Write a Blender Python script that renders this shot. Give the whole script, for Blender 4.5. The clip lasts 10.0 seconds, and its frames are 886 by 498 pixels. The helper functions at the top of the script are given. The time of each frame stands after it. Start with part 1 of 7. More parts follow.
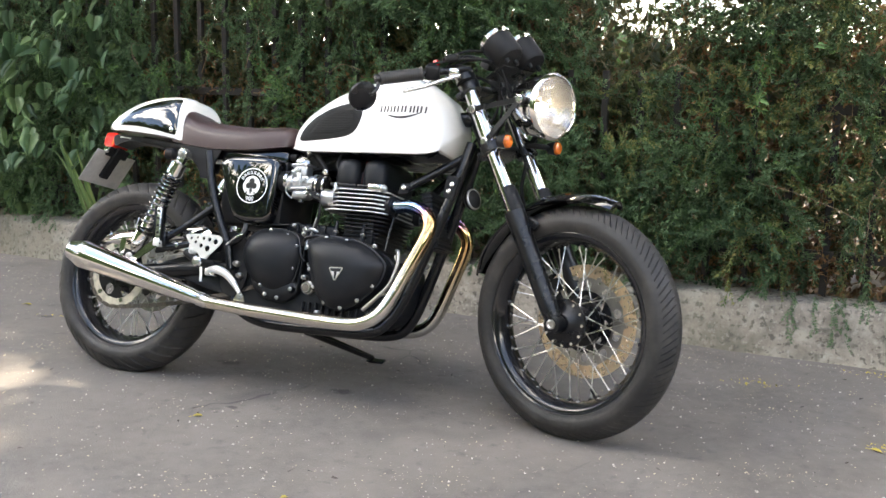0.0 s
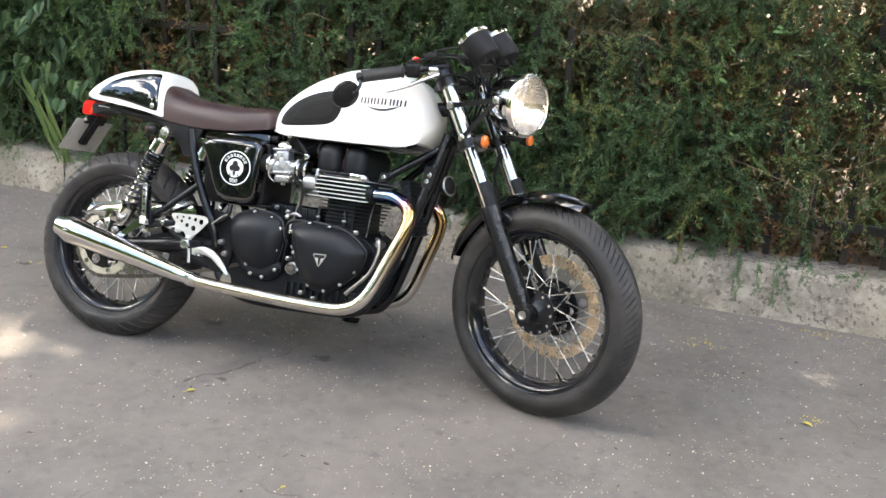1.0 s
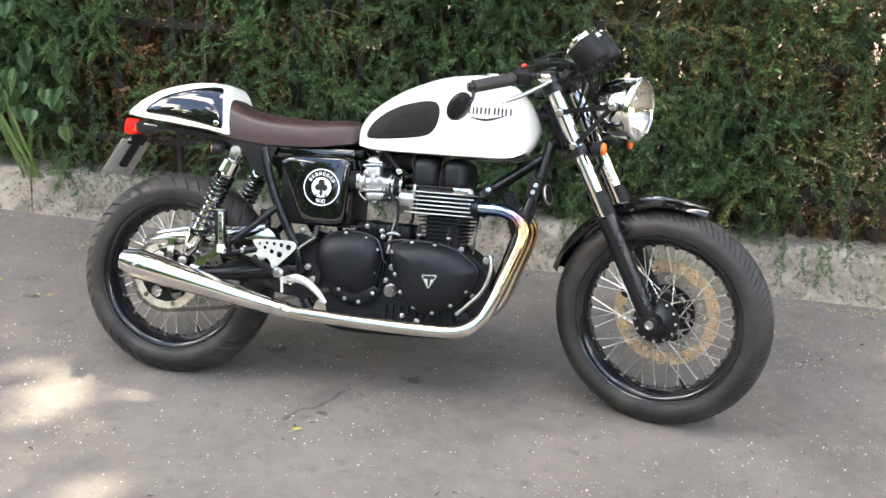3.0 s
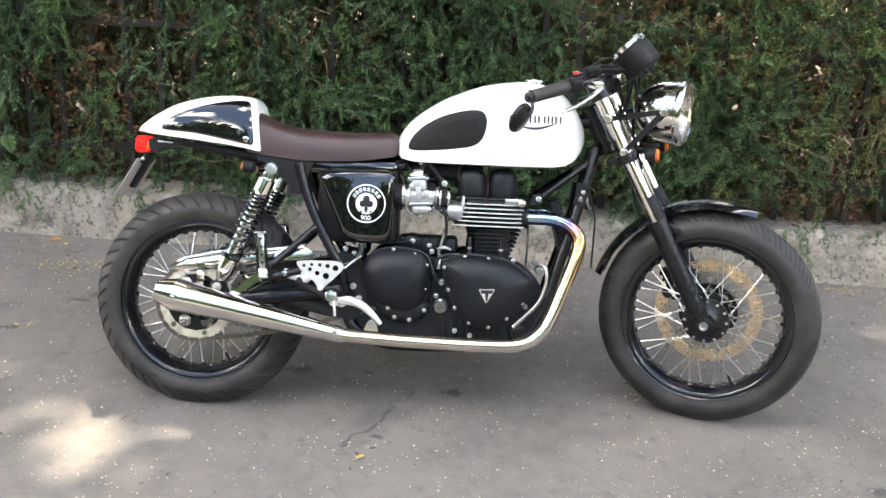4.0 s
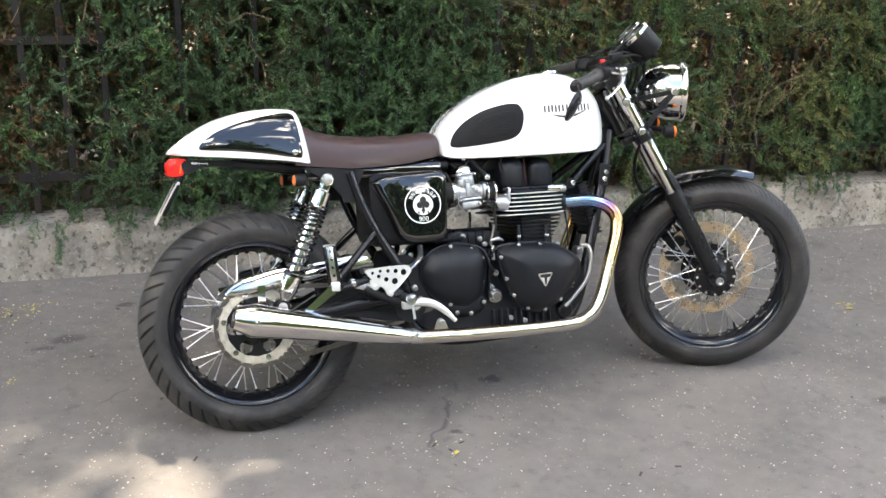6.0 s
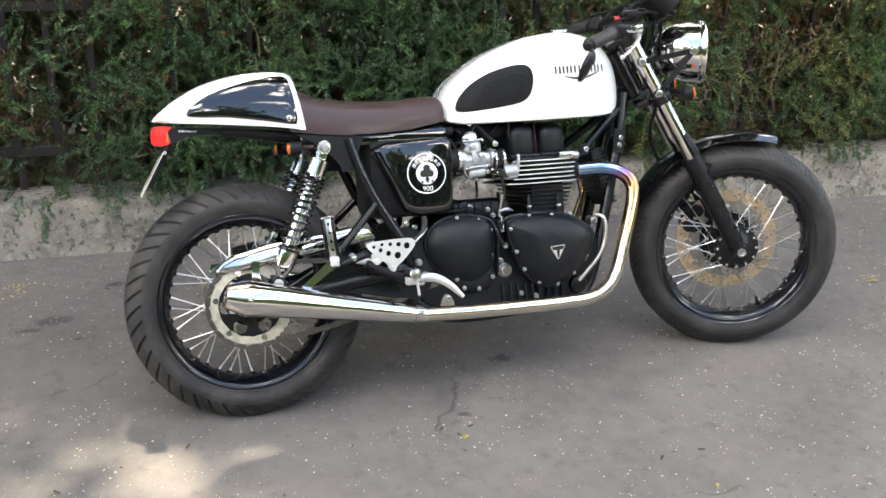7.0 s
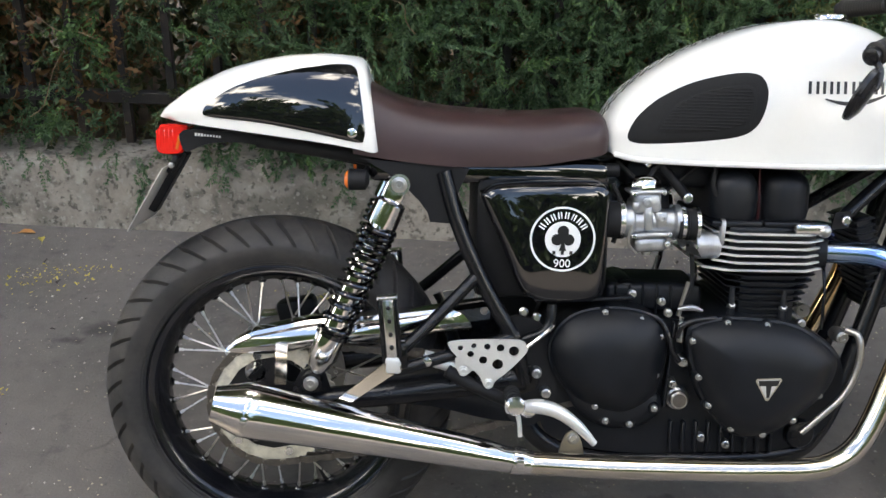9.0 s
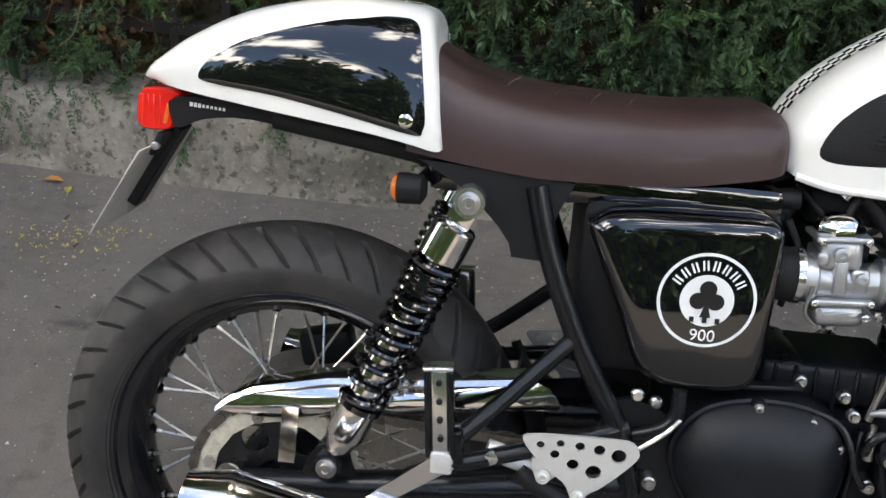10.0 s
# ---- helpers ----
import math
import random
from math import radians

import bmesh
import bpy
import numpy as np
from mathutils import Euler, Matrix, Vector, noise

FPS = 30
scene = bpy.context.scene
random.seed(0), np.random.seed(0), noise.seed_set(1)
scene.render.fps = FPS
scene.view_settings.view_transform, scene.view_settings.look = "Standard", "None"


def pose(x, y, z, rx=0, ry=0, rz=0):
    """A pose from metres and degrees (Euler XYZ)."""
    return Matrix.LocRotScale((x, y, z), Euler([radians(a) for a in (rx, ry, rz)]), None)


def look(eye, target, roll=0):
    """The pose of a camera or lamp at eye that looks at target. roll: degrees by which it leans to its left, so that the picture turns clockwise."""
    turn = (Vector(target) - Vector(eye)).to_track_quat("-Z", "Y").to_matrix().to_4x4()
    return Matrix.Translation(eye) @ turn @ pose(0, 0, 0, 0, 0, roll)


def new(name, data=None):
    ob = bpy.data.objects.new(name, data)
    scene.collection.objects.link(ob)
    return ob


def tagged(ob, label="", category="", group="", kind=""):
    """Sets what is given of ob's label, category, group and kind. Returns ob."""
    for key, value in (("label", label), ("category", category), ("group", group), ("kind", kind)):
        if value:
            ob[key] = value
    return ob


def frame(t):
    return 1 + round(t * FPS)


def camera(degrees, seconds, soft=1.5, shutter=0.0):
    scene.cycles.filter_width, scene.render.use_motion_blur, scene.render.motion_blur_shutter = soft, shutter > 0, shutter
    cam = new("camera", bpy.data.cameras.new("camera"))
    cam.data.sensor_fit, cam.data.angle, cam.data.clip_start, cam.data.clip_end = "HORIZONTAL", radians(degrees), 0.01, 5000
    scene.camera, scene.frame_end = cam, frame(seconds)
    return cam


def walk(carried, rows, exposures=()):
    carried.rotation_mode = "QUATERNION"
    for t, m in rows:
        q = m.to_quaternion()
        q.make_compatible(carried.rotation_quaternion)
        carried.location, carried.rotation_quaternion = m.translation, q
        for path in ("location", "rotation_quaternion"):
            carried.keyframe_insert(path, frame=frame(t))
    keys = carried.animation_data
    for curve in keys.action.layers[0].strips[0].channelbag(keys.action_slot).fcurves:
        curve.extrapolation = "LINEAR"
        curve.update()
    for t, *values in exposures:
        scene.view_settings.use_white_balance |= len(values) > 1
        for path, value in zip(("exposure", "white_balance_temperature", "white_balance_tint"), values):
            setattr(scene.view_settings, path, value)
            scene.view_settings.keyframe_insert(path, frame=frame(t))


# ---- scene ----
cam = camera(47.5, 10.0)
PATH = [
    (0, (2.126, -2.587, 0.958), (1.406, -0.751, 0.623), 1.2),
    (0.5, (2.12, -2.601, 1.132), (1.422, -0.78, 0.69), 2.0),
    (1, (2.045, -2.705, 1.378), (1.466, -0.892, 0.764), 2.5),
    (1.5, (1.965, -2.782, 1.442), (1.436, -0.968, 0.787), 2.6),
    (2, (1.8, -2.736, 1.438), (1.268, -0.924, 0.778), 2.0),
    (2.5, (1.557, -2.717, 1.434), (1.202, -0.872, 0.749), 3.6),
    (2.7, (1.438, -2.736, 1.424), (1.109, -0.876, 0.769), 2.9),
    (3.8, (0.756, -2.678, 1.506), (0.728, -0.806, 0.803), 2.0),
    (4, (0.635, -2.665, 1.516), (0.685, -0.796, 0.805), 2.5),
    (4.5, (0.275, -2.711, 1.518), (0.547, -0.869, 0.789), 2.3),
    (5, (-0.001, -2.691, 1.507), (0.418, -0.869, 0.796), 3.0),
    (5.5, (-0.225, -2.594, 1.522), (0.316, -0.792, 0.842), 2.2),
    (6, (-0.388, -2.54, 1.51), (0.26, -0.784, 0.805), 2.0),
    (6.2, (-0.42, -2.54, 1.491), (0.246, -0.797, 0.769), 1.7),
    (7.3, (-0.267, -2.301, 1.421), (0.331, -0.548, 0.668), 0.7),
    (7.5, (-0.205, -2.239, 1.442), (0.314, -0.463, 0.682), 0.8),
    (8, (-0.087, -1.98, 1.4), (0.36, -0.197, 0.612), 1.6),
    (8.5, (0.02, -1.705, 1.399), (0.456, 0.046, 0.536), 1.1),
    (9, (0.203, -1.448, 1.367), (0.311, 0.323, 0.444), 1.8),
    (9.5, (0.251, -1.213, 1.315), (0.159, 0.518, 0.316), 2.8),
    (10, (0.241, -0.923, 1.24), (0.158, 0.778, 0.191), 3.1),
]
EXPOSURES = [(0, 2.47, 7350, 10), (2.5, 2.73, 7350, 10), (4, 2.66, 7250, 10), (4.6, 2.69, 7250, 10), (5.5, 2.52, 7200, 10), (6.2, 2.48, 7200, 10), (7.5, 2.25, 7200, 10), (8.5, 1.96, 7200, 10), (10, 1.82, 7200, 10)]
walk(cam, [(t, look(eye, target, roll)) for t, eye, target, roll in PATH], EXPOSURES)

# ---- world, sun, exposure ----
SUN_EL, SUN_AZ = 70.0, 15.0
world = bpy.data.worlds.new("sky")
scene.world = world
world.use_nodes = True
wn, wl = world.node_tree.nodes, world.node_tree.links
wn.clear()
w_out, w_bg, w_sky = wn.new("ShaderNodeOutputWorld"), wn.new("ShaderNodeBackground"), wn.new("ShaderNodeTexSky")
w_sky.sky_type = "NISHITA"
w_sky.sun_disc = False
w_sky.sun_elevation, w_sky.sun_rotation = radians(SUN_EL), radians(SUN_AZ)
w_sky.air_density, w_sky.dust_density = 1.0, 1.2
w_bg.inputs["Strength"].default_value = 0.15
# thin broken clouds over the blue
w_co, w_no, w_rm, w_mx = wn.new("ShaderNodeTexCoord"), wn.new("ShaderNodeTexNoise"), wn.new("ShaderNodeMapRange"), wn.new("ShaderNodeMix")
w_mp = wn.new("ShaderNodeMapping")
w_mp.inputs["Scale"].default_value = (1.0, 1.0, 2.2)
wl.new(w_co.outputs["Generated"], w_mp.inputs[0])
wl.new(w_mp.outputs[0], w_no.inputs["Vector"])
w_no.inputs["Scale"].default_value, w_no.inputs["Detail"].default_value, w_no.inputs["Roughness"].default_value = 2.6, 7.0, 0.55
w_rm.inputs[1].default_value, w_rm.inputs[2].default_value = 0.535, 0.63
wl.new(w_no.outputs[0], w_rm.inputs[0])
w_mx.data_type = "RGBA"
wl.new(w_rm.outputs[0], w_mx.inputs["Factor"])
wl.new(w_sky.outputs[0], w_mx.inputs["A"])
w_mx.inputs["B"].default_value = (29.0, 28.2, 27.0, 1)
wl.new(w_mx.outputs["Result"], w_bg.inputs[0])
wl.new(w_bg.outputs[0], w_out.inputs[0])
# the sun stands at azimuth SUN_AZ, clockwise from +y
SUN_DIR = Vector((math.sin(radians(SUN_AZ)) * math.cos(radians(SUN_EL)), math.cos(radians(SUN_AZ)) * math.cos(radians(SUN_EL)), math.sin(radians(SUN_EL))))
sun = new("sun", bpy.data.lights.new("sun", "SUN"))
sun.data.energy, sun.data.angle, sun.data.color = 2.5, radians(1.0), (1.0, 0.93, 0.82)
sun.matrix_world = look(SUN_DIR * 20, (0, 0, 0))


# ---- materials ----
def material(name, color, rough=0.5, metal=0.0, var=0.2, scale=12.0, bump=0.0, bscale=120.0, coat=0.0, rvar=0.1, dirt=None, dscale=5.0, damount=0.5, island=0.0):
    """A surface with a base colour, variation at two scales, uneven gloss, fine relief and patches of dirt."""
    m = bpy.data.materials.new(name)
    m.use_nodes = True
    n, l = m.node_tree.nodes, m.node_tree.links
    p = n["Principled BSDF"]
    co = n.new("ShaderNodeTexCoord")

    def tex(s, detail=4.0, rgh=0.6):
        t = n.new("ShaderNodeTexNoise")
        t.inputs["Scale"].default_value, t.inputs["Detail"].default_value, t.inputs["Roughness"].default_value = s, detail, rgh
        l.new(co.outputs["Object"], t.inputs["Vector"])
        return t

    def math_node(op, a, b):
        t = n.new("ShaderNodeMath")
        t.operation = op
        for i, v in enumerate((a, b)):
            if isinstance(v, (int, float)):
                t.inputs[i].default_value = v
            else:
                l.new(v, t.inputs[i])
        return t.outputs[0]

    coarse, fine = tex(scale), tex(scale * 9)
    both = math_node("ADD", math_node("MULTIPLY", coarse.outputs[0], 0.65), math_node("MULTIPLY", fine.outputs[0], 0.35))
    ramp = n.new("ShaderNodeMapRange")
    ramp.inputs[1].default_value, ramp.inputs[2].default_value, ramp.inputs[3].default_value, ramp.inputs[4].default_value = 0.3, 0.7, 1 - var, 1 + var
    l.new(both, ramp.inputs[0])
    value = ramp.outputs[0]
    if island:
        geo = n.new("ShaderNodeNewGeometry")
        r2 = n.new("ShaderNodeMapRange")
        r2.inputs[3].default_value, r2.inputs[4].default_value = 1 - island, 1 + island
        l.new(geo.outputs["Random Per Island"], r2.inputs[0])
        value = math_node("MULTIPLY", value, r2.outputs[0])
    mul = n.new("ShaderNodeVectorMath")
    mul.operation = "SCALE"
    mul.inputs[0].default_value = color
    l.new(value, mul.inputs["Scale"])
    out = mul.outputs[0]
    if dirt:
        d = tex(dscale, 6.0, 0.65)
        dr = n.new("ShaderNodeMapRange")
        dr.inputs[1].default_value, dr.inputs[2].default_value, dr.inputs[4].default_value = 0.45, 0.7, damount
        l.new(d.outputs[0], dr.inputs[0])
        mx = n.new("ShaderNodeMix")
        mx.data_type = "RGBA"
        l.new(dr.outputs[0], mx.inputs["Factor"])
        l.new(out, mx.inputs["A"])
        mx.inputs["B"].default_value = (*dirt, 1)
        out = mx.outputs["Result"]
    l.new(out, p.inputs["Base Color"])
    rr = n.new("ShaderNodeMapRange")
    rr.inputs[1].default_value, rr.inputs[2].default_value = 0.3, 0.7
    rr.inputs[3].default_value, rr.inputs[4].default_value = max(0.02, rough * (1 - rvar)), min(1, rough * (1 + rvar))
    l.new(coarse.outputs[0], rr.inputs[0])
    l.new(rr.outputs[0], p.inputs["Roughness"])
    p.inputs["Metallic"].default_value = metal
    p.inputs["Coat Weight"].default_value = coat
    p.inputs["Coat Roughness"].default_value = 0.03
    if bump:
        b = n.new("ShaderNodeBump")
        b.inputs["Strength"].default_value, b.inputs["Distance"].default_value = bump, 0.002
        l.new(tex(bscale, 5.0).outputs[0], b.inputs["Height"])
        l.new(b.outputs[0], p.inputs["Normal"])
    return m


def nodes_of(m):
    return m.node_tree.nodes, m.node_tree.links, m.node_tree.nodes["Principled BSDF"]


M = {}
M["white"] = material("white paint", (0.80, 0.785, 0.74), 0.22, var=0.02, coat=0.6, rvar=0.2)
M["gloss"] = material("gloss black paint", (0.004, 0.004, 0.005), 0.03, var=0.3, coat=0.8)
M["satin"] = material("satin black paint", (0.007, 0.0072, 0.0085), 0.28, var=0.3, bump=0.15, bscale=900)
M["frameblack"] = material("frame black paint", (0.006, 0.0065, 0.008), 0.24, var=0.3, coat=0.0, dirt=(0.05, 0.045, 0.04), damount=0.12, dscale=9)
M["engineblack"] = material("engine black paint", (0.0062, 0.0074, 0.0100), 0.38, var=0.25, scale=20, bump=0.25, bscale=700, dirt=(0.04, 0.040, 0.040), damount=0.12, dscale=14)
M["rimblack"] = material("black rim paint", (0.006, 0.0065, 0.009), 0.20, var=0.3, coat=0.25, dirt=(0.05, 0.045, 0.04), damount=0.2, dscale=12)
M["plastic"] = material("black plastic", (0.010, 0.010, 0.011), 0.5, var=0.2, bump=0.2, bscale=1200)
M["chrome"] = material("chrome", (0.74, 0.715, 0.685), 0.10, 1.0, var=0.03, rvar=0.5)
M["alloy"] = material("cast alloy", (0.50, 0.51, 0.52), 0.36, 0.9, var=0.12, scale=40, bump=0.25, bscale=500, dirt=(0.16, 0.15, 0.14), damount=0.35, dscale=30)
M["polished"] = material("polished alloy", (0.66, 0.65, 0.63), 0.20, 0.95, var=0.05, rvar=0.3)
M["brushed"] = material("brushed alloy", (0.74, 0.73, 0.70), 0.36, 0.55, var=0.08, scale=25)
M["rubber"] = material("tyre rubber", (0.027, 0.026, 0.0255), 0.50, var=0.35, scale=9, bump=0.35, bscale=500, rvar=0.35, dirt=(0.086, 0.075, 0.066), damount=0.62, dscale=7.0)
M["gripblack"] = material("grip rubber", (0.012, 0.012, 0.0125), 0.65, var=0.2, bump=0.4, bscale=500)
M["gripdusty"] = material("dusty grip rubber", (0.023, 0.021, 0.020), 0.55, var=0.25, scale=30, bump=0.3, bscale=500)
M["leather"] = material("brown leather", (0.036, 0.0155, 0.0150), 0.42, var=0.15, scale=14, bump=0.16, bscale=900, rvar=0.15, coat=0.10)
M["seam"] = material("pale thread", (0.12, 0.088, 0.082), 0.6, var=0.2)
M["disc"] = material("brake disc steel", (0.74, 0.58, 0.40), 0.30, 0.88, var=0.18, scale=30, rvar=0.35)
M["bolt"] = material("bolt steel", (0.46, 0.45, 0.43), 0.30, 0.95, var=0.15, scale=60)
M["spoke"] = material("spoke steel", (0.60, 0.58, 0.54), 0.28, 1.0, var=0.1, scale=30)
M["steel"] = material("dull steel", (0.42, 0.40, 0.37), 0.35, 0.9, var=0.2, scale=40)
M["chain"] = material("oily chain steel", (0.16, 0.14, 0.12), 0.45, 0.8, var=0.3, scale=60)
M["red"] = material("red lamp plastic", (0.78, 0.022, 0.016), 0.14, var=0.08, coat=0.6)
M["amber"] = material("amber lamp plastic", (0.66, 0.145, 0.02), 0.14, var=0.08, coat=0.5)
M["plate"] = material("grey sheet metal", (0.50, 0.48, 0.45), 0.42, 0.15, var=0.15, scale=20, dirt=(0.2, 0.19, 0.17), damount=0.4, dscale=18)
M["sprocket"] = material("dirty pale alloy", (0.60, 0.56, 0.45), 0.45, 0.25, var=0.12, scale=30, dirt=(0.10, 0.085, 0.06), damount=0.45, dscale=40)
M["decalwhite"] = material("white decal", (0.80, 0.80, 0.78), 0.3, var=0.03)
M["decalblack"] = material("black decal", (0.012, 0.012, 0.013), 0.3, var=0.1)
M["darkred"] = material("dark red rubber", (0.07, 0.010, 0.009), 0.5, var=0.15)
M["gold"] = material("gilt edge", (0.52, 0.48, 0.38), 0.3, 0.9, var=0.1)


def leaf_material(name, color, tip, trans=0.35, island=0.45):
    m = material(name, color, 0.45, var=0.25, scale=3.0, island=island, rvar=0.2)
    n, l, p = nodes_of(m)
    # each leaf leans towards a second tone
    geo = n.new("ShaderNodeNewGeometry")
    mx = n.new("ShaderNodeMix")
    mx.data_type = "RGBA"
    pw = n.new("ShaderNodeMath")
    pw.operation = "POWER"
    pw.inputs[1].default_value = 2.5
    l.new(geo.outputs["Random Per Island"], pw.inputs[0])
    l.new(pw.outputs[0], mx.inputs["Factor"])
    src = p.inputs["Base Color"].links[0].from_socket
    l.new(src, mx.inputs["A"])
    mx.inputs["B"].default_value = (*tip, 1)
    l.new(mx.outputs["Result"], p.inputs["Base Color"])
    tr, add = n.new("ShaderNodeBsdfTranslucent"), n.new("ShaderNodeMixShader")
    l.new(mx.outputs["Result"], tr.inputs[0])
    add.inputs[0].default_value = trans
    l.new(p.outputs[0], add.inputs[1])
    l.new(tr.outputs[0], add.inputs[2])
    l.new(add.outputs[0], n["Material Output"].inputs[0])
    return m


nodes_of(M["engineblack"])[2].inputs["Specular IOR Level"].default_value = 0.27
for dull in ("plastic", "gripblack"):
    nodes_of(M[dull])[2].inputs["Specular IOR Level"].default_value = 0.22
nodes_of(M["rubber"])[2].inputs["Specular IOR Level"].default_value = 0.30
nodes_of(M["frameblack"])[2].inputs["Specular IOR Level"].default_value = 0.35
nodes_of(M["satin"])[2].inputs["Specular IOR Level"].default_value = 0.4
M["leaf"] = leaf_material("creeper leaves", (0.090, 0.166, 0.076), (0.15, 0.22, 0.10))
# the creeper's leaf again, darkened to give the hedge shaded depth
M["leafshade"] = leaf_material("inner leaves", (0.082, 0.112, 0.048), (0.17, 0.13, 0.055))
M["leafbroad"] = leaf_material("broad leaves", (0.070, 0.140, 0.066), (0.15, 0.23, 0.09))
M["leafdry"] = leaf_material("dry leaves", (0.20, 0.10, 0.045), (0.30, 0.19, 0.08))
M["treeleaf"] = leaf_material("tree leaves", (0.05, 0.10, 0.035), (0.09, 0.14, 0.04))
M["leaffresh"] = leaf_material("fresh leaves", (0.085, 0.17, 0.06), (0.17, 0.26, 0.08), 0.4)
M["leafsuntone"] = leaf_material("sun-toned leaves", (0.135, 0.195, 0.070), (0.30, 0.25, 0.09), 0.4)
M["twig"] = material("twigs", (0.22, 0.155, 0.095), 0.8, var=0.3, scale=30)
M["bark"] = material("bark", (0.13, 0.10, 0.075), 0.9, var=0.35, scale=6, bump=0.8, bscale=25)
M["iron"] = material("painted iron", (0.019, 0.018, 0.0175), 0.5, var=0.3, dirt=(0.08, 0.045, 0.03), damount=0.35, dscale=12)


def concrete():
    m = material("weathered concrete", (0.345, 0.305, 0.255), 0.9, var=0.45, scale=7, bump=1.0, bscale=45, dirt=(0.085, 0.08, 0.07), dscale=4.0, damount=0.8)
    n, l, p = nodes_of(m)
    co = [x for x in n if x.type == "TEX_COORD"][0]
    src = p.inputs["Base Color"].links[0].from_socket
    # worn pale patches and warm dust
    for scale, lo, hi, amount, tone in ((13.0, 0.54, 0.66, 0.75, (0.46, 0.42, 0.355)), (2.2, 0.5, 0.72, 0.6, (0.30, 0.25, 0.19)), (22.0, 0.57, 0.68, 0.75, (0.10, 0.092, 0.078)), (5.0, 0.54, 0.66, 0.6, (0.14, 0.125, 0.10)), (48.0, 0.56, 0.64, 0.75, (0.075, 0.068, 0.055)), (70.0, 0.58, 0.66, 0.6, (0.43, 0.40, 0.345)), (1.3, 0.48, 0.66, 0.5, (0.15, 0.14, 0.10))):
        t = n.new("ShaderNodeTexNoise")
        t.inputs["Scale"].default_value, t.inputs["Detail"].default_value = scale, 6
        l.new(co.outputs["Object"], t.inputs["Vector"])
        r = n.new("ShaderNodeMapRange")
        r.inputs[1].default_value, r.inputs[2].default_value, r.inputs[4].default_value = lo, hi, amount
        l.new(t.outputs[0], r.inputs[0])
        mx = n.new("ShaderNodeMix")
        mx.data_type = "RGBA"
        l.new(r.outputs[0], mx.inputs["Factor"])
        l.new(src, mx.inputs["A"])
        mx.inputs["B"].default_value = (*tone, 1)
        src = mx.outputs["Result"]
    l.new(src, p.inputs["Base Color"])
    return m


M["concrete"] = concrete()


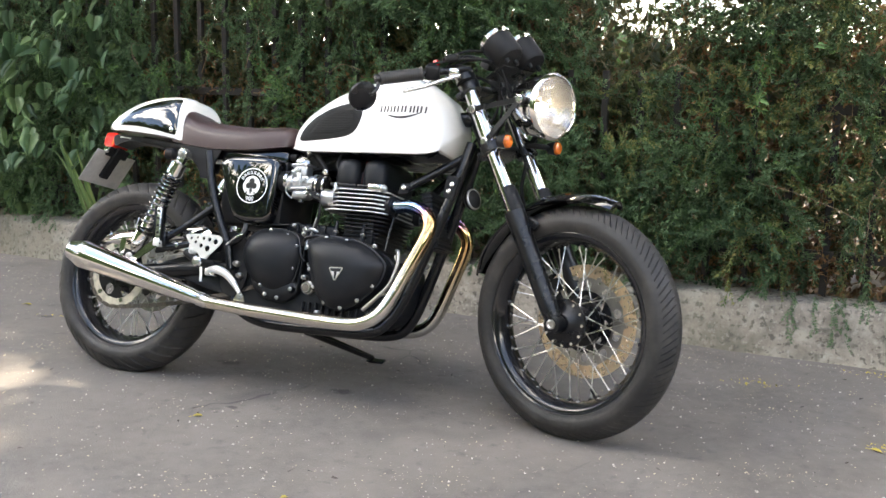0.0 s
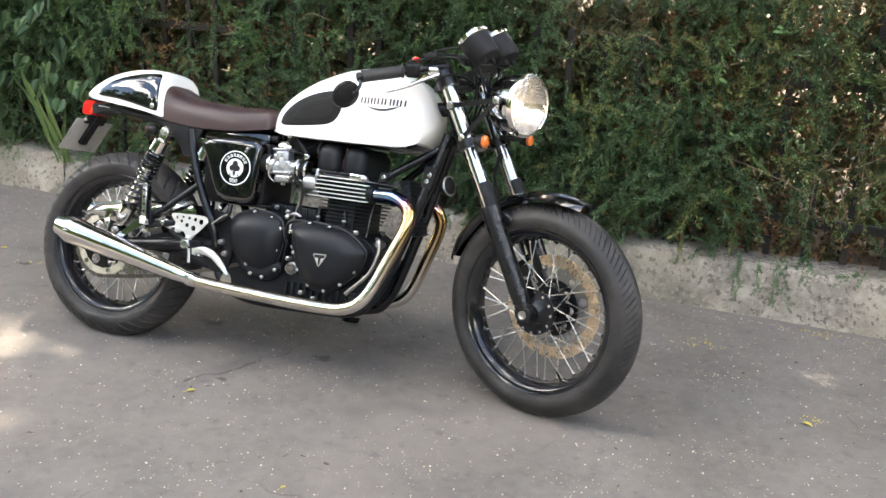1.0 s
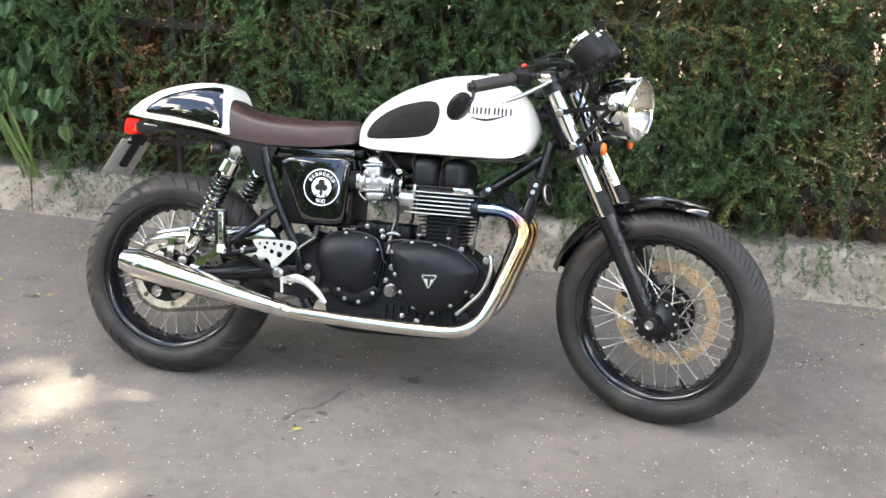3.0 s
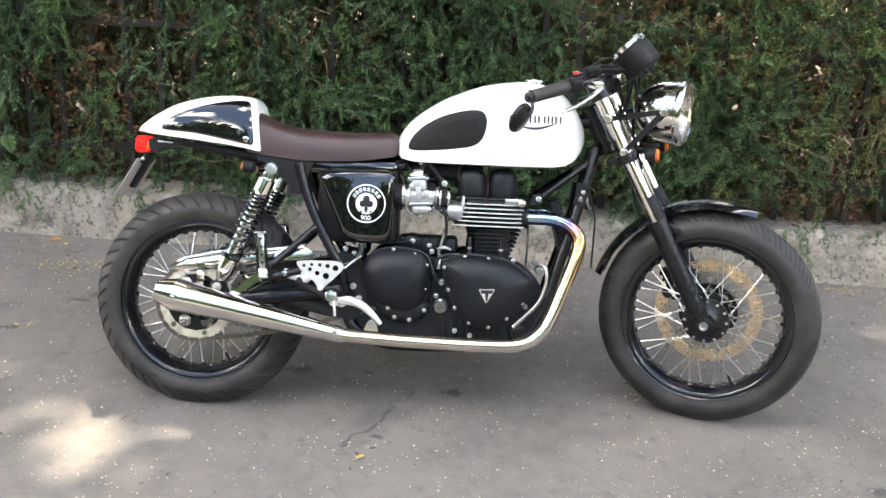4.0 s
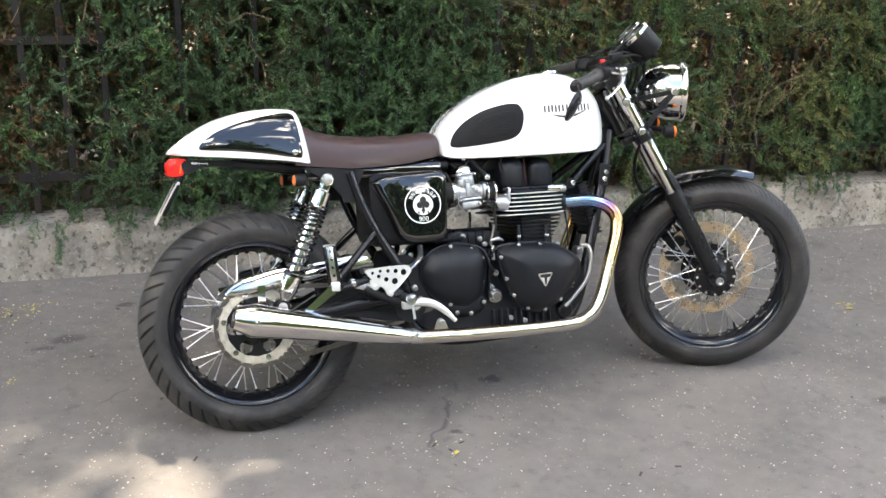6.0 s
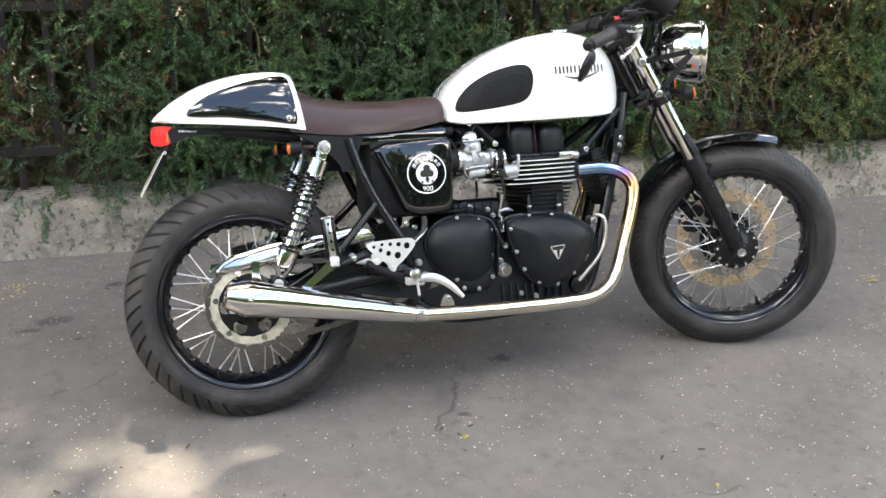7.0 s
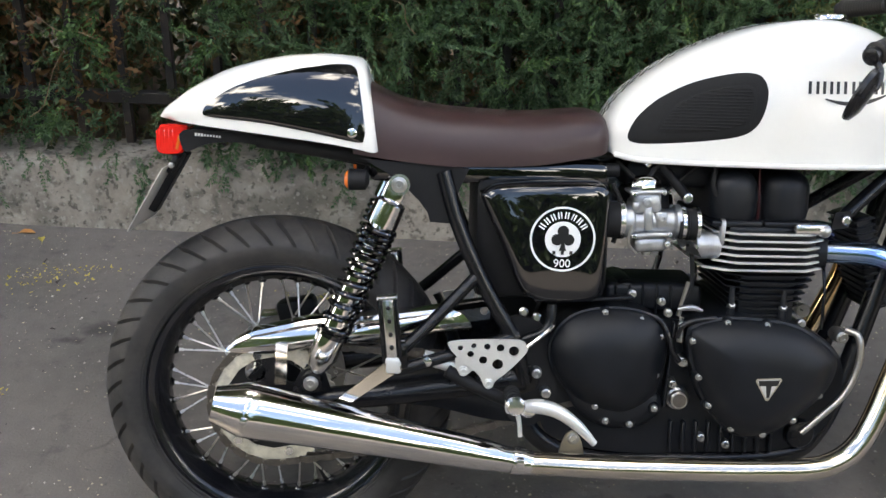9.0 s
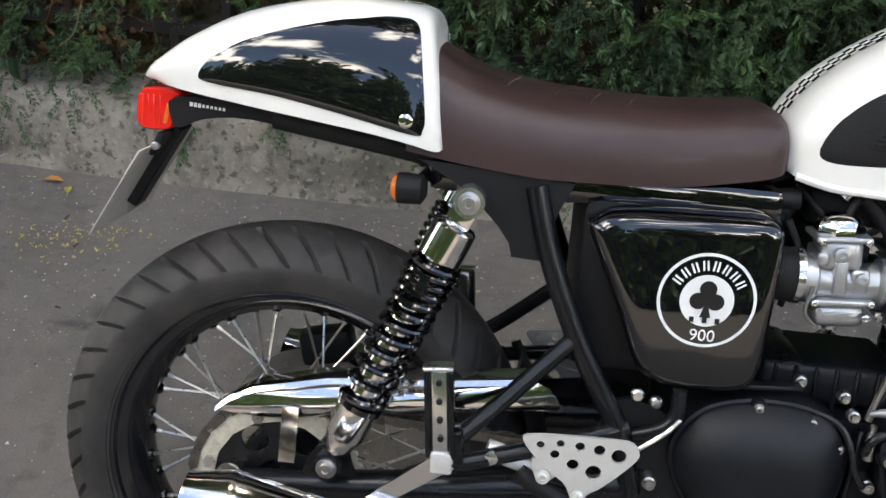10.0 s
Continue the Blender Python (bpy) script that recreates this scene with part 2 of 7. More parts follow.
def asphalt():
    m = material("worn asphalt", (0.144, 0.130, 0.117), 0.85, var=0.36, scale=2.4, bump=1.0, bscale=150, dirt=(0.178, 0.156, 0.133), dscale=1.1, damount=0.55)
    n, l, p = nodes_of(m)
    co = [x for x in n if x.type == "TEX_COORD"][0]
    # pale specks of grit
    vor = n.new("ShaderNodeTexVoronoi")
    vor.inputs["Scale"].default_value = 60
    l.new(co.outputs["Object"], vor.inputs["Vector"])
    lt = n.new("ShaderNodeMath")
    lt.operation = "LESS_THAN"
    lt.inputs[1].default_value = 0.13
    l.new(vor.outputs["Distance"], lt.inputs[0])
    mx = n.new("ShaderNodeMix")
    mx.data_type = "RGBA"
    src = p.inputs["Base Color"].links[0].from_socket
    l.new(lt.outputs[0], mx.inputs["Factor"])
    l.new(src, mx.inputs["A"])
    mx.inputs["B"].default_value = (0.168, 0.160, 0.144, 1)
    # dark oil stains and damp
    st = n.new("ShaderNodeTexNoise")
    st.inputs["Scale"].default_value, st.inputs["Detail"].default_value = 2.7, 5
    l.new(co.outputs["Object"], st.inputs["Vector"])
    sr = n.new("ShaderNodeMapRange")
    sr.inputs[1].default_value, sr.inputs[2].default_value, sr.inputs[4].default_value = 0.60, 0.74, 0.5
    l.new(st.outputs[0], sr.inputs[0])
    m2 = n.new("ShaderNodeMix")
    m2.data_type = "RGBA"
    l.new(sr.outputs[0], m2.inputs["Factor"])
    l.new(mx.outputs["Result"], m2.inputs["A"])
    m2.inputs["B"].default_value = (0.056, 0.053, 0.050, 1)
    # fine cracks, here and there
    cw = n.new("ShaderNodeTexNoise")
    cw.inputs["Scale"].default_value = 5.0
    l.new(co.outputs["Object"], cw.inputs["Vector"])
    wob = n.new("ShaderNodeMix")
    wob.data_type = "VECTOR"
    wob.inputs["Factor"].default_value = 0.12
    l.new(co.outputs["Object"], wob.inputs["A"])
    l.new(cw.outputs["Color"], wob.inputs["B"])
    cv = n.new("ShaderNodeTexVoronoi")
    cv.feature = "DISTANCE_TO_EDGE"
    cv.inputs["Scale"].default_value = 1.15
    l.new(wob.outputs["Result"], cv.inputs["Vector"])
    cr = n.new("ShaderNodeMapRange")
    cr.inputs[1].default_value, cr.inputs[2].default_value, cr.inputs[3].default_value, cr.inputs[4].default_value = 0.001, 0.005, 0.6, 0.0
    l.new(cv.outputs["Distance"], cr.inputs[0])
    cm = n.new("ShaderNodeMapRange")
    cm.inputs[1].default_value, cm.inputs[2].default_value = 0.55, 0.66
    l.new(st.outputs[0], cm.inputs[0])
    cx = n.new("ShaderNodeMath")
    cx.operation = "MULTIPLY"
    l.new(cr.outputs[0], cx.inputs[0])
    l.new(cm.outputs[0], cx.inputs[1])
    m3 = n.new("ShaderNodeMix")
    m3.data_type = "RGBA"
    l.new(cx.outputs[0], m3.inputs["Factor"])
    l.new(m2.outputs["Result"], m3.inputs["A"])
    m3.inputs["B"].default_value = (0.036, 0.034, 0.032, 1)
    src = m3.outputs["Result"]
    # worn pale and dark blotches
    for scale, lo, hi, amount, tone in ((9.0, 0.56, 0.70, 0.45, (0.172, 0.158, 0.142)), (17.0, 0.58, 0.70, 0.45, (0.068, 0.064, 0.060)), (55.0, 0.60, 0.72, 0.5, (0.184, 0.172, 0.156)), (48.0, 0.62, 0.72, 0.5, (0.060, 0.056, 0.053))):
        bt = n.new("ShaderNodeTexNoise")
        bt.inputs["Scale"].default_value, bt.inputs["Detail"].default_value, bt.inputs["Roughness"].default_value = scale, 5, 0.62
        l.new(co.outputs["Object"], bt.inputs["Vector"])
        br = n.new("ShaderNodeMapRange")
        br.inputs[1].default_value, br.inputs[2].default_value, br.inputs[4].default_value = lo, hi, amount
        l.new(bt.outputs[0], br.inputs[0])
        bx = n.new("ShaderNodeMix")
        bx.data_type = "RGBA"
        l.new(br.outputs[0], bx.inputs["Factor"])
        l.new(src, bx.inputs["A"])
        bx.inputs["B"].default_value = (*tone, 1)
        src = bx.outputs["Result"]
    # oil that dripped where cars and bikes have stood
    for sx, sy, r in ((-0.51, 0.735, 0.085), (-0.585, 0.69, 0.05), (-0.74, 0.44, 0.035), (0.545, -0.19, 0.03), (-0.30, 0.98, 0.05), (0.760, 0.080, 0.048), (0.280, 0.200, 0.056), (1.9, -0.4, 0.06)):
        d = n.new("ShaderNodeVectorMath")
        d.operation = "SUBTRACT"
        l.new(co.outputs["Object"], d.inputs[0])
        d.inputs[1].default_value = (sx, sy, 0)
        q = n.new("ShaderNodeVectorMath")
        q.operation = "MULTIPLY"
        q.inputs[1].default_value = (1.0, 1.9, 1.0)
        l.new(d.outputs[0], q.inputs[0])
        e = n.new("ShaderNodeVectorMath")
        e.operation = "LENGTH"
        l.new(q.outputs[0], e.inputs[0])
        wn2 = n.new("ShaderNodeTexNoise")
        wn2.inputs["Scale"].default_value, wn2.inputs["Detail"].default_value = 28.0, 3.0
        l.new(co.outputs["Object"], wn2.inputs["Vector"])
        s2 = n.new("ShaderNodeMath")
        s2.operation = "MULTIPLY_ADD"
        s2.inputs[1].default_value, s2.inputs[2].default_value = 0.11, -0.055
        l.new(wn2.outputs[0], s2.inputs[0])
        s3 = n.new("ShaderNodeMath")
        s3.operation = "ADD"
        l.new(e.outputs["Value"], s3.inputs[0])
        l.new(s2.outputs[0], s3.inputs[1])
        mr = n.new("ShaderNodeMapRange")
        mr.inputs[1].default_value, mr.inputs[2].default_value, mr.inputs[3].default_value, mr.inputs[4].default_value = r * 0.35, r, 0.75, 0.0
        l.new(s3.outputs[0], mr.inputs[0])
        m4 = n.new("ShaderNodeMix")
        m4.data_type = "RGBA"
        l.new(mr.outputs[0], m4.inputs["Factor"])
        l.new(src, m4.inputs["A"])
        m4.inputs["B"].default_value = (0.040, 0.038, 0.034, 1)
        src = m4.outputs["Result"]
    l.new(src, p.inputs["Base Color"])
    return m


M["asphalt"] = asphalt()
M["soil"] = material("soil and litter", (0.14, 0.095, 0.058), 0.95, var=0.5, scale=8, bump=0.9, bscale=40)
M["blade"] = leaf_material("strap leaves", (0.12, 0.20, 0.06), (0.22, 0.28, 0.09), 0.3)
M["petal"] = material("pale petals", (0.46, 0.40, 0.27), 0.7, var=0.2, island=0.35)
M["crumb"] = material("dark leaf crumbs", (0.045, 0.036, 0.028), 0.8, var=0.3, island=0.4)
M["grit"] = material("pale grit", (0.36, 0.33, 0.29), 0.85, var=0.2, island=0.5)


# ---- mesh helpers ----
def finish(name, bm, mat, sharp=38.0):
    me = bpy.data.meshes.new(name)
    bmesh.ops.recalc_face_normals(bm, faces=bm.faces)
    bm.to_mesh(me)
    bm.free()
    for poly in me.polygons:
        poly.use_smooth = True
    me.set_sharp_from_angle(angle=radians(sharp))
    for x in mat if isinstance(mat, (list, tuple)) else [mat]:
        me.materials.append(x)
    return me


def part(name, bm, mat, parent, label="", sharp=38.0):
    """One mesh object under a thing or a part."""
    ob = new(name, finish(name, bm, mat, sharp))
    ob.parent = parent
    return tagged(ob, label)


def raw(name, verts, faces, mat, smooth=False):
    """A mesh from arrays, for the many small pieces of foliage."""
    me = bpy.data.meshes.new(name)
    verts, faces = np.asarray(verts, np.float32), np.asarray(faces, np.int32)
    k = faces.shape[1]
    me.vertices.add(len(verts))
    me.vertices.foreach_set("co", verts.ravel())
    me.loops.add(faces.size)
    me.loops.foreach_set("vertex_index", faces.ravel())
    me.polygons.add(len(faces))
    me.polygons.foreach_set("loop_start", np.arange(0, faces.size, k, dtype=np.int32))
    me.update(calc_edges=True)
    me.validate()
    me.materials.append(mat)
    return me


def ring_faces(bm, rings, closed=True, cap=True):
    for a, b in zip(rings, rings[1:]):
        n = len(a)
        for i in range(n if closed else n - 1):
            j = (i + 1) % n
            bm.faces.new((a[i], a[j], b[j], b[i]))
    if cap and closed:
        bm.faces.new(list(reversed(rings[0])))
        bm.faces.new(rings[-1])


def spline(pts, n):
    """Catmull-Rom through the points, n steps between two of them."""
    pts = [Vector(p) for p in pts]
    full = [pts[0] * 2 - pts[1]] + pts + [pts[-1] * 2 - pts[-2]]
    out = []
    for i in range(1, len(full) - 2):
        a, b, c, d = full[i - 1:i + 3]
        for k in range(n):
            t = k / n
            out.append(0.5 * ((2 * b) + (c - a) * t + (2 * a - 5 * b + 4 * c - d) * t * t + (3 * b - a - 3 * c + d) * t ** 3))
    return out + [pts[-1]]


def loop2(pts, n=6):
    """A closed smooth outline in two dimensions."""
    k = len(pts)
    out = []
    for i in range(k):
        a, b, c, d = (Vector(pts[(i + j) % k]) for j in (-1, 0, 1, 2))
        for q in range(n):
            t = q / n
            out.append(0.5 * ((2 * b) + (c - a) * t + (2 * a - 5 * b + 4 * c - d) * t * t + (3 * b - a - 3 * c + d) * t ** 3))
    return out


def add_tube(bm, pts, radius, seg=12, n=6, smooth=True, cap=True):
    """A round tube along the points; radius: one number or one for each point."""
    k = len(pts)
    rads = radius if isinstance(radius, (list, tuple)) else [radius] * k
    if smooth and k > 2:
        path = spline(pts, n)
        rr = [rads[min(i // n, k - 1)] + (rads[min(i // n + 1, k - 1)] - rads[min(i // n, k - 1)]) * ((i % n) / n) for i in range(len(path))]
    else:
        path, rr = [Vector(p) for p in pts], rads
    rings, up = [], None
    for i, p in enumerate(path):
        d = (path[min(i + 1, len(path) - 1)] - path[max(i - 1, 0)]).normalized()
        if up is None:
            up = d.orthogonal().normalized()
        up = (up - d * up.dot(d)).normalized()
        side = d.cross(up)
        rings.append([bm.verts.new(p + (up * math.cos(2 * math.pi * j / seg) + side * math.sin(2 * math.pi * j / seg)) * rr[i]) for j in range(seg)])
    ring_faces(bm, rings, True, cap)
    return bm


def tube(pts, radius, seg=12, n=6, smooth=True):
    return add_tube(bmesh.new(), pts, radius, seg, n, smooth)


def add_lathe(bm, profile, m=None, seg=48, closed=False):
    """Turn a profile of (along, radius) about the local z axis, placed by m."""
    m = m or Matrix()
    rings = []
    for h, r in profile:
        rings.append([bm.verts.new(m @ Vector((r * math.cos(2 * math.pi * j / seg), r * math.sin(2 * math.pi * j / seg), h))) for j in range(seg)])
    if closed:
        rings.append(rings[0])
    ring_faces(bm, rings, True, not closed)
    return bm


def lathe(profile, m=None, seg=48, closed=False):
    return add_lathe(bmesh.new(), profile, m, seg, closed)


def aim(at, along):
    """A frame at a point, its z axis along a direction."""
    return Matrix.Translation(at) @ Vector(along).to_track_quat("Z", "Y").to_matrix().to_4x4()


def add_box(bm, m, size, bevel=0.0, seg=2):
    r = bmesh.ops.create_cube(bm, size=1.0, matrix=m @ Matrix.Diagonal((*size, 1)))
    if bevel:
        edges = list({e for v in r["verts"] for e in v.link_edges})
        bmesh.ops.bevel(bm, geom=edges, offset=bevel, segments=seg, profile=0.5, affect="EDGES")
    return bm


def box(x, y, z, size, bevel=0.003, seg=2, rx=0, ry=0, rz=0):
    return add_box(bmesh.new(), pose(x, y, z, rx, ry, rz), size, bevel, seg)


def add_plate(bm, outline, m, thick, holes=(), bevel=0.0):
    """A flat plate: an outline with round holes (x, y, r), extruded along the frame's z axis."""
    edges = []
    for pts in [list(outline)] + [[(hx + hr * math.cos(a * math.pi / 8), hy + hr * math.sin(a * math.pi / 8)) for a in range(16)] for hx, hy, hr in holes]:
        vs = [bm.verts.new((p[0], p[1], 0)) for p in pts]
        edges += [bm.edges.new((vs[i], vs[(i + 1) % len(vs)])) for i in range(len(vs))]
    got = bmesh.ops.triangle_fill(bm, use_beauty=True, edges=edges)
    faces = [f for f in got["geom"] if isinstance(f, bmesh.types.BMFace)]
    ext = bmesh.ops.extrude_face_region(bm, geom=faces, use_keep_orig=True)
    top = [v for v in ext["geom"] if isinstance(v, bmesh.types.BMVert)]
    for v in top:
        v.co.z += thick
    done = {v for f in faces for v in f.verts} | set(top)
    bmesh.ops.transform(bm, matrix=m, verts=list(done))
    return bm


def plate(outline, m, thick, holes=()):
    return add_plate(bmesh.new(), outline, m, thick, holes)


# a plate drawn in the side view (x, z) and extruded towards the right-hand side
def side_frame(y):
    return Matrix(((1, 0, 0, 0), (0, 0, -1, y), (0, 1, 0, 0), (0, 0, 0, 1)))


def patch(outline, surf, rise, rings=5, skirt=None, power=2.0, side=-1):
    """A domed skin over an outline in the side view: it lies at side * surf(x, z), raised by rise in the middle; skirt: how deep its rim reaches back."""
    bm = bmesh.new()
    c = sum((Vector(p) for p in outline), Vector((0, 0))) / len(outline)
    rows = []
    for k in range(rings + 1):
        f = 1 - (k / (rings + 0.6)) ** 1.4
        row = []
        for p in outline:
            q = c + (Vector(p) - c) * f
            row.append(bm.verts.new((q.x, side * (surf(q.x, q.y) + rise * (1 - f ** power)), q.y)))
        rows.append(row)
    if skirt:
        rows.insert(0, [bm.verts.new((p[0], side * (surf(p[0], p[1]) - skirt), p[1])) for p in outline])
    ring_faces(bm, rows, True, False)
    bm.faces.new(rows[-1])
    return bm


def bolt_mesh(r=0.0062, h=0.008):
    bm = bmesh.new()
    add_lathe(bm, [(0, r * 1.3), (0.0015, r * 1.3), (0.0016, r), (h - 0.001, r), (h, r * 0.75), (h, r * 0.45), (h - 0.003, r * 0.42)], seg=10)
    return bm


# ---- ground, kerb, fence ----
KERB_TURN = -4.6
KERB = pose(0, 1.255, 0, 0, 0, KERB_TURN)  # its x axis runs along the foot of the kerb, y goes behind it


def ground_sheet():
    bm = bmesh.new()
    xs = [-300, -60, -20, -8] + [-4 + 0.25 * i for i in range(37)] + [9, 20, 60, 300]
    ys = [-300, -60, -20, -8, -5] + [-3 + 0.25 * i for i in range(22)] + [4, 8, 20, 60, 300]
    grid = [[bm.verts.new((x, y, 0.0 if abs(x) > 7 or abs(y) > 5 else 0.006 * (noise.noise(Vector((x * 0.9, y * 0.9, 3))) - 0.1) * (0 if -0.9 < y < 0.7 and -0.6 < x < 2.2 else 1))) for x in xs] for y in ys]
    for a, b in zip(grid, grid[1:]):
        for i in range(len(xs) - 1):
            bm.faces.new((a[i], a[i + 1], b[i + 1], b[i]))
    ob = new("ground", finish("ground", bm, M["asphalt"]))
    return tagged(ob, "worn grey asphalt road with stains and fallen petals", "road", kind="structure")


ground = ground_sheet()


def kerb_block(x0, x1, seed):
    rng = random.Random(seed)
    bm = bmesh.new()
    n = int((x1 - x0) / 0.04)
    rings = []
    for i in range(n + 1):
        x = x0 + (x1 - x0) * i / n
        prof = [(0.0, -0.05), (0.004, 0.0), (0.012, 0.06), (0.016, 0.12), (0.022, 0.175), (0.032, 0.195), (0.055, 0.203), (0.13, 0.206), (0.21, 0.205), (0.225, 0.19), (0.23, -0.05)]
        ring = []
        for k, (y, z) in enumerate(prof):
            w = noise.noise(Vector((x * 3, k * 0.35, seed))) * 0.009 + noise.noise(Vector((x * 17, k * 1.3, seed))) * 0.005
            ring.append(bm.verts.new(KERB @ Vector((x, y + (w if 0 < k < 10 else 0), z + (w * 0.8 if 3 < k < 9 else 0)))))
        rings.append(ring)
    ring_faces(bm, rings, True, True)
    ob = new("kerb", finish("kerb", bm, M["concrete"], 50))
    return tagged(ob, "weathered grey concrete kerb wall along the road", "kerb", "kerb blocks", "structure")


edges_x = [-9.0, -4.15, -1.27, 1.35, 3.9, 6.6, 12.0]
for i, (a, b) in enumerate(zip(edges_x, edges_x[1:])):
    kerb_block(a + 0.004, b - 0.004, i + 1)


def soil_bed():
    bm = bmesh.new()
    rows = []
    for j in range(13):
        rows.append([bm.verts.new(KERB @ Vector((-39 + i * 1.2 if j > 7 else -12 + i * 0.4, 0.2 + j * 0.5 * (1 + 0.09 * j * j), 0.15 + 0.06 * noise.noise(Vector((i * 0.5, j * 0.7, 5)))))) for i in range(66)])
    for a, b in zip(rows, rows[1:]):
        for i in range(65):
            bm.faces.new((a[i], a[i + 1], b[i + 1], b[i]))
    ob = new("soil_bed", finish("soil_bed", bm, M["soil"]))
    return tagged(ob, "brown soil with dry leaf litter behind the kerb", "soil", kind="structure")


soil_bed()


def iron_fence():
    root = tagged(new("iron_fence"), "black painted iron railing overgrown by creepers", "fence", kind="structure")
    y = 0.19
    bm = bmesh.new()
    add_box(bm, Matrix(), (0.025, 0.025, 1.5), 0.002, 1)
    bar = finish("bar", bm, M["iron"])
    bm = bmesh.new()
    add_box(bm, Matrix(), (0.025, 0.025, 0.8), 0.002, 1)
    short_bar = finish("bar", bm, M["iron"])
    for i in range(99):
        x = -6.0 + 0.142 * i
        low = 0.3 < x < 2.3
        ob = new("bar", short_bar if low else bar)
        ob.parent = root
        ob.matrix_basis = KERB @ pose(x, y, 0.60 if low else 0.95)
    for x, z, ln in ((1.0, 0.35, 14.2), (-3.4, 0.875, 6.2), (5.0, 0.875, 6.0), (-2.9, 1.6, 6.4), (5.2, 1.6, 5.8)):
        ob = part("rail", box(x, y, z, (ln, 0.03, 0.036), 0.003, 1), M["iron"], root)
        ob.matrix_basis = KERB
    return root


iron_fence()


# ---- foliage ----
def leaf_shape(length, width, fold=0.25, droop=0.15):
    """One leaf of six corners along +x: verts and quads."""
    v = [(0, 0, 0), (0.35 * length, width / 2, fold * width / 2), (0.75 * length, width * 0.4, fold * width / 2 - droop * length * 0.4), (length, 0, -droop * length),
         (0.75 * length, -width * 0.4, fold * width / 2 - droop * length * 0.4), (0.35 * length, -width / 2, fold * width / 2)]
    return np.array(v, np.float32), np.array([(0, 1, 2, 3), (0, 3, 4, 5)], np.int32)


def small_leaf(length, width, fold=0.4):
    """A small folded leaf of four corners along +x."""
    v = [(0, 0, 0), (0.45 * length, width / 2, fold * width / 2), (length, 0, -0.1 * length), (0.45 * length, -width / 2, fold * width / 2)]
    return np.array(v, np.float32), np.array([(0, 1, 2, 3)], np.int32)


def euler_mats(rx, ry, rz):
    cx, sx, cy, sy, cz, sz = np.cos(rx), np.sin(rx), np.cos(ry), np.sin(ry), np.cos(rz), np.sin(rz)
    z, o = np.zeros_like(cx), np.ones_like(cx)
    X = np.stack([np.stack([o, z, z], -1), np.stack([z, cx, -sx], -1), np.stack([z, sx, cx], -1)], -2)
    Y = np.stack([np.stack([cy, z, sy], -1), np.stack([z, o, z], -1), np.stack([-sy, z, cy], -1)], -2)
    Z = np.stack([np.stack([cz, -sz, z], -1), np.stack([sz, cz, z], -1), np.stack([z, z, o], -1)], -2)
    return Z @ Y @ X


def scatter(verts, faces, places, mats, scales):
    """Many copies of a small mesh, joined into arrays."""
    k, n = len(verts), len(places)
    out = np.einsum("nij,kj->nki", mats, verts) * scales[:, None, None] + places[:, None, :]
    f = faces[None] + (np.arange(n) * k)[:, None, None]
    return out.reshape(-1, 3), f.reshape(-1, faces.shape[1])


def sprig(rng, leaves, length, leaf_len, leaf_w, spread=0.9, small=False):
    """A twig along +x with leaves on both sides; twig and leaves as quads."""
    vs, fs, base = [], [], 0
    v = np.array([(0, -0.0011, 0), (0, 0.0011, 0), (length, 0.0004, 0), (length, -0.0004, 0)], np.float32)
    vs.append(v)
    fs.append(np.array([(0, 1, 2, 3)], np.int32))
    base = 4
    for i in range(leaves):
        ll, lw = leaf_len * rng.uniform(0.6, 1.15), leaf_w * rng.uniform(0.7, 1.2)
        lv, lf = small_leaf(ll, lw, rng.uniform(0, 0.8)) if small else leaf_shape(ll, lw, rng.uniform(0, 0.6), rng.uniform(0, 0.35))
        a = rng.uniform(0.4, 1.2) * spread * (1 if i % 2 else -1)
        m = euler_mats(np.array(rng.uniform(-1.2, 1.2)), np.array(rng.uniform(-0.7, 0.4)), np.array(a))
        vs.append((lv @ m.T + np.array([length * (i + 0.7) / leaves, 0, 0])).astype(np.float32))
        fs.append(lf + base)
        base += len(lv)
    return np.concatenate(vs), np.concatenate(fs)


NPR = np.random.RandomState(7)
KM = np.array(KERB)


def along_kerb(p):
    return p @ KM[:3, :3].T + KM[:3, 3]


def foliage(name, label, mat, groups, category="hedge"):
    """groups: (sprig, places along the kerb, rx, ry, rz, scales)."""
    V, F, base = [], [], 0
    for (sv, sf), places, rx, ry, rz, sc in groups:
        m = euler_mats(rx, ry, rz + radians(KERB_TURN))
        v, f = scatter(sv, sf, along_kerb(places), m, sc)
        V.append(v)
        F.append(f + base)
        base += len(v)
    ob = new(name, raw(name, np.concatenate(V), np.concatenate(F), mat))
    return tagged(ob, label, category, kind="stuff")


def clumpy(n, x0, x1, z0, z1, seed, power=1.0):
    """Places with thick and thin spots: x, z drawn against a noise field."""
    out = []
    r = random.Random(seed)
    while len(out) < n:
        x, z = r.uniform(x0, x1), z0 + (z1 - z0) * r.random() ** power
        d = noise.noise(Vector((x * 1.7, z * 1.7, seed))) + 0.6 * noise.noise(Vector((x * 4.5, z * 4.5, seed + 9)))
        gap = 0.55 if z > 1.09 + 3.0 * max(0.0, abs(x - 1.37) - 0.34) else 0.0
        if r.random() < 0.62 + 0.9 * d - gap:
            out.append((x, z))
    return np.array(out)


def bulge(x, z, seed=0.0):
    """How far the leafy face stands out in front of the railing."""
    return 0.10 * noise.noise(Vector((x * 1.1, z * 1.3, 20 + seed))) + 0.06 * noise.noise(Vector((x * 3.1, z * 3.3, 40 + seed)))


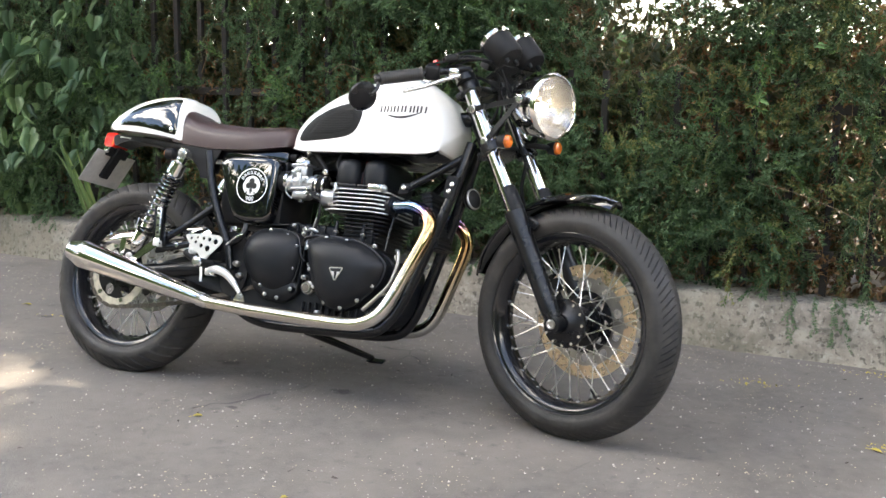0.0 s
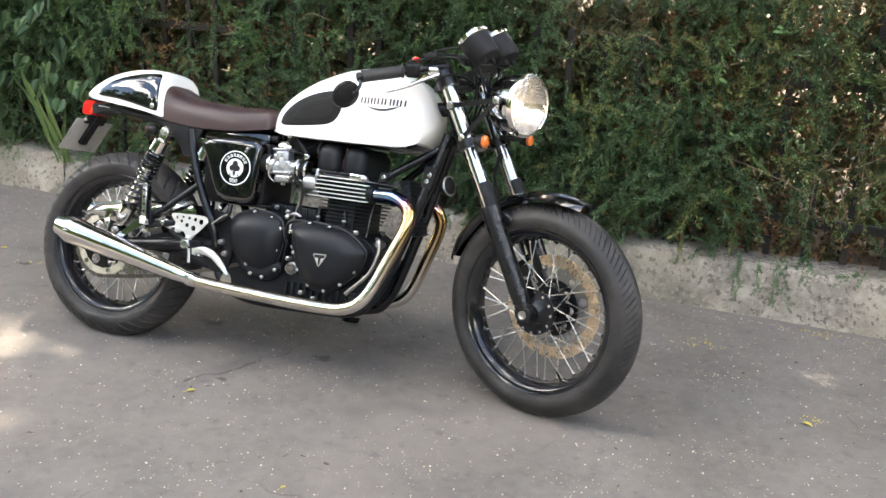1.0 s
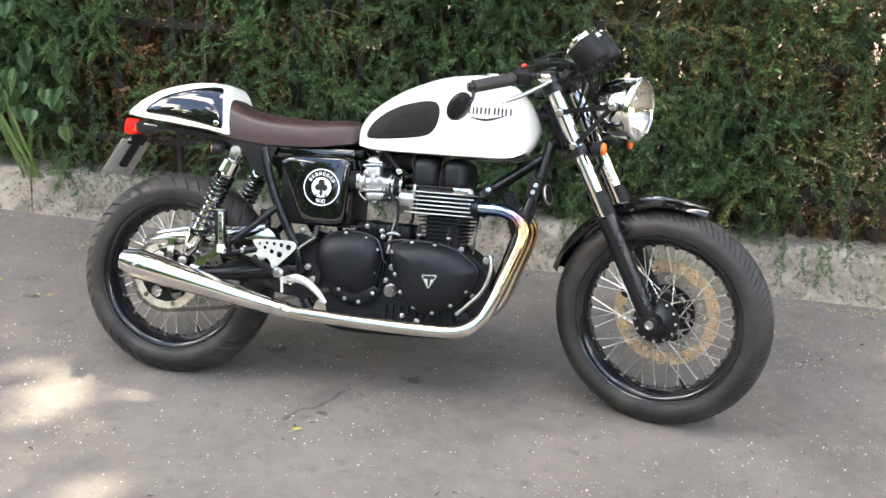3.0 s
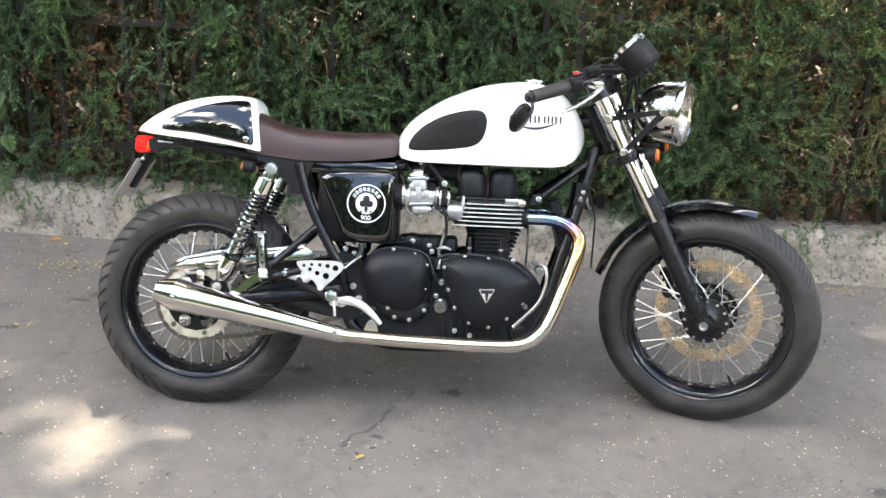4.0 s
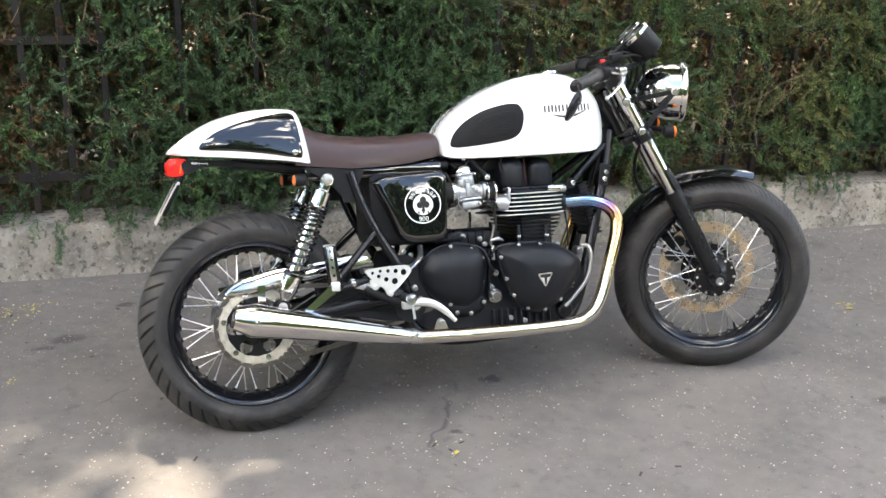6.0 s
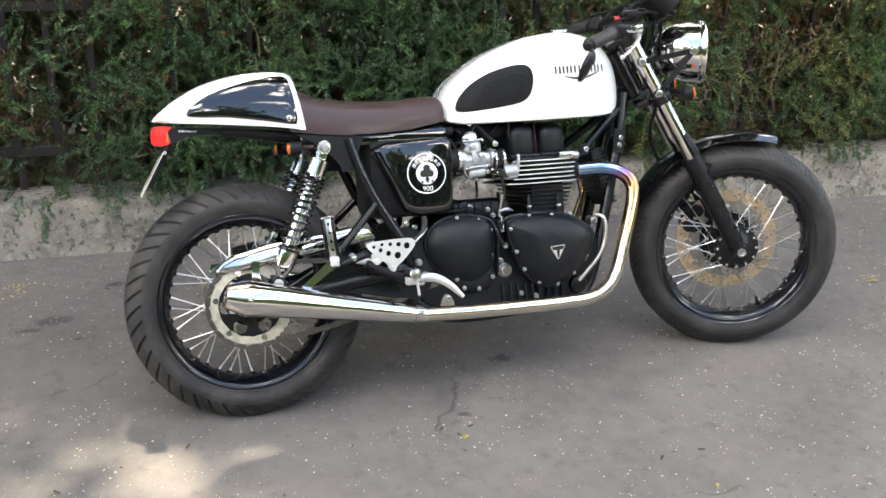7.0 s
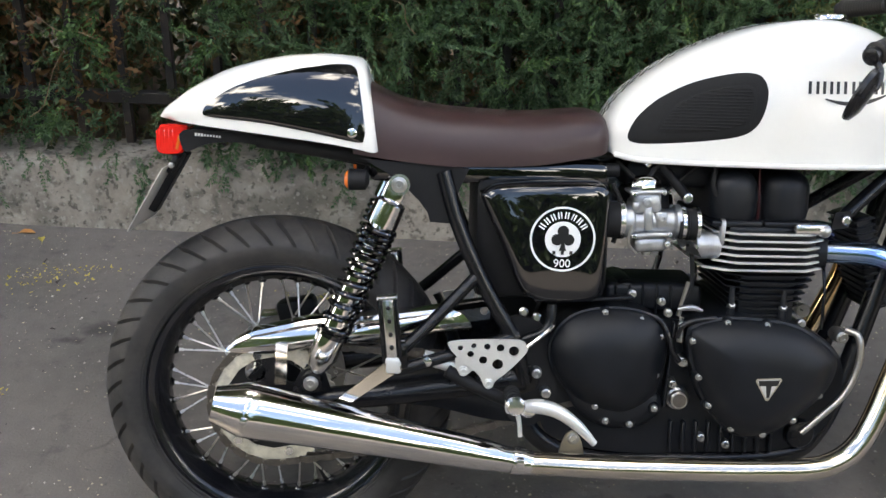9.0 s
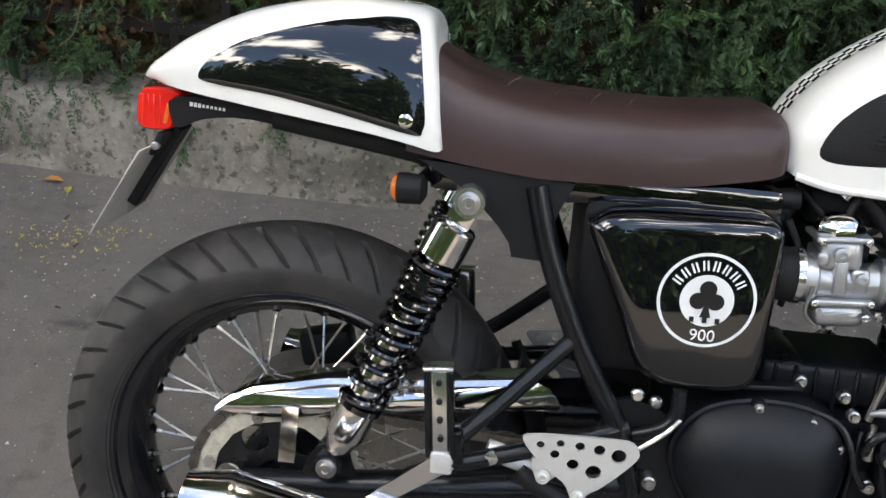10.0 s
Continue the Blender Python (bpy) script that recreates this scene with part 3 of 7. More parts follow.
def shoot(rng, length, nodes, leaf_len, leaf_w):
    """A leafy shoot along +x: stars of narrow leaflets along a stem, a fuller one at its tip."""
    vs, fs, base = [np.array([(0, -0.0010, 0), (0, 0.0010, 0), (length, 0.0004, 0), (length, -0.0004, 0)], np.float32)], [np.array([(0, 1, 2, 3)], np.int32)], 4
    for i in range(nodes):
        tip = i == nodes - 1
        n = 6 if tip else 4
        turn = rng.uniform(0, 6.28)
        for k in range(n):
            lv, lf = small_leaf(leaf_len * rng.uniform(0.65, 1.15), leaf_w * rng.uniform(0.75, 1.2), rng.uniform(0.1, 0.7))
            m = euler_mats(np.array(turn + 6.28 * k / n + rng.uniform(-0.3, 0.3)), np.array(0.0), np.array(0.0)) @ euler_mats(np.array(0.0), np.array(-rng.uniform(0.5, 1.0) * (0.8 if tip else 1.1)), np.array(0.0))
            vs.append((lv @ m.T + np.array([length * (i + 0.8) / nodes, 0, 0])).astype(np.float32))
            fs.append(lf + base)
            base += 4
    return np.concatenate(vs), np.concatenate(fs)


def heart_leaf(length):
    """A broad heart-shaped leaf along +x, folded along its midrib."""
    mid = [(0, 0), (0.33, 0), (0.68, 0), (1, 0)]
    rim = [(-0.09, 0.20), (0.06, 0.41), (0.40, 0.43), (0.74, 0.22)]
    v = [(x * length, 0, -0.16 * x * x * length) for x, _ in mid]
    for side in (1, -1):
        v += [(x * length, side * w * length, (0.10 * w / 0.43 - 0.20 * max(x, 0) ** 2) * length) for x, w in rim]
    f = []
    for b in (4, 8):
        f += [(0, b, b + 1, 1), (1, b + 1, b + 2, 2), (2, b + 2, b + 3, 3)]
    return np.array(v, np.float32), np.array(f, np.int32)


def frames_along(d, rng):
    """Turns that lay +x along each direction, with a free roll."""
    d = d / np.linalg.norm(d, axis=1)[:, None]
    up = rng.normal(0, 1, d.shape)
    e2 = np.cross(up, d)
    e2 /= np.linalg.norm(e2, axis=1)[:, None]
    return np.stack([d, e2, np.cross(d, e2)], -1)


def branch_foliage(name, label, mat, kinds, places, dirs, scales, rng, category="hedge"):
    """Shoots of several kinds set along branches; places and directions along the kerb."""
    which = rng.randint(0, len(kinds), len(places))
    R = KM[:3, :3]
    V, F, base = [], [], 0
    for k, (sv, sf) in enumerate(kinds):
        on = which == k
        v, f = scatter(sv, sf, along_kerb(places[on]), R @ frames_along(dirs[on], rng), scales[on])
        V.append(v)
        F.append(f + base)
        base += len(v)
    return tagged(new(name, raw(name, np.concatenate(V), np.concatenate(F), mat)), label, category, kind="stuff")


def branches(n, x0, x1, z0, z1, seed, y0, reach, thin=None):
    """Arching branches from the railing towards the road: a place, a direction and a size for each shoot on them."""
    r = random.Random(seed)
    P, D, S = [], [], []
    for x, z in clumpy(n, x0, x1, z0, z1, seed):
        if thin and thin(x, z, r):
            continue
        p = Vector((x, y0 - abs(r.gauss(0, 0.05)) - bulge(x, z) * 0.8, z))
        a = r.choice((-1.57, -1.57, -1.2, -2.0, -0.6, -2.6, 0.3, 2.7, 1.2, 2.0)) + r.gauss(0, 0.35)
        d = Vector((math.cos(a), -r.uniform(0.1, 0.9), math.sin(a))).normalized()
        step, count = r.uniform(0.026, 0.036), int(reach * r.uniform(4, 13))
        size = r.uniform(0.75, 1.25)
        for k in range(count):
            if p.z < 0.235 and p.y > -0.02:
                break
            P.append(p[:])
            D.append((d + Vector((r.gauss(0, 0.45), r.gauss(0, 0.35) - 0.15, r.gauss(0, 0.45))))[:])
            S.append(size * r.uniform(0.75, 1.15) * (1.0 - 0.35 * k / max(count, 1)))
            d = (d + Vector((r.gauss(0, 0.07), r.gauss(0, 0.05) + 0.03, -0.07))).normalized()
            p = p + d * step
            if p.y < -0.16:
                p.y = -0.16
    return np.array(P), np.array(D), np.array(S)


def hedge():
    rng, nr = random.Random(3), np.random.RandomState(12)

    def thin(x, z, r):
        return ((-1.05 < x < -0.28 and z > 0.34) or (2.2 < x < 2.85 and z > 0.34) or (x > 1.9 and z < 0.38)) and r.random() < 0.80
    kinds = [shoot(rng, 0.062, 4, 0.026, 0.0090), shoot(rng, 0.075, 5, 0.022, 0.0085), shoot(rng, 0.055, 4, 0.030, 0.0095), shoot(rng, 0.085, 6, 0.020, 0.0075)]
    P, D, S = branches(3600, -2.7, 5.4, 0.25, 2.1, 11, 0.15, 1.0, thin)
    branch_foliage("hedge", "dense dark green creeper hedge of fine feathery leaves on the railing", M["leaf"], kinds, P, D, S, nr)
    # a second layer, in and behind the railing; its darker leaf colour holds the shade
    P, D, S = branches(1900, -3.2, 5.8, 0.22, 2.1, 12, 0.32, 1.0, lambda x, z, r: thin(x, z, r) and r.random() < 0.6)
    branch_foliage("hedge_behind", "creeper leaves behind the railing, toned darker for shade", M["leafshade"], kinds, P, D, S * 1.15, nr)
    # the inside: sparser, a metre deep, its shade put into the darker leaf colour
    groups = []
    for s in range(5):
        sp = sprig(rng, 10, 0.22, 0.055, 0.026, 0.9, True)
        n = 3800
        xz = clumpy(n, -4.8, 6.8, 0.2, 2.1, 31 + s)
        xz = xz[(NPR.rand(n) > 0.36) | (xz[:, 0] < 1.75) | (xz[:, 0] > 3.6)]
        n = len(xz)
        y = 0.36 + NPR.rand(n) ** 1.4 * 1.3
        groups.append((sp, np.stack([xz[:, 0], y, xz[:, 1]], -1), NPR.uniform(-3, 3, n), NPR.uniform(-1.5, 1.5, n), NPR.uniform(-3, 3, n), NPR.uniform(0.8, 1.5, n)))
    foliage("hedge_inside", "inner leaves of the creeper hedge, toned darker for shade", M["leafshade"], groups)
    # lighter young tips that catch the daylight
    P, D, S = branches(240, -2.2, 5.2, 0.32, 1.9, 14, 0.05, 0.7)
    branch_foliage("young_shoots", "bright green young shoots on the face of the hedge", M["leaffresh"], kinds, P, D, S * 0.95, nr, "leaves")
    # yellow tone here stands for sunlight filtering through the hedge
    P, D, S = branches(340, 1.2, 4.2, 0.34, 1.5, 15, 0.13, 0.8)
    branch_foliage("sun_toned_leaves", "creeper leaves toned yellow for sun filtering through where the hedge thins out", M["leafsuntone"], kinds, P, D, S, nr, "leaves")
    # some broader lobed leaves among them
    groups = []
    for s in range(3):
        sp = sprig(rng, 6, 0.09, 0.060, 0.026)
        n = 7
        xz = clumpy(n, -0.9, 4.6, 0.32, 1.7, 81 + s)
        y = np.array([0.01 - abs(rng.gauss(0, 0.05)) - bulge(x, z) * 0.8 for x, z in xz])
        groups.append((sp, np.stack([xz[:, 0], y, xz[:, 1]], -1), NPR.uniform(-0.6, 0.6, n), NPR.uniform(0.3, 1.2, n), NPR.uniform(-2.4, -0.7, n), NPR.uniform(0.4, 0.7, n)))
    foliage("lobed_leaves", "broader light green leaf clusters on the hedge", M["leaffresh"], groups, "leaves")
    # heart-shaped leaves that hang in tiers towards the rear wheel's end of the hedge
    n = 1500
    lv, lf = heart_leaf(0.105)
    xz = clumpy(n, -4.4, -0.98, 0.24, 2.1, 51)
    keep = nr.rand(n) < np.clip((-0.92 - xz[:, 0]) / 0.35, 0, 1)
    xz = xz[keep]
    n = len(xz)
    y = np.array([0.16 - 0.28 * r - bulge(x, z) * 1.2 for (x, z), r in zip(xz, nr.rand(n))])
    m = KM[:3, :3] @ euler_mats(nr.normal(0, 0.45, n), nr.normal(1.15, 0.4, n), nr.normal(-1.57, 0.7, n))
    v, f = scatter(lv, lf, along_kerb(np.stack([xz[:, 0], y, xz[:, 1]], -1)), m, nr.uniform(0.5, 1.15, n))
    tagged(new("broadleaf_bush", raw("broadleaf_bush", v, f, M["leafbroad"])), "creeper with large heart-shaped green leaves over the railing", "bush", kind="stuff")
    # dry leaves caught low in the hedge
    sp = sprig(rng, 5, 0.12, 0.05, 0.022)
    n = 1700
    xz = clumpy(n, -3.5, 6, 0.2, 1.9, 71, 1.3)
    dry = [(sp, np.stack([xz[:, 0], NPR.uniform(0.28, 0.6, n), xz[:, 1]], -1), NPR.uniform(-3, 3, n), NPR.uniform(-1.5, 1.5, n), NPR.uniform(-3, 3, n), NPR.uniform(0.7, 1.3, n))]
    # thicker where the creeper has died back
    sp = sprig(rng, 6, 0.10, 0.030, 0.012)
    for x0, x1, z0, z1, n in ((-0.75, 0.15, 0.45, 1.0, 230), (1.5, 3.4, 0.25, 1.25, 1300), (-1.1, -0.6, 0.3, 0.9, 130), (1.2, 3.2, 0.22, 0.34, 160)):
        xz = clumpy(n, x0, x1, z0, z1, 75)
        dry.append((sp, np.stack([xz[:, 0], NPR.uniform(0.10, 0.34, n), xz[:, 1]], -1), NPR.uniform(-3, 3, n), NPR.uniform(-1.5, 1.5, n), NPR.uniform(-3, 3, n), NPR.uniform(0.6, 1.2, n)))
    foliage("dry_leaves", "brown withered leaves caught inside the hedge", M["leafdry"], dry, "leaves")
    # tufts that hang over the kerb's top edge, longer at a few places
    P, D, S = [], [], []
    for k in range(30):
        x = rng.uniform(-1.9, 3.6) if k > 7 else (-1.12, -0.98, -0.52, 0.1, 1.52, 2.02, 2.12, 2.2)[k]
        drop = rng.uniform(0.01, 0.05) if k > 7 else rng.uniform(0.07, 0.15)
        for q in range(2):
            z, xx = 0.245, x + rng.gauss(0, 0.03)
            while z > 0.225 - drop:
                P.append((xx + rng.gauss(0, 0.008), (-0.018 if z < 0.21 else 0.0) + rng.gauss(0, 0.010), z))
                D.append((rng.gauss(0, 0.5), -0.25 + rng.gauss(0, 0.3), -1.0))
                S.append(rng.uniform(0.4, 0.75))
                z -= 0.024
    branch_foliage("trailing_shoots", "thin green shoots hanging over the kerb", M["leaf"], kinds, np.array(P), np.array(D), np.array(S), nr, "creeper")
    # bare stems and long shoots
    bm = bmesh.new()
    for _ in range(50):
        x, z = rng.uniform(-2.4, 5), rng.uniform(0.22, 1.9)
        y = rng.uniform(0.16, 0.5)
        a, ln = rng.uniform(0.3, 2.8), rng.uniform(0.3, 1.1)
        p = Vector((x, y, z))
        d = Vector((math.cos(a) * 0.8, rng.uniform(-0.25, 0.15), math.sin(a)))
        pts = [KERB @ (p + d * ln * t + Vector((0, 0, -0.15 * t * t * ln)) + Vector((rng.gauss(0, 0.012), rng.gauss(0, 0.01), 0))) for t in (0, 0.33, 0.66, 1)]
        add_tube(bm, pts, [0.0018, 0.0015, 0.0013, 0.0007], 5, 3)
    # the fine twigs against the sky, where the hedge opens
    for _ in range(260):
        p = Vector((rng.uniform(0.85, 2.15), rng.uniform(0.1, 0.6), rng.uniform(0.95, 1.75)))
        a, ln = rng.uniform(0, 6.28), rng.uniform(0.12, 0.4)
        d = Vector((math.cos(a), rng.uniform(-0.3, 0.3), math.sin(a)))
        add_tube(bm, [KERB @ (p + d * ln * t + Vector((rng.gauss(0, 0.012), 0, rng.gauss(0, 0.012)))) for t in (0, 0.33, 0.66, 1)], [0.0015, 0.0013, 0.001, 0.0006], 4, 2)
    # a mesh of fine bare twigs where the creeper thins out
    for _ in range(170):
        p = Vector((rng.uniform(1.9, 3.3), rng.uniform(0.02, 0.2), rng.uniform(0.32, 1.25)))
        a, ln = rng.choice((0.9, 2.2, 1.5)) + rng.gauss(0, 0.25), rng.uniform(0.10, 0.32)
        d = Vector((math.cos(a), rng.uniform(-0.2, 0.2), math.sin(a)))
        add_tube(bm, [KERB @ (p + d * ln * t + Vector((rng.gauss(0, 0.010), 0, rng.gauss(0, 0.010)))) for t in (0, 0.33, 0.66, 1)], [0.0014, 0.0012, 0.001, 0.0006], 4, 2)
    # pale shoots that stand out in front of the leaves
    for k in range(24):
        x, z = (rng.uniform(-1.1, 0.3) if k % 2 else rng.uniform(1.3, 2.9)), rng.uniform(0.3, 1.0)
        a, ln = rng.uniform(0.5, 2.6), rng.uniform(0.2, 0.5)
        p, d = Vector((x, rng.uniform(-0.09, 0.06), z)), Vector((math.cos(a), rng.uniform(-0.12, 0.05), math.sin(a) * 0.8))
        pts = [KERB @ (p + d * ln * t + Vector((rng.gauss(0, 0.015), 0, rng.gauss(0, 0.015) - 0.25 * t * t * ln))) for t in (0, 0.3, 0.65, 1)]
        add_tube(bm, pts, [0.0016, 0.0015, 0.0012, 0.0007], 5, 3)
    tagged(new("hedge_stems", finish("hedge_stems", bm, M["twig"])), "thin bare brown stems in the hedge", "twigs", kind="stuff")


hedge()


# ---- the motorcycle ----
# its own frame: x ahead, y to its left, z up from the wheels' contact line; it leans on its side stand
bike = new("motorcycle")
bike.matrix_world = Matrix.Translation((0.0063, -0.012, -0.0035)) @ pose(0, 0, 0, 0, 0, -1.8) @ pose(0, 0, 0, -16.3)
tagged(bike, "black and white cafe racer motorcycle leaning on its side stand", "motorcycle")
AXLE_Y = pose(0, 0, 0, -90)  # turns a lathe's axis across the bike
RAKE = radians(27)
STEER_AT = Vector((1.4384, 0, 0.3023))
STEER = Matrix.Translation(STEER_AT) @ Matrix.Rotation(radians(-19.5), 4, Vector((-math.sin(RAKE), 0, math.cos(RAKE)))) @ Matrix.Translation(-STEER_AT)


def steered(ob):
    ob.matrix_basis = STEER @ ob.matrix_basis
    return ob


def curve(xs, ys):
    """A smooth function through the points."""
    xs, ys = list(xs), list(ys)
    k = len(xs)
    sl = [(ys[min(i + 1, k - 1)] - ys[max(i - 1, 0)]) / (xs[min(i + 1, k - 1)] - xs[max(i - 1, 0)]) for i in range(k)]

    def f(x):
        x = min(max(x, xs[0]), xs[-1])
        i = max(j for j in range(k - 1) if xs[j] <= x)
        h = xs[i + 1] - xs[i]
        t = (x - xs[i]) / h
        return (2 * t ** 3 - 3 * t * t + 1) * ys[i] + (t ** 3 - 2 * t * t + t) * h * sl[i] + (-2 * t ** 3 + 3 * t * t) * ys[i + 1] + (t ** 3 - t * t) * h * sl[i + 1]
    return f


def body(x0, x1, nx, top, bot, wid, e1, e2, ns=28, lean=0.0):
    """A long rounded shell with a flat underside; lean: how far its lower edge lies ahead of its upper one."""
    bm = bmesh.new()
    rings = []
    for i in range(nx + 1):
        s = 0.5 - 0.5 * math.cos(math.pi * i / nx)
        x = x0 + (x1 - x0) * (0.35 * i / nx + 0.65 * s)
        zt, zb, w = top(x), bot(x), wid(x)
        ring = []
        for j in range(ns + 1):
            a = math.pi * j / ns
            cy, sz = math.cos(a), math.sin(a)
            u = sz ** e2
            ring.append(bm.verts.new((x + lean * (0.5 - u), -w * math.copysign(abs(cy) ** e1, cy), zb + (zt - zb) * u)))
        rings.append(ring)
    ring_faces(bm, rings, True, True)
    return bm


def skin(top, bot, wid, e1, e2):
    """The half width of such a shell at a place in the side view."""
    def f(x, z):
        zt, zb = top(x), bot(x)
        u = min(max((z - zb) / max(zt - zb, 1e-4), 0), 0.999)
        return wid(x) * math.sqrt(1 - u ** (2 / e2)) ** e1
    return f


# -- wheels --
def tyre(W, rb, R, grooves, slant, width, depth, lo, hi):
    """The tyre's section turned about the axle; its tread is cut by slanted grooves that the mesh follows."""
    h = R - rb
    prof = [(-0.62, rb + 0.004, 0), (-0.71, rb + 0.011, 0), (-0.77, rb + 0.0155, 0), (-0.80, rb + 0.19 * h, 0), (-0.86, rb + 0.205 * h, 0), (-0.875, rb + 0.235 * h, 0), (-0.90, rb + 0.245 * h, 0), (-0.955, rb + 0.33 * h, 0), (-0.985, rb + 0.38 * h, 0), (-1.0, rb + 0.46 * h, 0), (-0.995, rb + 0.51 * h, 0)]
    tread = [(-0.985 + 1.97 * k / 24) for k in range(25)]
    prof += [(u, R - 0.44 * h * abs(u / 0.985) ** 2.3, 1) for u in tread]
    prof += [(-a, b, c) for a, b, c in reversed(prof[:11])]
    steps = [(0.0, 0), (width * 0.15, 1), (width * 0.85, 1), (width, 0), (width + 0.22, 0), (width + 0.5, 0)]
    bm = bmesh.new()
    rings = []
    for j in range(grooves):
        for st, cutin in steps:
            ring = []
            for u, r, t in prof:
                v = abs(u)
                shift = slant * (v ** 1.6) + (0.5 if u > 0.01 else 0.25 if u > -0.01 else 0.0)
                if t and cutin and lo < v < hi:
                    r -= depth * min(1.0, (v - lo) / 0.12)
                a = 2 * math.pi * (j + st + shift) / grooves
                ring.append(bm.verts.new((r * math.cos(a), u * W, r * math.sin(a))))
            rings.append(ring)
    rings.append(rings[0])
    ring_faces(bm, rings, True, False)
    return bm


def wheel(name, label, at, W, rb, R, grooves, hub_parts, flange, spoke_n, steer):
    hub = bmesh.new()
    add_lathe(hub, hub_parts, AXLE_Y, 40)
    w = part(name, hub, M["satin"], bike, label)
    w.matrix_basis = Matrix.Translation(at)
    if steer:
        steered(w)
    part("tyre", tyre(W, rb, R, *grooves), M["rubber"], w, "dusty black rubber tyre with slanted tread grooves", 28)
    rw = W * 0.78
    half = [(1.0, 0.0150), (0.985, 0.0175), (0.93, 0.0165), (0.91, 0.0060), (0.80, -0.0020), (0.58, -0.0060), (0.40, -0.0140), (0.18, -0.0165)]
    back = [(0.30, -0.0080), (0.62, 0.0010), (0.85, 0.0090)]
    rim = [(-rw * a, rb + b) for a, b in half] + [(rw * a, rb + b) for a, b in reversed(half)] + [(rw * a, rb + b) for a, b in reversed(back)] + [(-rw * a, rb + b) for a, b in back]
    part("rim", lathe(rim, AXLE_Y, 96, True), M["rimblack"], w, "gloss black spoked rim")
    r_rim = rb - 0.0155
    fr, fy = flange
    a0 = radians(45)
    p = Vector((fr * math.cos(0.1), 0, fr * math.sin(0.1)))
    q = Vector((r_rim * math.cos(a0), 0, r_rim * math.sin(a0)))
    L = math.hypot((q - p).length, fy)
    bm = bmesh.new()
    add_lathe(bm, [(0, 0.0024), (0.003, 0.0024), (0.005, 0.0018), (L - 0.016, 0.0018), (L - 0.015, 0.0032), (L, 0.0030)], seg=7)
    spoke = finish("spoke", bm, M["spoke"])
    bm = bmesh.new()
    add_lathe(bm, [(-0.003, 0.0105), (0.001, 0.0090), (0.005, 0.0058), (0.006, 0.0035)], seg=10)
    boss = finish("spoke_boss", bm, M["gloss"])
    for i in range(spoke_n):
        side = -1 if i % 2 else 1
        way = 1 if (i // 2) % 2 else -1
        base = 2 * math.pi * (i // 4) * 4 / spoke_n + (math.pi * 2 / spoke_n if side > 0 else 0)
        p = Vector((fr * math.cos(base + way * 0.1), side * fy, fr * math.sin(base + way * 0.1)))
        e = base + way * a0
        q = Vector((r_rim * math.cos(e), side * 0.006, r_rim * math.sin(e)))
        ob = new("spoke", spoke)
        ob.parent = w
        ob.matrix_basis = aim(p, q - p)
        ob = new("spoke_boss", boss)
        ob.parent = w
        ob.matrix_basis = aim(q, p - q)
    bm = tube([(r_rim * 0.99, 0.0, 0.02), (r_rim * 0.86, -0.012, 0.02)], 0.004, 8)
    ob = part("valve", bm, M["gripblack"], w)
    ob.matrix_basis = pose(0, 0, 0, 0, 72)
    return w


rear = wheel("rear_wheel", "rear wheel with dusty tyre, black rim and wire spokes", (0, 0, 0.31), 0.065, 0.216, 0.312, (43, -1.25, 0.23, 0.0090, 0.24, 0.93),
             [(-0.075, 0.012), (-0.075, 0.045), (-0.060, 0.052), (-0.050, 0.060), (-0.044, 0.060), (-0.040, 0.040), (0.040, 0.040), (0.044, 0.060), (0.050, 0.060), (0.065, 0.045), (0.065, 0.012)], (0.056, 0.042), 40, False)
front = wheel("front_wheel", "front wheel with fine-grooved tyre, black rim and wire spokes", (1.483, 0, 0.325), 0.053, 0.2286, 0.317, (96, -2.4, 0.17, 0.0050, 0.12, 0.80),
              [(-0.062, 0.012), (-0.062, 0.026), (-0.050, 0.040), (-0.046, 0.066), (-0.040, 0.067), (-0.034, 0.044), (0.030, 0.044), (0.034, 0.066), (0.052, 0.066), (0.055, 0.03), (0.06, 0.012)], (0.056, 0.038), 40, True)


def ring_plate(r1, r0, y, thick, holes, teeth=0):
    n = teeth * 4 if teeth else 64
    out = [((r1 + (0.004 if teeth and i % 4 in (1, 2) else 0)) * math.cos(2 * math.pi * i / n), (r1 + (0.004 if teeth and i % 4 in (1, 2) else 0)) * math.sin(2 * math.pi * i / n)) for i in range(n)]
    return plate(out, side_frame(y), thick, [(0, 0, r0)] + holes)


holes = []
for i in range(15):
    a = 2 * math.pi * i / 15
    for rr, turn in ((0.130, 0.0), (0.137, 0.16), (0.145, 0.06), (0.151, 0.24)):
        holes.append((rr * math.cos(a + turn), rr * math.sin(a + turn), 0.0036))
part("brake_disc", ring_plate(0.157, 0.123, 0.066, 0.005, holes), M["disc"], front, "drilled floating steel brake disc")
oval = [(0.101 * math.cos(a), 0.101 * math.sin(a), 0.0125) for a in [(k + 0.5) * math.pi / 5 for k in range(10)]] + [(0.115 * math.cos(a), 0.115 * math.sin(a), 0.005) for a in [k * math.pi / 5 for k in range(10)]]
part("disc_carrier", ring_plate(0.1245, 0.070, 0.068, 0.004, oval), M["steel"], front, "pierced grey disc carrier")
part("hub_flange", ring_plate(0.086, 0.03, 0.062, 0.004, [(0.062 * math.cos(a), 0.062 * math.sin(a), 0.012) for a in [k * math.pi / 4 for k in range(8)]]), M["satin"], front)
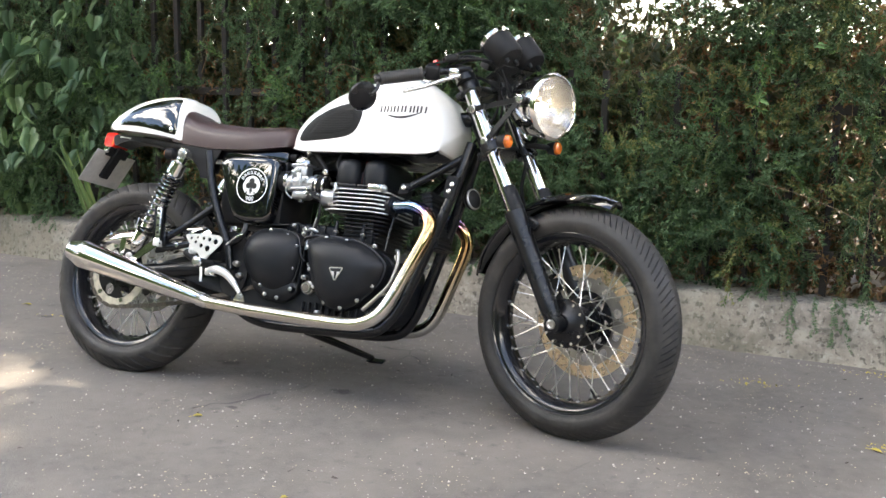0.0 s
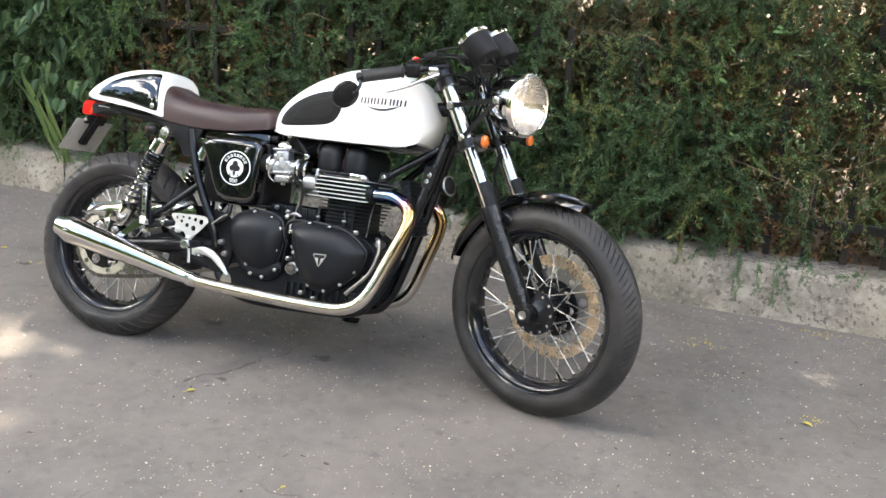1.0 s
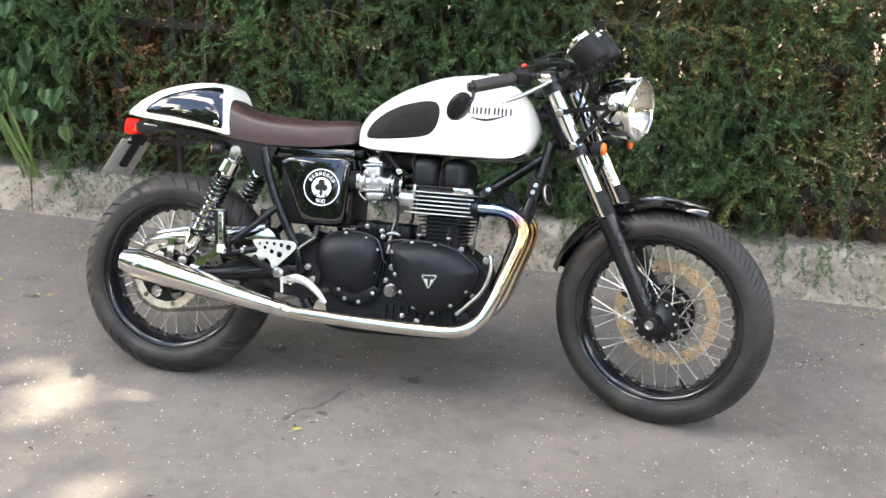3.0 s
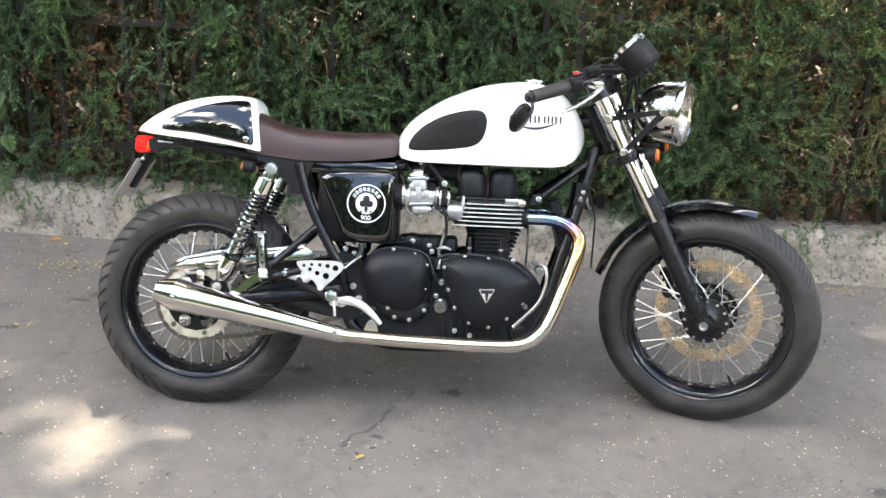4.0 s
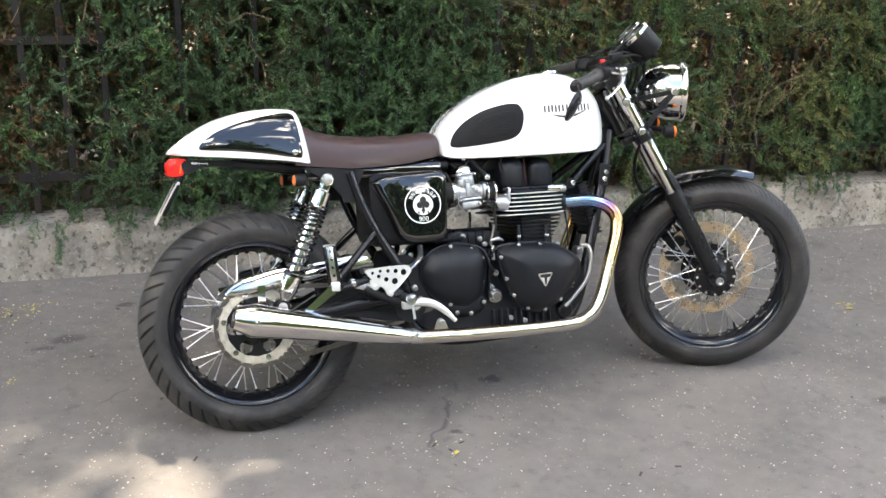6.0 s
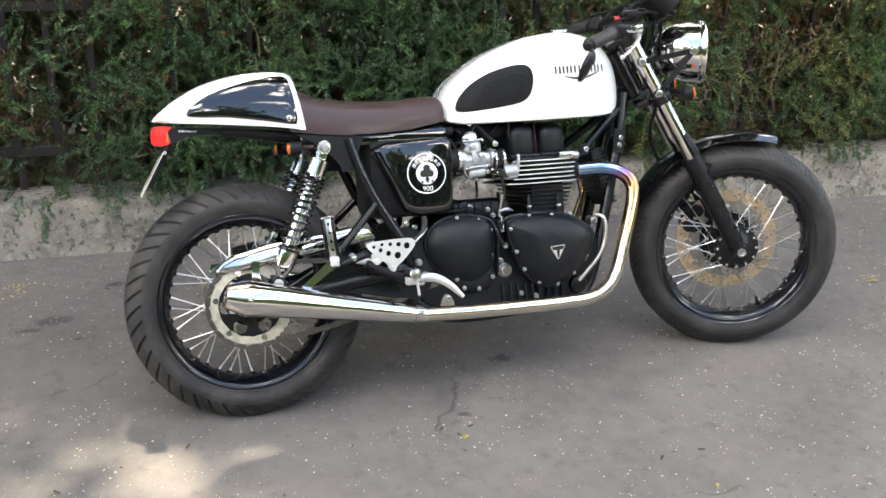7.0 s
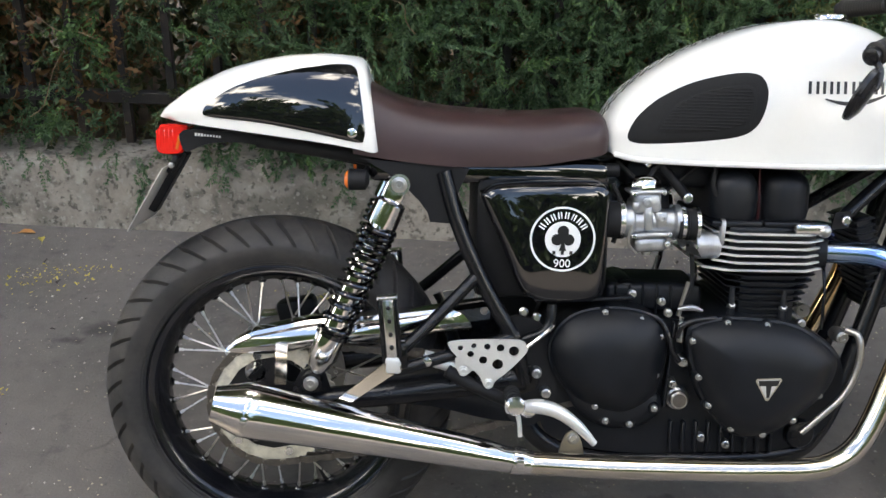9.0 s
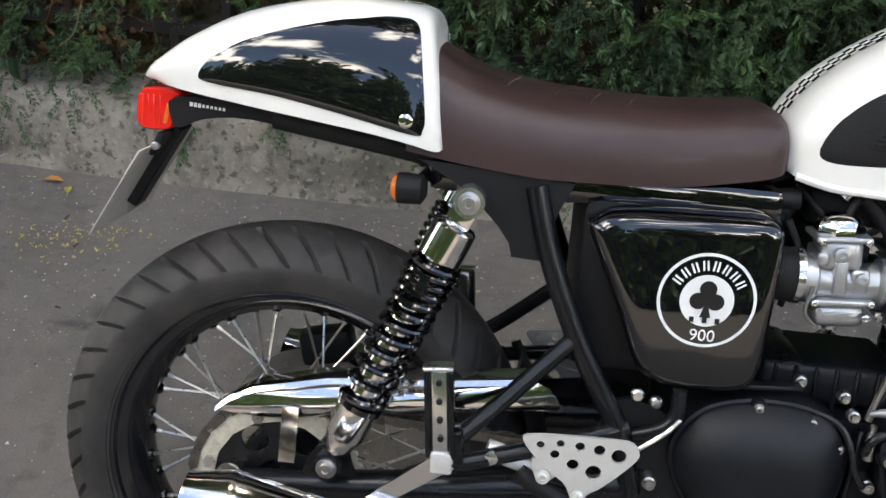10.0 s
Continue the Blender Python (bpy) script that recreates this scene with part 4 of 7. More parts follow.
for i in range(10):
    a = 2 * math.pi * i / 10
    part("disc_bobbin", lathe([(-0.004, 0.007), (0.006, 0.007), (0.006, 0.004)], Matrix.Translation((0.123 * math.cos(a), 0.062, 0.123 * math.sin(a))) @ pose(0, 0, 0, 90), 12), M["steel"], front)
for i in range(12):
    a = 2 * math.pi * i / 12
    part("hub_bolt", lathe([(0, 0.0045), (0.005, 0.0045), (0.005, 0.002)], Matrix.Translation((0.059 * math.cos(a), -0.046, 0.059 * math.sin(a))) @ pose(0, 0, 0, 90), 8), M["polished"], front)
part("sprocket", ring_plate(0.106, 0.083, -0.0925, 0.006, [], 45), M["sprocket"], rear, "pale alloy sprocket ring")
part("sprocket_carrier", ring_plate(0.089, 0.030, -0.090, 0.006, [(0.063 * math.cos(a), 0.063 * math.sin(a), 0.018) for a in [k * 2 * math.pi / 6 for k in range(6)]]), M["satin"], rear)
for i in range(6):
    a = 0.3 + (i + 0.5) * 2 * math.pi / 6
    part("sprocket_bolt", lathe([(0, 0.008), (0.006, 0.008), (0.006, 0.004)], Matrix.Translation((0.090 * math.cos(a), -0.097, 0.090 * math.sin(a))) @ pose(0, 0, 0, 90), 6), M["polished"], rear)
part("brake_disc", ring_plate(0.110, 0.07, 0.082, 0.005, [(0.092 * math.cos(a), 0.092 * math.sin(a), 0.004) for a in [k * math.pi / 8 for k in range(16)]]), M["steel"], rear, "small rear brake disc")
part("axle", tube([(0, -0.145, 0), (0, 0.145, 0)], 0.009, 12), M["steel"], rear)


# -- chain --
def chain_path():
    pts = []
    r1, r0, c0 = 0.109, 0.036, (0.505, 0.040)
    for i in range(25):
        a = math.pi * 0.5 + math.pi * i / 24
        pts.append((r1 * math.cos(a), r1 * math.sin(a)))
    for i in range(1, 24):
        t = i / 24
        pts.append((c0[0] * t, -r1 + (c0[1] - r0 + r1) * t - 0.016 * math.sin(math.pi * t)))
    for i in range(13):
        a = -math.pi * 0.5 + math.pi * i / 12
        pts.append((c0[0] + r0 * math.cos(a), c0[1] + r0 * math.sin(a)))
    for i in range(1, 24):
        t = 1 - i / 24
        pts.append((c0[0] * t, r1 + (c0[1] + r0 - r1) * t))
    return [Vector((x, 0, z)) for x, z in pts]


def chain():
    loop = chain_path()
    loop.append(loop[0])
    lens = [0.0]
    for a, b in zip(loop, loop[1:]):
        lens.append(lens[-1] + (b - a).length)
    n = int(lens[-1] / 0.0159)
    bm = bmesh.new()

    def at(s):
        s %= lens[-1]
        i = max(k for k in range(len(loop) - 1) if lens[k] <= s)
        return loop[i].lerp(loop[i + 1], (s - lens[i]) / max(lens[i + 1] - lens[i], 1e-6))
    for i in range(n):
        a, b = at(lens[-1] * i / n), at(lens[-1] * (i + 1) / n)
        mid, d = (a + b) / 2, b - a
        ang = math.degrees(math.atan2(d.z, d.x))
        for y in ((-0.100, -0.086) if i % 2 else (-0.0975, -0.0885)):
            add_box(bm, pose(mid.x, y, 0.31 + mid.z, 0, -ang), (0.021, 0.002, 0.012 if i % 2 else 0.010))
        add_lathe(bm, [(-0.008, 0.0042), (0.008, 0.0042)], pose(a.x, -0.093, 0.31 + a.z, -90), 6)
    return part("drive_chain", bm, M["chain"], bike, "oily steel drive chain", 60)


chain()

# -- fuel tank --
T_X = [0.553, 0.562, 0.585, 0.620, 0.660, 0.700, 0.786, 0.871, 0.930, 0.985, 1.025, 1.055, 1.075, 1.087, 1.092]
t_top = curve(T_X, [0.785, 0.812, 0.846, 0.878, 0.905, 0.927, 0.960, 0.976, 0.978, 0.966, 0.944, 0.914, 0.882, 0.856, 0.840])
t_bot = curve(T_X, [0.765, 0.753, 0.744, 0.741, 0.740, 0.739, 0.739, 0.739, 0.740, 0.741, 0.745, 0.759, 0.784, 0.810, 0.828])
t_wid = curve(T_X, [0.050, 0.072, 0.088, 0.098, 0.106, 0.112, 0.124, 0.134, 0.139, 0.1385, 0.129, 0.110, 0.084, 0.055, 0.030])
tank = part("fuel_tank", body(0.553, 1.092, 64, t_top, t_bot, t_wid, 0.42, 0.72, 40), M["white"], bike, "cream white painted fuel tank", 60)
t_skin = skin(t_top, t_bot, t_wid, 0.42, 0.72)
# a thin black sheet added just under it, and the seam along its lower edge
sheet_x = [0.585 + 0.0235 * i for i in range(21)]
pan = bmesh.new()
sheet_rows = [[pan.verts.new((x, y * (t_wid(x) - 0.004), t_bot(x) - h)) for y, h in ((-1, 0.0), (-0.9, 0.004), (0.9, 0.004), (1, 0.0))] for x in sheet_x]
ring_faces(pan, sheet_rows, False, False)
part("tank_undersheet", pan, M["satin"], tank, "thin black sheet under the tank")
for side in (-1, 1):
    pts = [(x, side * (t_wid(x) + 0.001), t_bot(x) + 0.001) for x in [0.570 + 0.033 * i for i in range(15)]]
    part("tank_seam", tube(pts, 0.0045, 8, 3), M["white"], tank)
PAD = loop2([(0.586, 0.779), (0.596, 0.806), (0.617, 0.830), (0.642, 0.849), (0.688, 0.872), (0.750, 0.888), (0.790, 0.888), (0.806, 0.870), (0.807, 0.840), (0.795, 0.806), (0.770, 0.787), (0.717, 0.777), (0.645, 0.770), (0.600, 0.769)], 5)
PAD_IN = loop2([(0.632, 0.788), (0.640, 0.812), (0.662, 0.838), (0.700, 0.857), (0.750, 0.869), (0.780, 0.868), (0.789, 0.848), (0.782, 0.815), (0.755, 0.800), (0.70, 0.790)], 5)
for side in (-1, 1):
    pad = part("knee_pad", patch(PAD, lambda x, z: t_skin(x, z) - 0.0005, 0.005, 6, 0.004, 7, side), M["gripblack"], tank, "black rubber knee pad")
    part("pad_panel", patch(PAD_IN, lambda x, z: t_skin(x, z) + 0.0035, 0.0028, 5, 0.02, 10, side), M["gripblack"], pad)
    for k in range(14):
        z = 0.796 + 0.0052 * k
        ends = [a.x + (b.x - a.x) * (z - a.y) / (b.y - a.y) for a, b in zip(PAD_IN, PAD_IN[1:] + PAD_IN[:1]) if (a.y - z) * (b.y - z) < 0]
        lo, hi = min(ends) + 0.008, max(ends) - 0.008
        part("pad_rib", tube([(lo + (hi - lo) * i / 7, side * (t_skin(lo + (hi - lo) * i / 7, z) + 0.0063), z) for i in range(8)], 0.0011, 5, 2), M["gripblack"], pad)
cap_m = Matrix.Translation((0.940, 0.0, 0.973))
cap = part("filler_cap", lathe([(0, 0.040), (0.004, 0.040), (0.007, 0.037), (0.007, 0.031), (0.013, 0.030), (0.016, 0.027), (0.017, 0.010)], cap_m, 40), M["chrome"], tank, "chrome filler cap")


# the name on the tank: plain strokes in its place, with the swash under it
def tank_bars():
    bm = bmesh.new()
    x = 0.868
    wide = (0.017, 0.016, 0.006, 0.018, 0.021, 0.016, 0.018)
    gap = 0.0055
    for k, w in enumerate(wide):
        hgt = 0.020
        zc = 0.868 + 0.001 * k * 0.3
        cols = 1 if w < 0.01 else 2
        for c in range(cols):
            bx = x + (w - 0.005) * (c / max(cols - 1, 1)) if cols > 1 else x
            v = [(bx, zc - hgt / 2), (bx + 0.005, zc - hgt / 2), (bx + 0.005, zc + hgt / 2), (bx, zc + hgt / 2)]
            f = [bm.verts.new((a, -(t_skin(a, b) + 0.0012), b)) for a, b in v]
            bm.faces.new(f)
        x += w + gap
    # swash
    row = []
    for i in range(17):
        t = i / 16
        xx, zz = 0.895 + 0.105 * t, 0.858 - 0.017 * math.sin(math.pi * (0.15 + 0.8 * t)) + 0.006 * t
        th = 0.0030 * math.sin(math.pi * (0.06 + 0.9 * t)) + 0.0006
        row.append([bm.verts.new((xx, -(t_skin(xx, zz + s * th) + 0.0013), zz + s * th)) for s in (-1, 1)])
    for a, b in zip(row, row[1:]):
        bm.faces.new((a[0], b[0], b[1], a[1]))
    return part("tank_marking", bm, M["decalblack"], tank, "black painted marking with a curved underline")


tank_bars()


# chequered band along the tank's spine
def chequer_band():
    m = bpy.data.materials.new("chequer")
    m.use_nodes = True
    n, l, p = nodes_of(m)
    co, ck = n.new("ShaderNodeUVMap"), n.new("ShaderNodeTexChecker")
    ck.inputs["Color1"].default_value, ck.inputs["Color2"].default_value = (0.01, 0.01, 0.011, 1), (0.78, 0.77, 0.72, 1)
    ck.inputs["Scale"].default_value = 1.0
    l.new(co.outputs[0], ck.inputs["Vector"])
    l.new(ck.outputs[0], p.inputs["Base Color"])
    p.inputs["Roughness"].default_value = 0.25
    bm = bmesh.new()
    uv = bm.loops.layers.uv.new("UVMap")
    prev, s, last = None, 0.0, None
    for i in range(121):
        x = 0.560 + 0.345 * i / 120
        here = Vector((x, 0, t_top(x)))
        s += (here - last).length if last else 0
        last = here
        row = []
        for k in range(5):
            y = -0.020 + 0.010 * k
            e = 0.42
            cy = min((abs(y) / t_wid(x)) ** (1 / e), 1)
            z = t_bot(x) + (t_top(x) - t_bot(x)) * math.sqrt(1 - cy * cy) ** 0.72
            row.append((bm.verts.new((x - 0.0006, y, z + 0.0014)), s / 0.010, k))
        if prev:
            for a in range(4):
                f = bm.faces.new((prev[a][0], row[a][0], row[a + 1][0], prev[a + 1][0]))
                for loop, q in zip(f.loops, (prev[a], row[a], row[a + 1], prev[a + 1])):
                    loop[uv].uv = (q[1] + 0.001, q[2] + 0.001)
        prev = row
    return part("chequered_band", bm, m, tank, "black and white chequered band")


chequer_band()

# -- seat and tail --
S_X = [0.135, 0.160, 0.206, 0.255, 0.303, 0.433, 0.505, 0.538, 0.555, 0.564]
s_top = curve(S_X, [0.872, 0.858, 0.836, 0.824, 0.818, 0.813, 0.819, 0.819, 0.809, 0.788])
s_bot = curve(S_X, [0.745, 0.741, 0.735, 0.730, 0.727, 0.731, 0.741, 0.747, 0.752, 0.760])
s_wid = curve(S_X, [0.112, 0.113, 0.115, 0.116, 0.116, 0.112, 0.104, 0.098, 0.086, 0.060])
seat = part("seat", body(0.135, 0.564, 44, s_top, s_bot, s_wid, 0.50, 0.62, 36), M["leather"], bike, "dark brown leather single seat", 60)
for x in (0.240, 0.292, 0.335, 0.375):
    pts = []
    for i in range(9):
        y = -0.075 + 0.055 * i / 8
        cy = min((abs(y) / s_wid(x)) ** 2, 1)
        pts.append((x + 0.25 * (y + 0.075), y, s_bot(x) + (s_top(x) - s_bot(x)) * math.sqrt(1 - cy * cy) ** 0.62 + 0.0002))
    part("stitched_pleat", tube(pts, 0.0009, 5, 2), M["seam"], seat, "pale stitched pleat")
C_X = [-0.190, -0.180, -0.160, -0.131, -0.067, 0.013, 0.085, 0.135, 0.154, 0.163, 0.167]
c_top = curve(C_X, [0.793, 0.806, 0.822, 0.843, 0.876, 0.897, 0.904, 0.902, 0.898, 0.891, 0.880])
c_bot = curve(C_X, [0.788, 0.787, 0.785, 0.782, 0.776, 0.768, 0.760, 0.752, 0.748, 0.748, 0.754])
c_wid = curve(C_X, [0.028, 0.042, 0.056, 0.068, 0.087, 0.103, 0.114, 0.120, 0.121, 0.1175, 0.109])
cowl = part("tail_cowl", body(-0.190, 0.167, 52, c_top, c_bot, c_wid, 0.50, 0.74, 40, 0.022), M["white"], bike, "white painted seat cowl with black side panels", 50)
c_skin = skin(c_top, c_bot, c_wid, 0.50, 0.74)
PANEL = loop2([(-0.116, 0.804), (-0.102, 0.824), (-0.070, 0.848), (-0.010, 0.870), (0.058, 0.884), (0.114, 0.888), (0.136, 0.883), (0.144, 0.860), (0.154, 0.790), (0.153, 0.770), (0.142, 0.764), (0.065, 0.778), (-0.02, 0.791), (-0.100, 0.797)], 4)
for side in (-1, 1):
    pan = part("side_panel", patch(PANEL, lambda x, z: c_skin(x, z) + 0.0004, 0.0022, 7, 0.003, 9, side), M["gloss"], cowl, "gloss black side panel", 50)
    y = side * (c_skin(0.132, 0.780) + 0.003)
    part("screw", lathe([(0, 0.008), (0.002, 0.008), (0.003, 0.006), (0.003, 0.003), (0.001, 0.0028)], Matrix.Translation((0.134, y, 0.779)) @ pose(0, 0, 0, 90 if side < 0 else -90), 18), M["chrome"], cowl)
# tail bracket, lamp and number plate
bm = bmesh.new()
prof = loop2([(0.17, 0.742), (0.06, 0.756), (-0.06, 0.768), (-0.155, 0.772), (-0.160, 0.745), (-0.150, 0.735), (-0.118, 0.748), (-0.06, 0.752), (0.05, 0.735), (0.17, 0.715)], 3)
add_plate(bm, prof, side_frame(0.038), 0.076)
tail = part("tail_bracket", bm, M["plastic"], bike, "black tail bracket under the cowl")
lamp_prof = loop2([(-0.150, 0.776), (-0.190, 0.780), (-0.200, 0.774), (-0.205, 0.752), (-0.200, 0.731), (-0.165, 0.730), (-0.156, 0.745)], 4)
bm = bmesh.new()
for i, (y, k) in enumerate(((-0.036, 0.90), (-0.033, 0.97), (-0.02, 1.0), (0.02, 1.0), (0.033, 0.97), (0.036, 0.90))):
    ring = [bm.verts.new((-0.18 + (p[0] + 0.18) * k, y, 0.755 + (p[1] - 0.755) * k)) for p in lamp_prof]
    if i:
        ring_faces(bm, [last_ring, ring], True, False)
    else:
        bm.faces.new(ring)
    last_ring = ring
bm.faces.new(list(reversed(last_ring)))
lamp = part("tail_lamp", bm, M["red"], tail, "red plastic tail lamp")
part("lamp_strip", box(-0.166, -0.0, 0.750, (0.006, 0.0745, 0.026), 0.002, 2, 0, 12), M["amber"], tail)
for k in range(4):
    part("lens_rib", box(-0.175 - 0.0072 * k, 0, 0.754, (0.0026, 0.0738, 0.036), 0.0011, 2), M["red"], lamp)
for k in range(5):
    part("lens_rib", box(-0.2025, -0.026 + 0.013 * k, 0.753, (0.006, 0.003, 0.034), 0.001, 2), M["red"], lamp)
for k in range(9):
    part("maker_mark", box(-0.135 + 0.005 * k, -0.0386, 0.7645 - 0.0004 * k, (0.0038 if k < 3 else 0.003, 0.0008, 0.005 if k < 3 else 0.0035), 0), M["decalwhite"], tail)
hold = part("plate_holder", box(-0.192, 0.004, 0.680, (0.016, 0.034, 0.120), 0.002, 1, 0, 30), M["plastic"], bike, "black number plate bracket")
part("holder_bar", box(-0.176, 0.004, 0.714, (0.010, 0.100, 0.034), 0.003, 1, 0, 30), M["plastic"], hold)
part("number_plate", box(-0.212, 0.008, 0.658, (0.002, 0.19, 0.125), 0.0008, 1, 0, 30), M["plate"], hold, "bare grey back of the number plate")
part("bolt", lathe([(-0.004, 0.005), (0.004, 0.005), (0.005, 0.003)], pose(-0.176, -0.046, 0.712, 90), 10), M["steel"], hold)
for side in (-1, 1):
    ind = part("indicator", lathe([(-0.030, 0.008), (-0.024, 0.017), (0.002, 0.018), (0.004, 0.016)], aim((0.132, side * 0.115, 0.703), (-1, 0, 0)), 20), M["plastic"], bike, "small black indicator with amber lens")
    part("lens", lathe([(0.002, 0.0165), (0.006, 0.015), (0.010, 0.010), (0.011, 0.003)], aim((0.132, side * 0.115, 0.703), (-1, 0, 0)), 20), M["amber"], ind)
    part("stalk", tube([(0.145, side * 0.110, 0.703), (0.16, side * 0.06, 0.715)], 0.007, 10), M["plastic"], ind)

# -- side covers --
COVER = loop2([(0.346, 0.676), (0.352, 0.690), (0.368, 0.699), (0.395, 0.703), (0.450, 0.706), (0.525, 0.708), (0.546, 0.705), (0.556, 0.695), (0.558, 0.675), (0.557, 0.620), (0.553, 0.540), (0.545, 0.515), (0.525, 0.505), (0.466, 0.503), (0.434, 0.511), (0.412, 0.530), (0.384, 0.595)], 4)


def cover_face(x, z):
    return 0.118 + 0.012 * max(0, 1 - ((x - 0.47) / 0.13) ** 2) * max(0, 1 - ((z - 0.61) / 0.14) ** 2)


def emblem(parent, side):
    cx, cz = 0.480, 0.615

    def lay(x, z):
        return cover_face(x, z) + 0.0164

    def ring(r0, r1, off):
        bm = bmesh.new()
        n = 56
        rows = []
        for r in (r0, (r0 + r1) / 2, r1):
            rows.append([bm.verts.new((cx + r * math.cos(2 * math.pi * i / n), side * (lay(cx + r * math.cos(2 * math.pi * i / n), cz + r * math.sin(2 * math.pi * i / n)) + off), cz + r * math.sin(2 * math.pi * i / n))) for i in range(n)])
        ring_faces(bm, rows, True, False)
        return bm
    em = part("emblem", ring(0.0505, 0.054, 0.0), M["decalwhite"], parent, "round white emblem with a club in the middle")
    part("disc", ring(0.0005, 0.0295, 0.0), M["decalwhite"], em)

    def blob(x, z, r, off=0.0006):
        return patch([(cx + x + r * math.cos(2 * math.pi * i / 20), cz + z + r * math.sin(2 * math.pi * i / 20)) for i in range(20)], lambda a, b: lay(a, b) + off, 0, 2, None, 2, side)
    for x, z in ((0, 0.0135), (-0.0095, -0.0005), (0.0095, -0.0005)):
        part("club", blob(x, z, 0.0095), M["decalblack"], em)
    part("club_stem", patch([(cx - 0.002, cz + 0.008), (cx + 0.002, cz + 0.008), (cx + 0.0025, cz - 0.006), (cx + 0.006, cz - 0.019), (cx - 0.006, cz - 0.019), (cx - 0.0025, cz - 0.006)], lambda a, b: lay(a, b) + 0.0008, 0, 2, None, 2, side), M["decalblack"], em)
    # the words on the ring: plain strokes bent along it
    for k in range(8):
        a = radians(90 - side * -1 * (-58 + 116 * k / 7)) if side < 0 else radians(90 + (-58 + 116 * k / 7))
        x, z = cx + 0.040 * math.cos(a), cz + 0.040 * math.sin(a)
        t = Vector((-math.sin(a), math.cos(a)))
        r = Vector((math.cos(a), math.sin(a)))
        for sx in (-0.0032, 0.0014):
            pts = [Vector((x, z)) + t * (sx + u) + r * v for u, v in ((0, -0.0055), (0.0022, -0.0055), (0.0022, 0.0055), (0, 0.0055))]
            part("stroke", patch([(p.x, p.y) for p in pts], lambda a_, b_: lay(a_, b_) + 0.0003, 0, 1, None, 2, side), M["decalwhite"], em)
    for k in range(3):
        part("stroke", box(cx - 0.014 + 0.014 * k, side * (lay(cx, cz) + 0.0008), cz - 0.022, (0.005, 0.0006, 0.006), 0), M["decalblack"], em)
    txt = bpy.data.curves.new("number", "FONT")
    txt.body, txt.size, txt.align_x, txt.align_y, txt.extrude, txt.offset = "900", 0.0190, "CENTER", "CENTER", 0.0003, 0.0
    tob = new("number", txt)
    dg = bpy.context.evaluated_depsgraph_get()
    me = bpy.data.meshes.new_from_object(tob.evaluated_get(dg))
    bpy.data.objects.remove(tob)
    me.materials.append(M["decalwhite"])
    ob = new("number", me)
    ob.parent = em
    ob.matrix_basis = pose(cx, side * (lay(cx, cz - 0.04) + 0.0008), cz - 0.0405, 90, 0, 0 if side < 0 else 180)


for side in (-1, 1):
    cov = part("side_cover", patch(COVER, lambda x, z: cover_face(x, z) + 0.003, 0.013, 20, 0.048, 22, side), M["gloss"], bike, "gloss black side cover with a round emblem", 50)
    emblem(cov, side)


# -- engine --
eng = bmesh.new()
case = loop2([(0.46, 0.30), (0.475, 0.43), (0.55, 0.475), (0.70, 0.47), (0.80, 0.485), (0.93, 0.45), (0.985, 0.39), (0.975, 0.30), (0.92, 0.245), (0.80, 0.228), (0.60, 0.228), (0.49, 0.252)], 4)
add_plate(eng, case, side_frame(0.096), 0.192)
engine = part("engine", eng, M["engineblack"], bike, "black parallel-twin engine with polished fins and bolts")
ALT = loop2([(0.700, 0.452), (0.712, 0.471), (0.745, 0.482), (0.784, 0.485), (0.858, 0.478), (0.905, 0.460), (0.948, 0.428), (0.956, 0.402), (0.942, 0.362), (0.901, 0.318), (0.860, 0.288), (0.822, 0.277), (0.786, 0.284), (0.750, 0.315), (0.722, 0.368)], 4)
CLU = loop2([(0.470, 0.420), (0.482, 0.456), (0.510, 0.482), (0.556, 0.494), (0.610, 0.492), (0.650, 0.475), (0.668, 0.438), (0.664, 0.385), (0.650, 0.340), (0.608, 0.310), (0.562, 0.314), (0.516, 0.338), (0.484, 0.376)], 4)
LOW = loop2([(0.50, 0.36), (0.53, 0.345), (0.60, 0.33), (0.655, 0.345), (0.668, 0.315), (0.640, 0.287), (0.60, 0.278), (0.55, 0.290), (0.515, 0.32)], 4)


def flat(y):
    return lambda x, z: y


